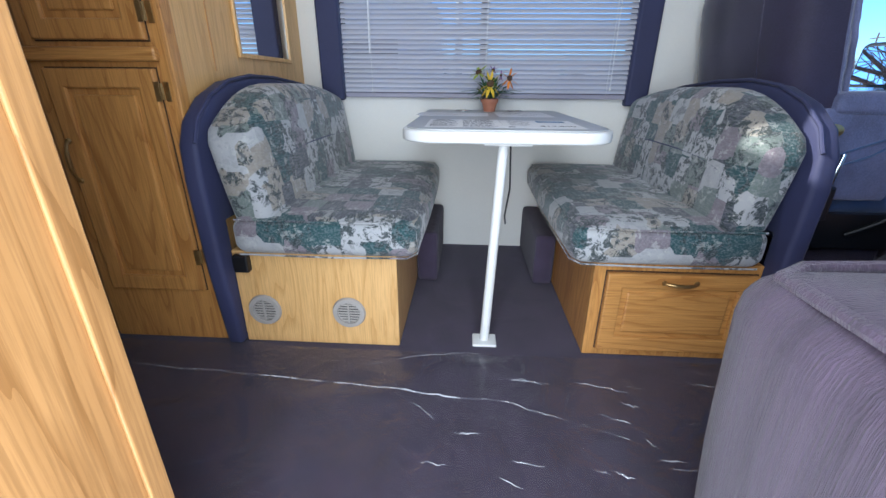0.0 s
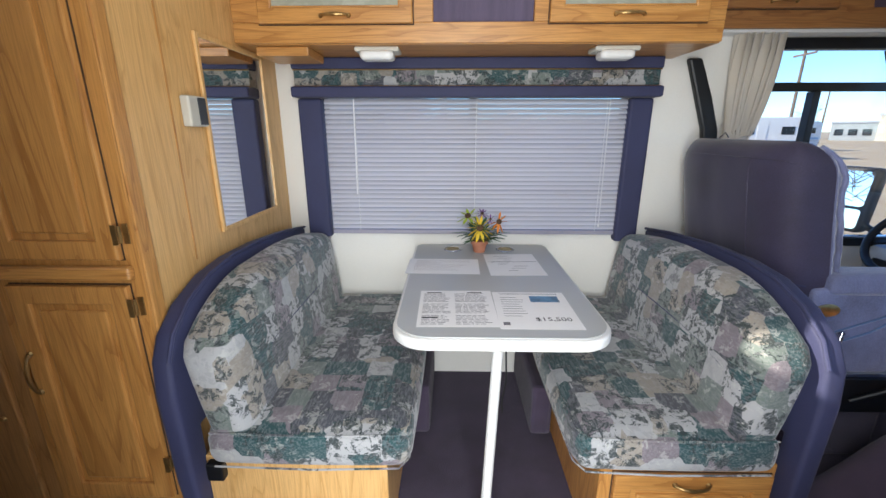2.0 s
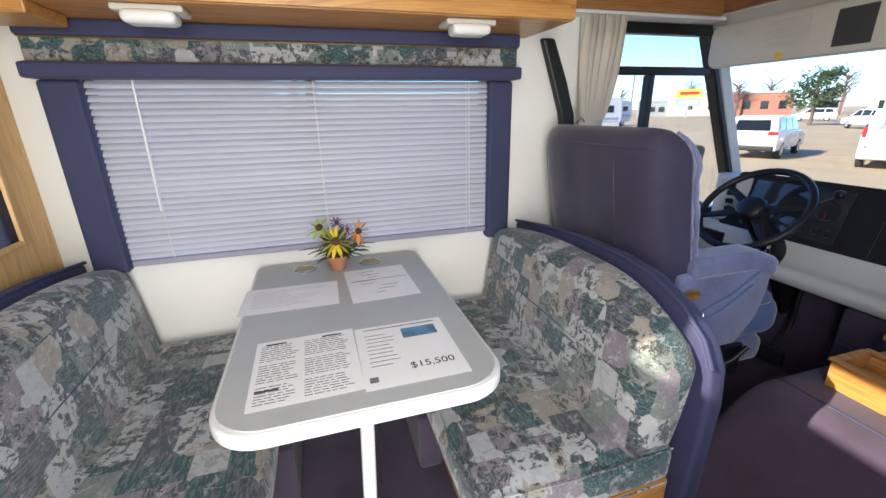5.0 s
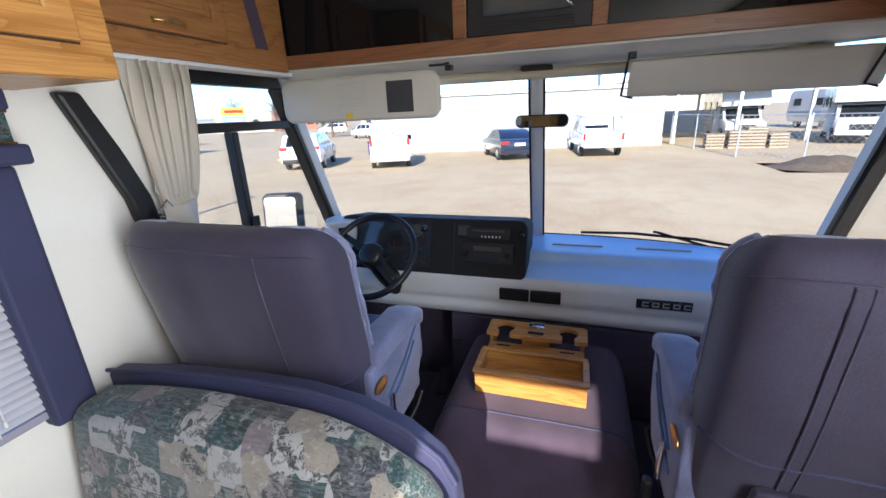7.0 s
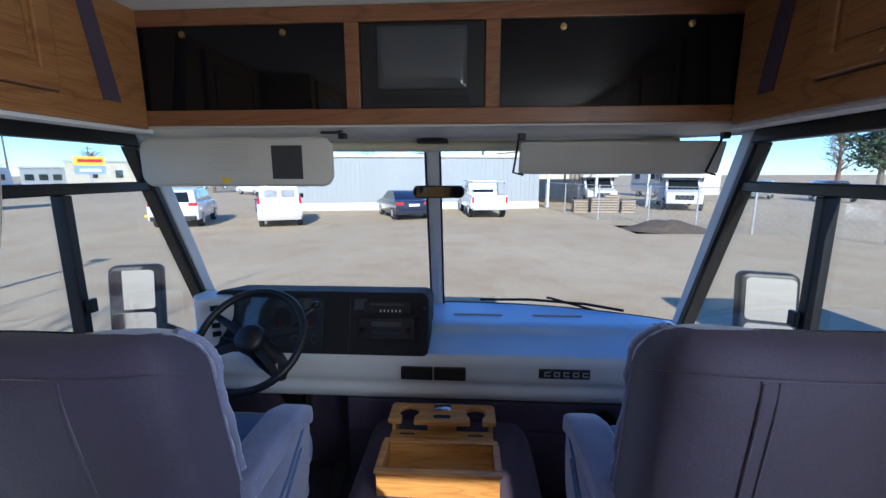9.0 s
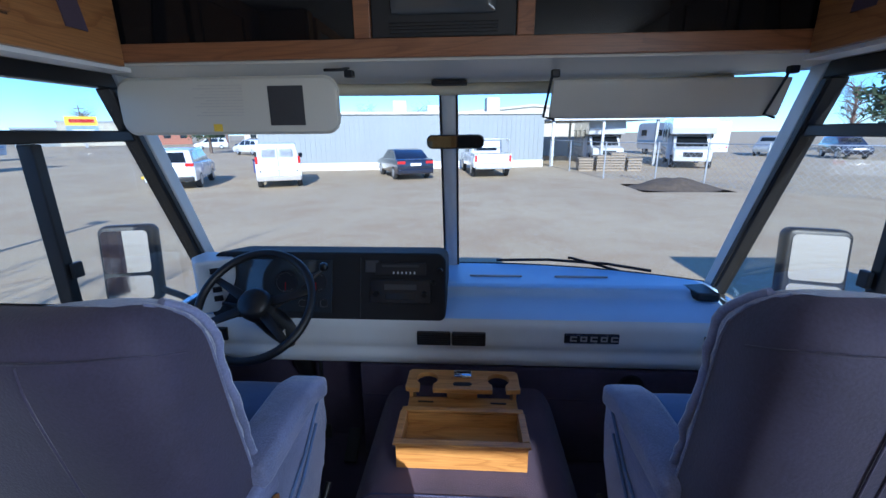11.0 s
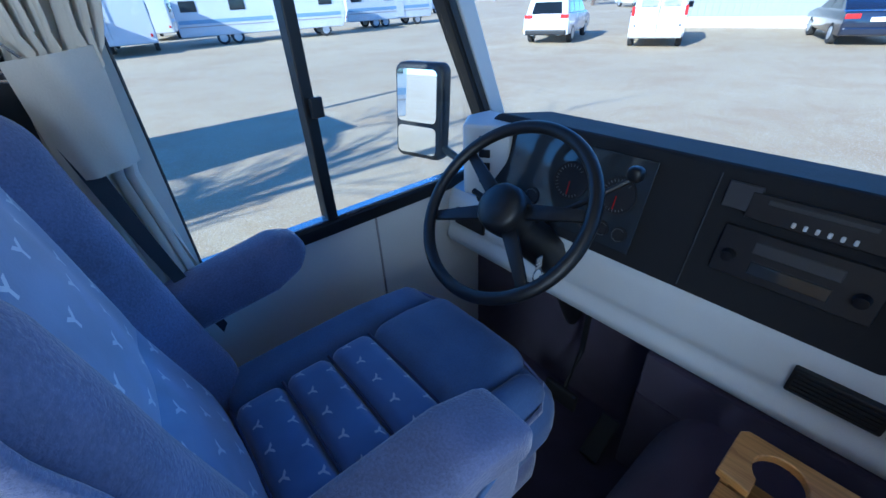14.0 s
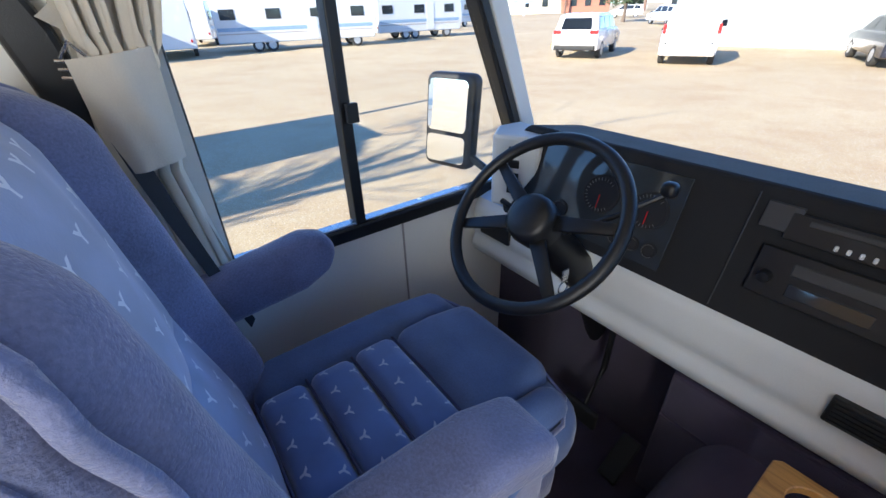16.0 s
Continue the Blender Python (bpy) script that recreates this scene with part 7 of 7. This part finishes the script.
rv_unit("class_a_motorhome", -4.8, 7.7, 0, 8.2, "large white motorhome parked alongside, casting its shadow on the lot")
rv_unit("class_c_motorhome", -0.6, -5.5, 0, 7.5, "white over-cab motorhome parked alongside on the entry side", True)
car("silver_hatchback", 3.2, -16.5, 75, "silver hatchback parked by the fence line", CARG, 4.2, 1.8, suv_body, suv_roof, suv_glass, (-1.4, 1.42), extra=suv_bits)
for k, (x, y) in enumerate(((46, 24), (50, 20), (58, 30), (64, 40), (40, -27), (36, -30))):
    car("distant_pickup", x, y, 60 + 20 * k, "pickup or car parked far off along the road", (CARW, CARG, CARN)[k % 3], 4.7, 1.86, suv_body, suv_roof, suv_glass, (-1.4, 1.42), extra=suv_bits)

# ---- sign, poles, wires, far things ----
sg = thing("billboard", 70, 62, G, "yellow and grey roadside billboard on a steel post", "sign")
MS = pose(75, 71, -2.6, 0, 0, 43)
for nm, t, m_ in (("post", box(-0.2, 0.2, -0.2, 0.2, G + 2.6, 4.6), GALV), ("upper_board", box(-0.2, 0.2, -2.3, 2.3, 5.9, 7.5), YELP), ("lower_board", box(-0.2, 0.2, -2.3, 2.3, 4.2, 5.8), STRB),
                  ("lettering_bar", box(-0.24, -0.205, -1.9, 1.7, 6.4, 7.0), REDL), ("lower_lettering_bar", box(-0.24, -0.205, -1.6, 1.5, 4.7, 5.2), WHITEP)):
    t.transform(MS)
    part(nm, t, m_, sg)
for x, y in ((30, 38), (60, 70), (95, 90)):
    up = thing("utility_pole", x, y, G, "wooden utility pole with a crossarm", "pole", group="utility poles")
    local_part(up, "pole", tube([(0, 0, 0), (0, 0, 9)], [0.16, 0.11], 10), BARK)
    local_part(up, "crossarm", box(-0.06, 0.06, -1.2, 1.2, 8.2, 8.35), BARK)


def tree(x, y, h, label, dark=True, seed=1):
    """A tapered trunk, limbs and a crown of many small clumps."""
    r = random.Random(seed)
    ob = thing("pine_tree" if dark else "bare_tree", x, y, G, label, "tree")
    bm = tube([(0, 0, 0), (0.05 * h * 0.3, 0, h * 0.35), (0.02 * h, 0.03 * h, h * 0.8)], [h * 0.035, h * 0.025, h * 0.008], 8)
    tips = []
    for k in range(26):
        a, z0 = r.uniform(0, 6.3), r.uniform(0.25, 0.75) * h
        l = h * r.uniform(0.22, 0.45) * (1.15 - z0 / h * 0.7)
        e = Vector((math.cos(a) * l, math.sin(a) * l, z0 + l * r.uniform(0.25, 0.8)))
        tube([(0.02 * h, 0, z0), e * 0.5 + Vector((0, 0, z0 * 0.55)), e], [h * 0.011, h * 0.007, h * 0.003], 5, bm=bm)
        tips.append((Vector((0, 0, z0)), e))
        if not dark:
            for _ in range(16):
                s = e * r.uniform(0.4, 1.0) + Vector((0, 0, z0 * 0.2))
                tube([s, s + Vector((r.uniform(-1, 1), r.uniform(-1, 1), r.uniform(0.2, 1))) * h * 0.12], h * 0.0016, 3, bm=bm)
    local_part(ob, "trunk", bm, BARK if dark else TWIG)
    if dark:
        bm = bmesh.new()
        for a, e in tips:
            for _ in range(110):
                p = a.lerp(e, r.uniform(0.35, 1.08)) + Vector((r.gauss(0, 1), r.gauss(0, 1), r.gauss(0, 0.7))) * h * 0.05
                d1 = Vector((r.uniform(-1, 1), r.uniform(-1, 1), r.uniform(-0.5, 1))).normalized() * h * 0.028
                d2 = Vector((r.uniform(-1, 1), r.uniform(-1, 1), r.uniform(-1, 1))).normalized() * h * 0.016
                bm.faces.new([bm.verts.new(p - d1), bm.verts.new(p + d2), bm.verts.new(p + d1), bm.verts.new(p - d2)])
        local_part(ob, "crown", bm, PINE, "dark green clumped crown")
    return ob


tree(50, 31.3, 6.0, "round dark green pine beyond the lot", True, 3)
tree(45, -42, 9, "dark pine by the far fence", True, 5)
for k in range(9):
    tree(90 + 14 * k % 40, 110 - 12 * k, 9 + k % 3, "bare winter tree in the distance", False, 20 + k)
for k in range(4):
    tree(30 + 9 * k, -60 + 4 * k, 9, "bare winter tree behind the yard", False, 40 + k)
rng = random.Random(12)
for k in range(16):
    a = radians(-5 + k * 5.2)
    d_ = rng.uniform(120, 170)
    hb = thing("distant_building", d_ * math.cos(a), d_ * math.sin(a), G, "low distant roadside building", "building", turn=math.degrees(a))
    hh, ww = rng.uniform(2.5, 5), rng.uniform(6, 16)
    mm = (TANP, SHEETM, mat("brick_red_wall", (0.30, 0.13, 0.09), 0.8))[k % 3]
    local_part(hb, "wall", box(-3, 3, -ww / 2, ww / 2, 0, hh), mm)
    local_part(hb, "roof", box(-3.2, 3.2, -ww / 2 - 0.2, ww / 2 + 0.2, hh, hh + 0.4), GALV)
    for j in range(3):
        local_part(hb, "window", box(-3.06, -3.001, -ww / 2 + 1 + j * ww / 3.4, -ww / 2 + 2.4 + j * ww / 3.4, hh * 0.3, hh * 0.65), CARGL)
bin_ = thing("blue_bin", 24.3, 12.2, G, "small dark blue bin at the building corner", "bin")
local_part(bin_, "bin_body", box(-0.25, 0.25, -0.28, 0.28, 0, 0.75, 0.03), mat("dark_blue_plastic", (0.03, 0.04, 0.16), 0.5))
local_part(bin_, "lid", box(-0.28, 0.28, -0.30, 0.30, 0.75, 0.82, 0.02), BLACK)
wl = thing("light_pole_base", 21, 16, G, "yellow painted parking stop on the gravel", "parking stop")
local_part(wl, "stop", box(-0.1, 0.1, -0.9, 0.9, 0, 0.14, 0.03), YELP)

tree(-9.6, 4.2, 8.5, "bare winter tree beside the parked motorhomes", False, 77)
yl = thing("yard_light_pole", -0.3, 8.47, G, "slim steel yard light pole beside the parked motorhome", "street lamp")
local_part(yl, "pole", tube([(0, 0, 0), (0, 0, 5.4)], [0.09, 0.06], 12), GALV, smooth=True)
local_part(yl, "base_plate", box(-0.16, 0.16, -0.16, 0.16, 0, 0.03, 0.005), GALV)
local_part(yl, "lamp_head", box(-0.12, 0.12, -0.1, 0.35, 5.4, 5.5, 0.02), GALV)
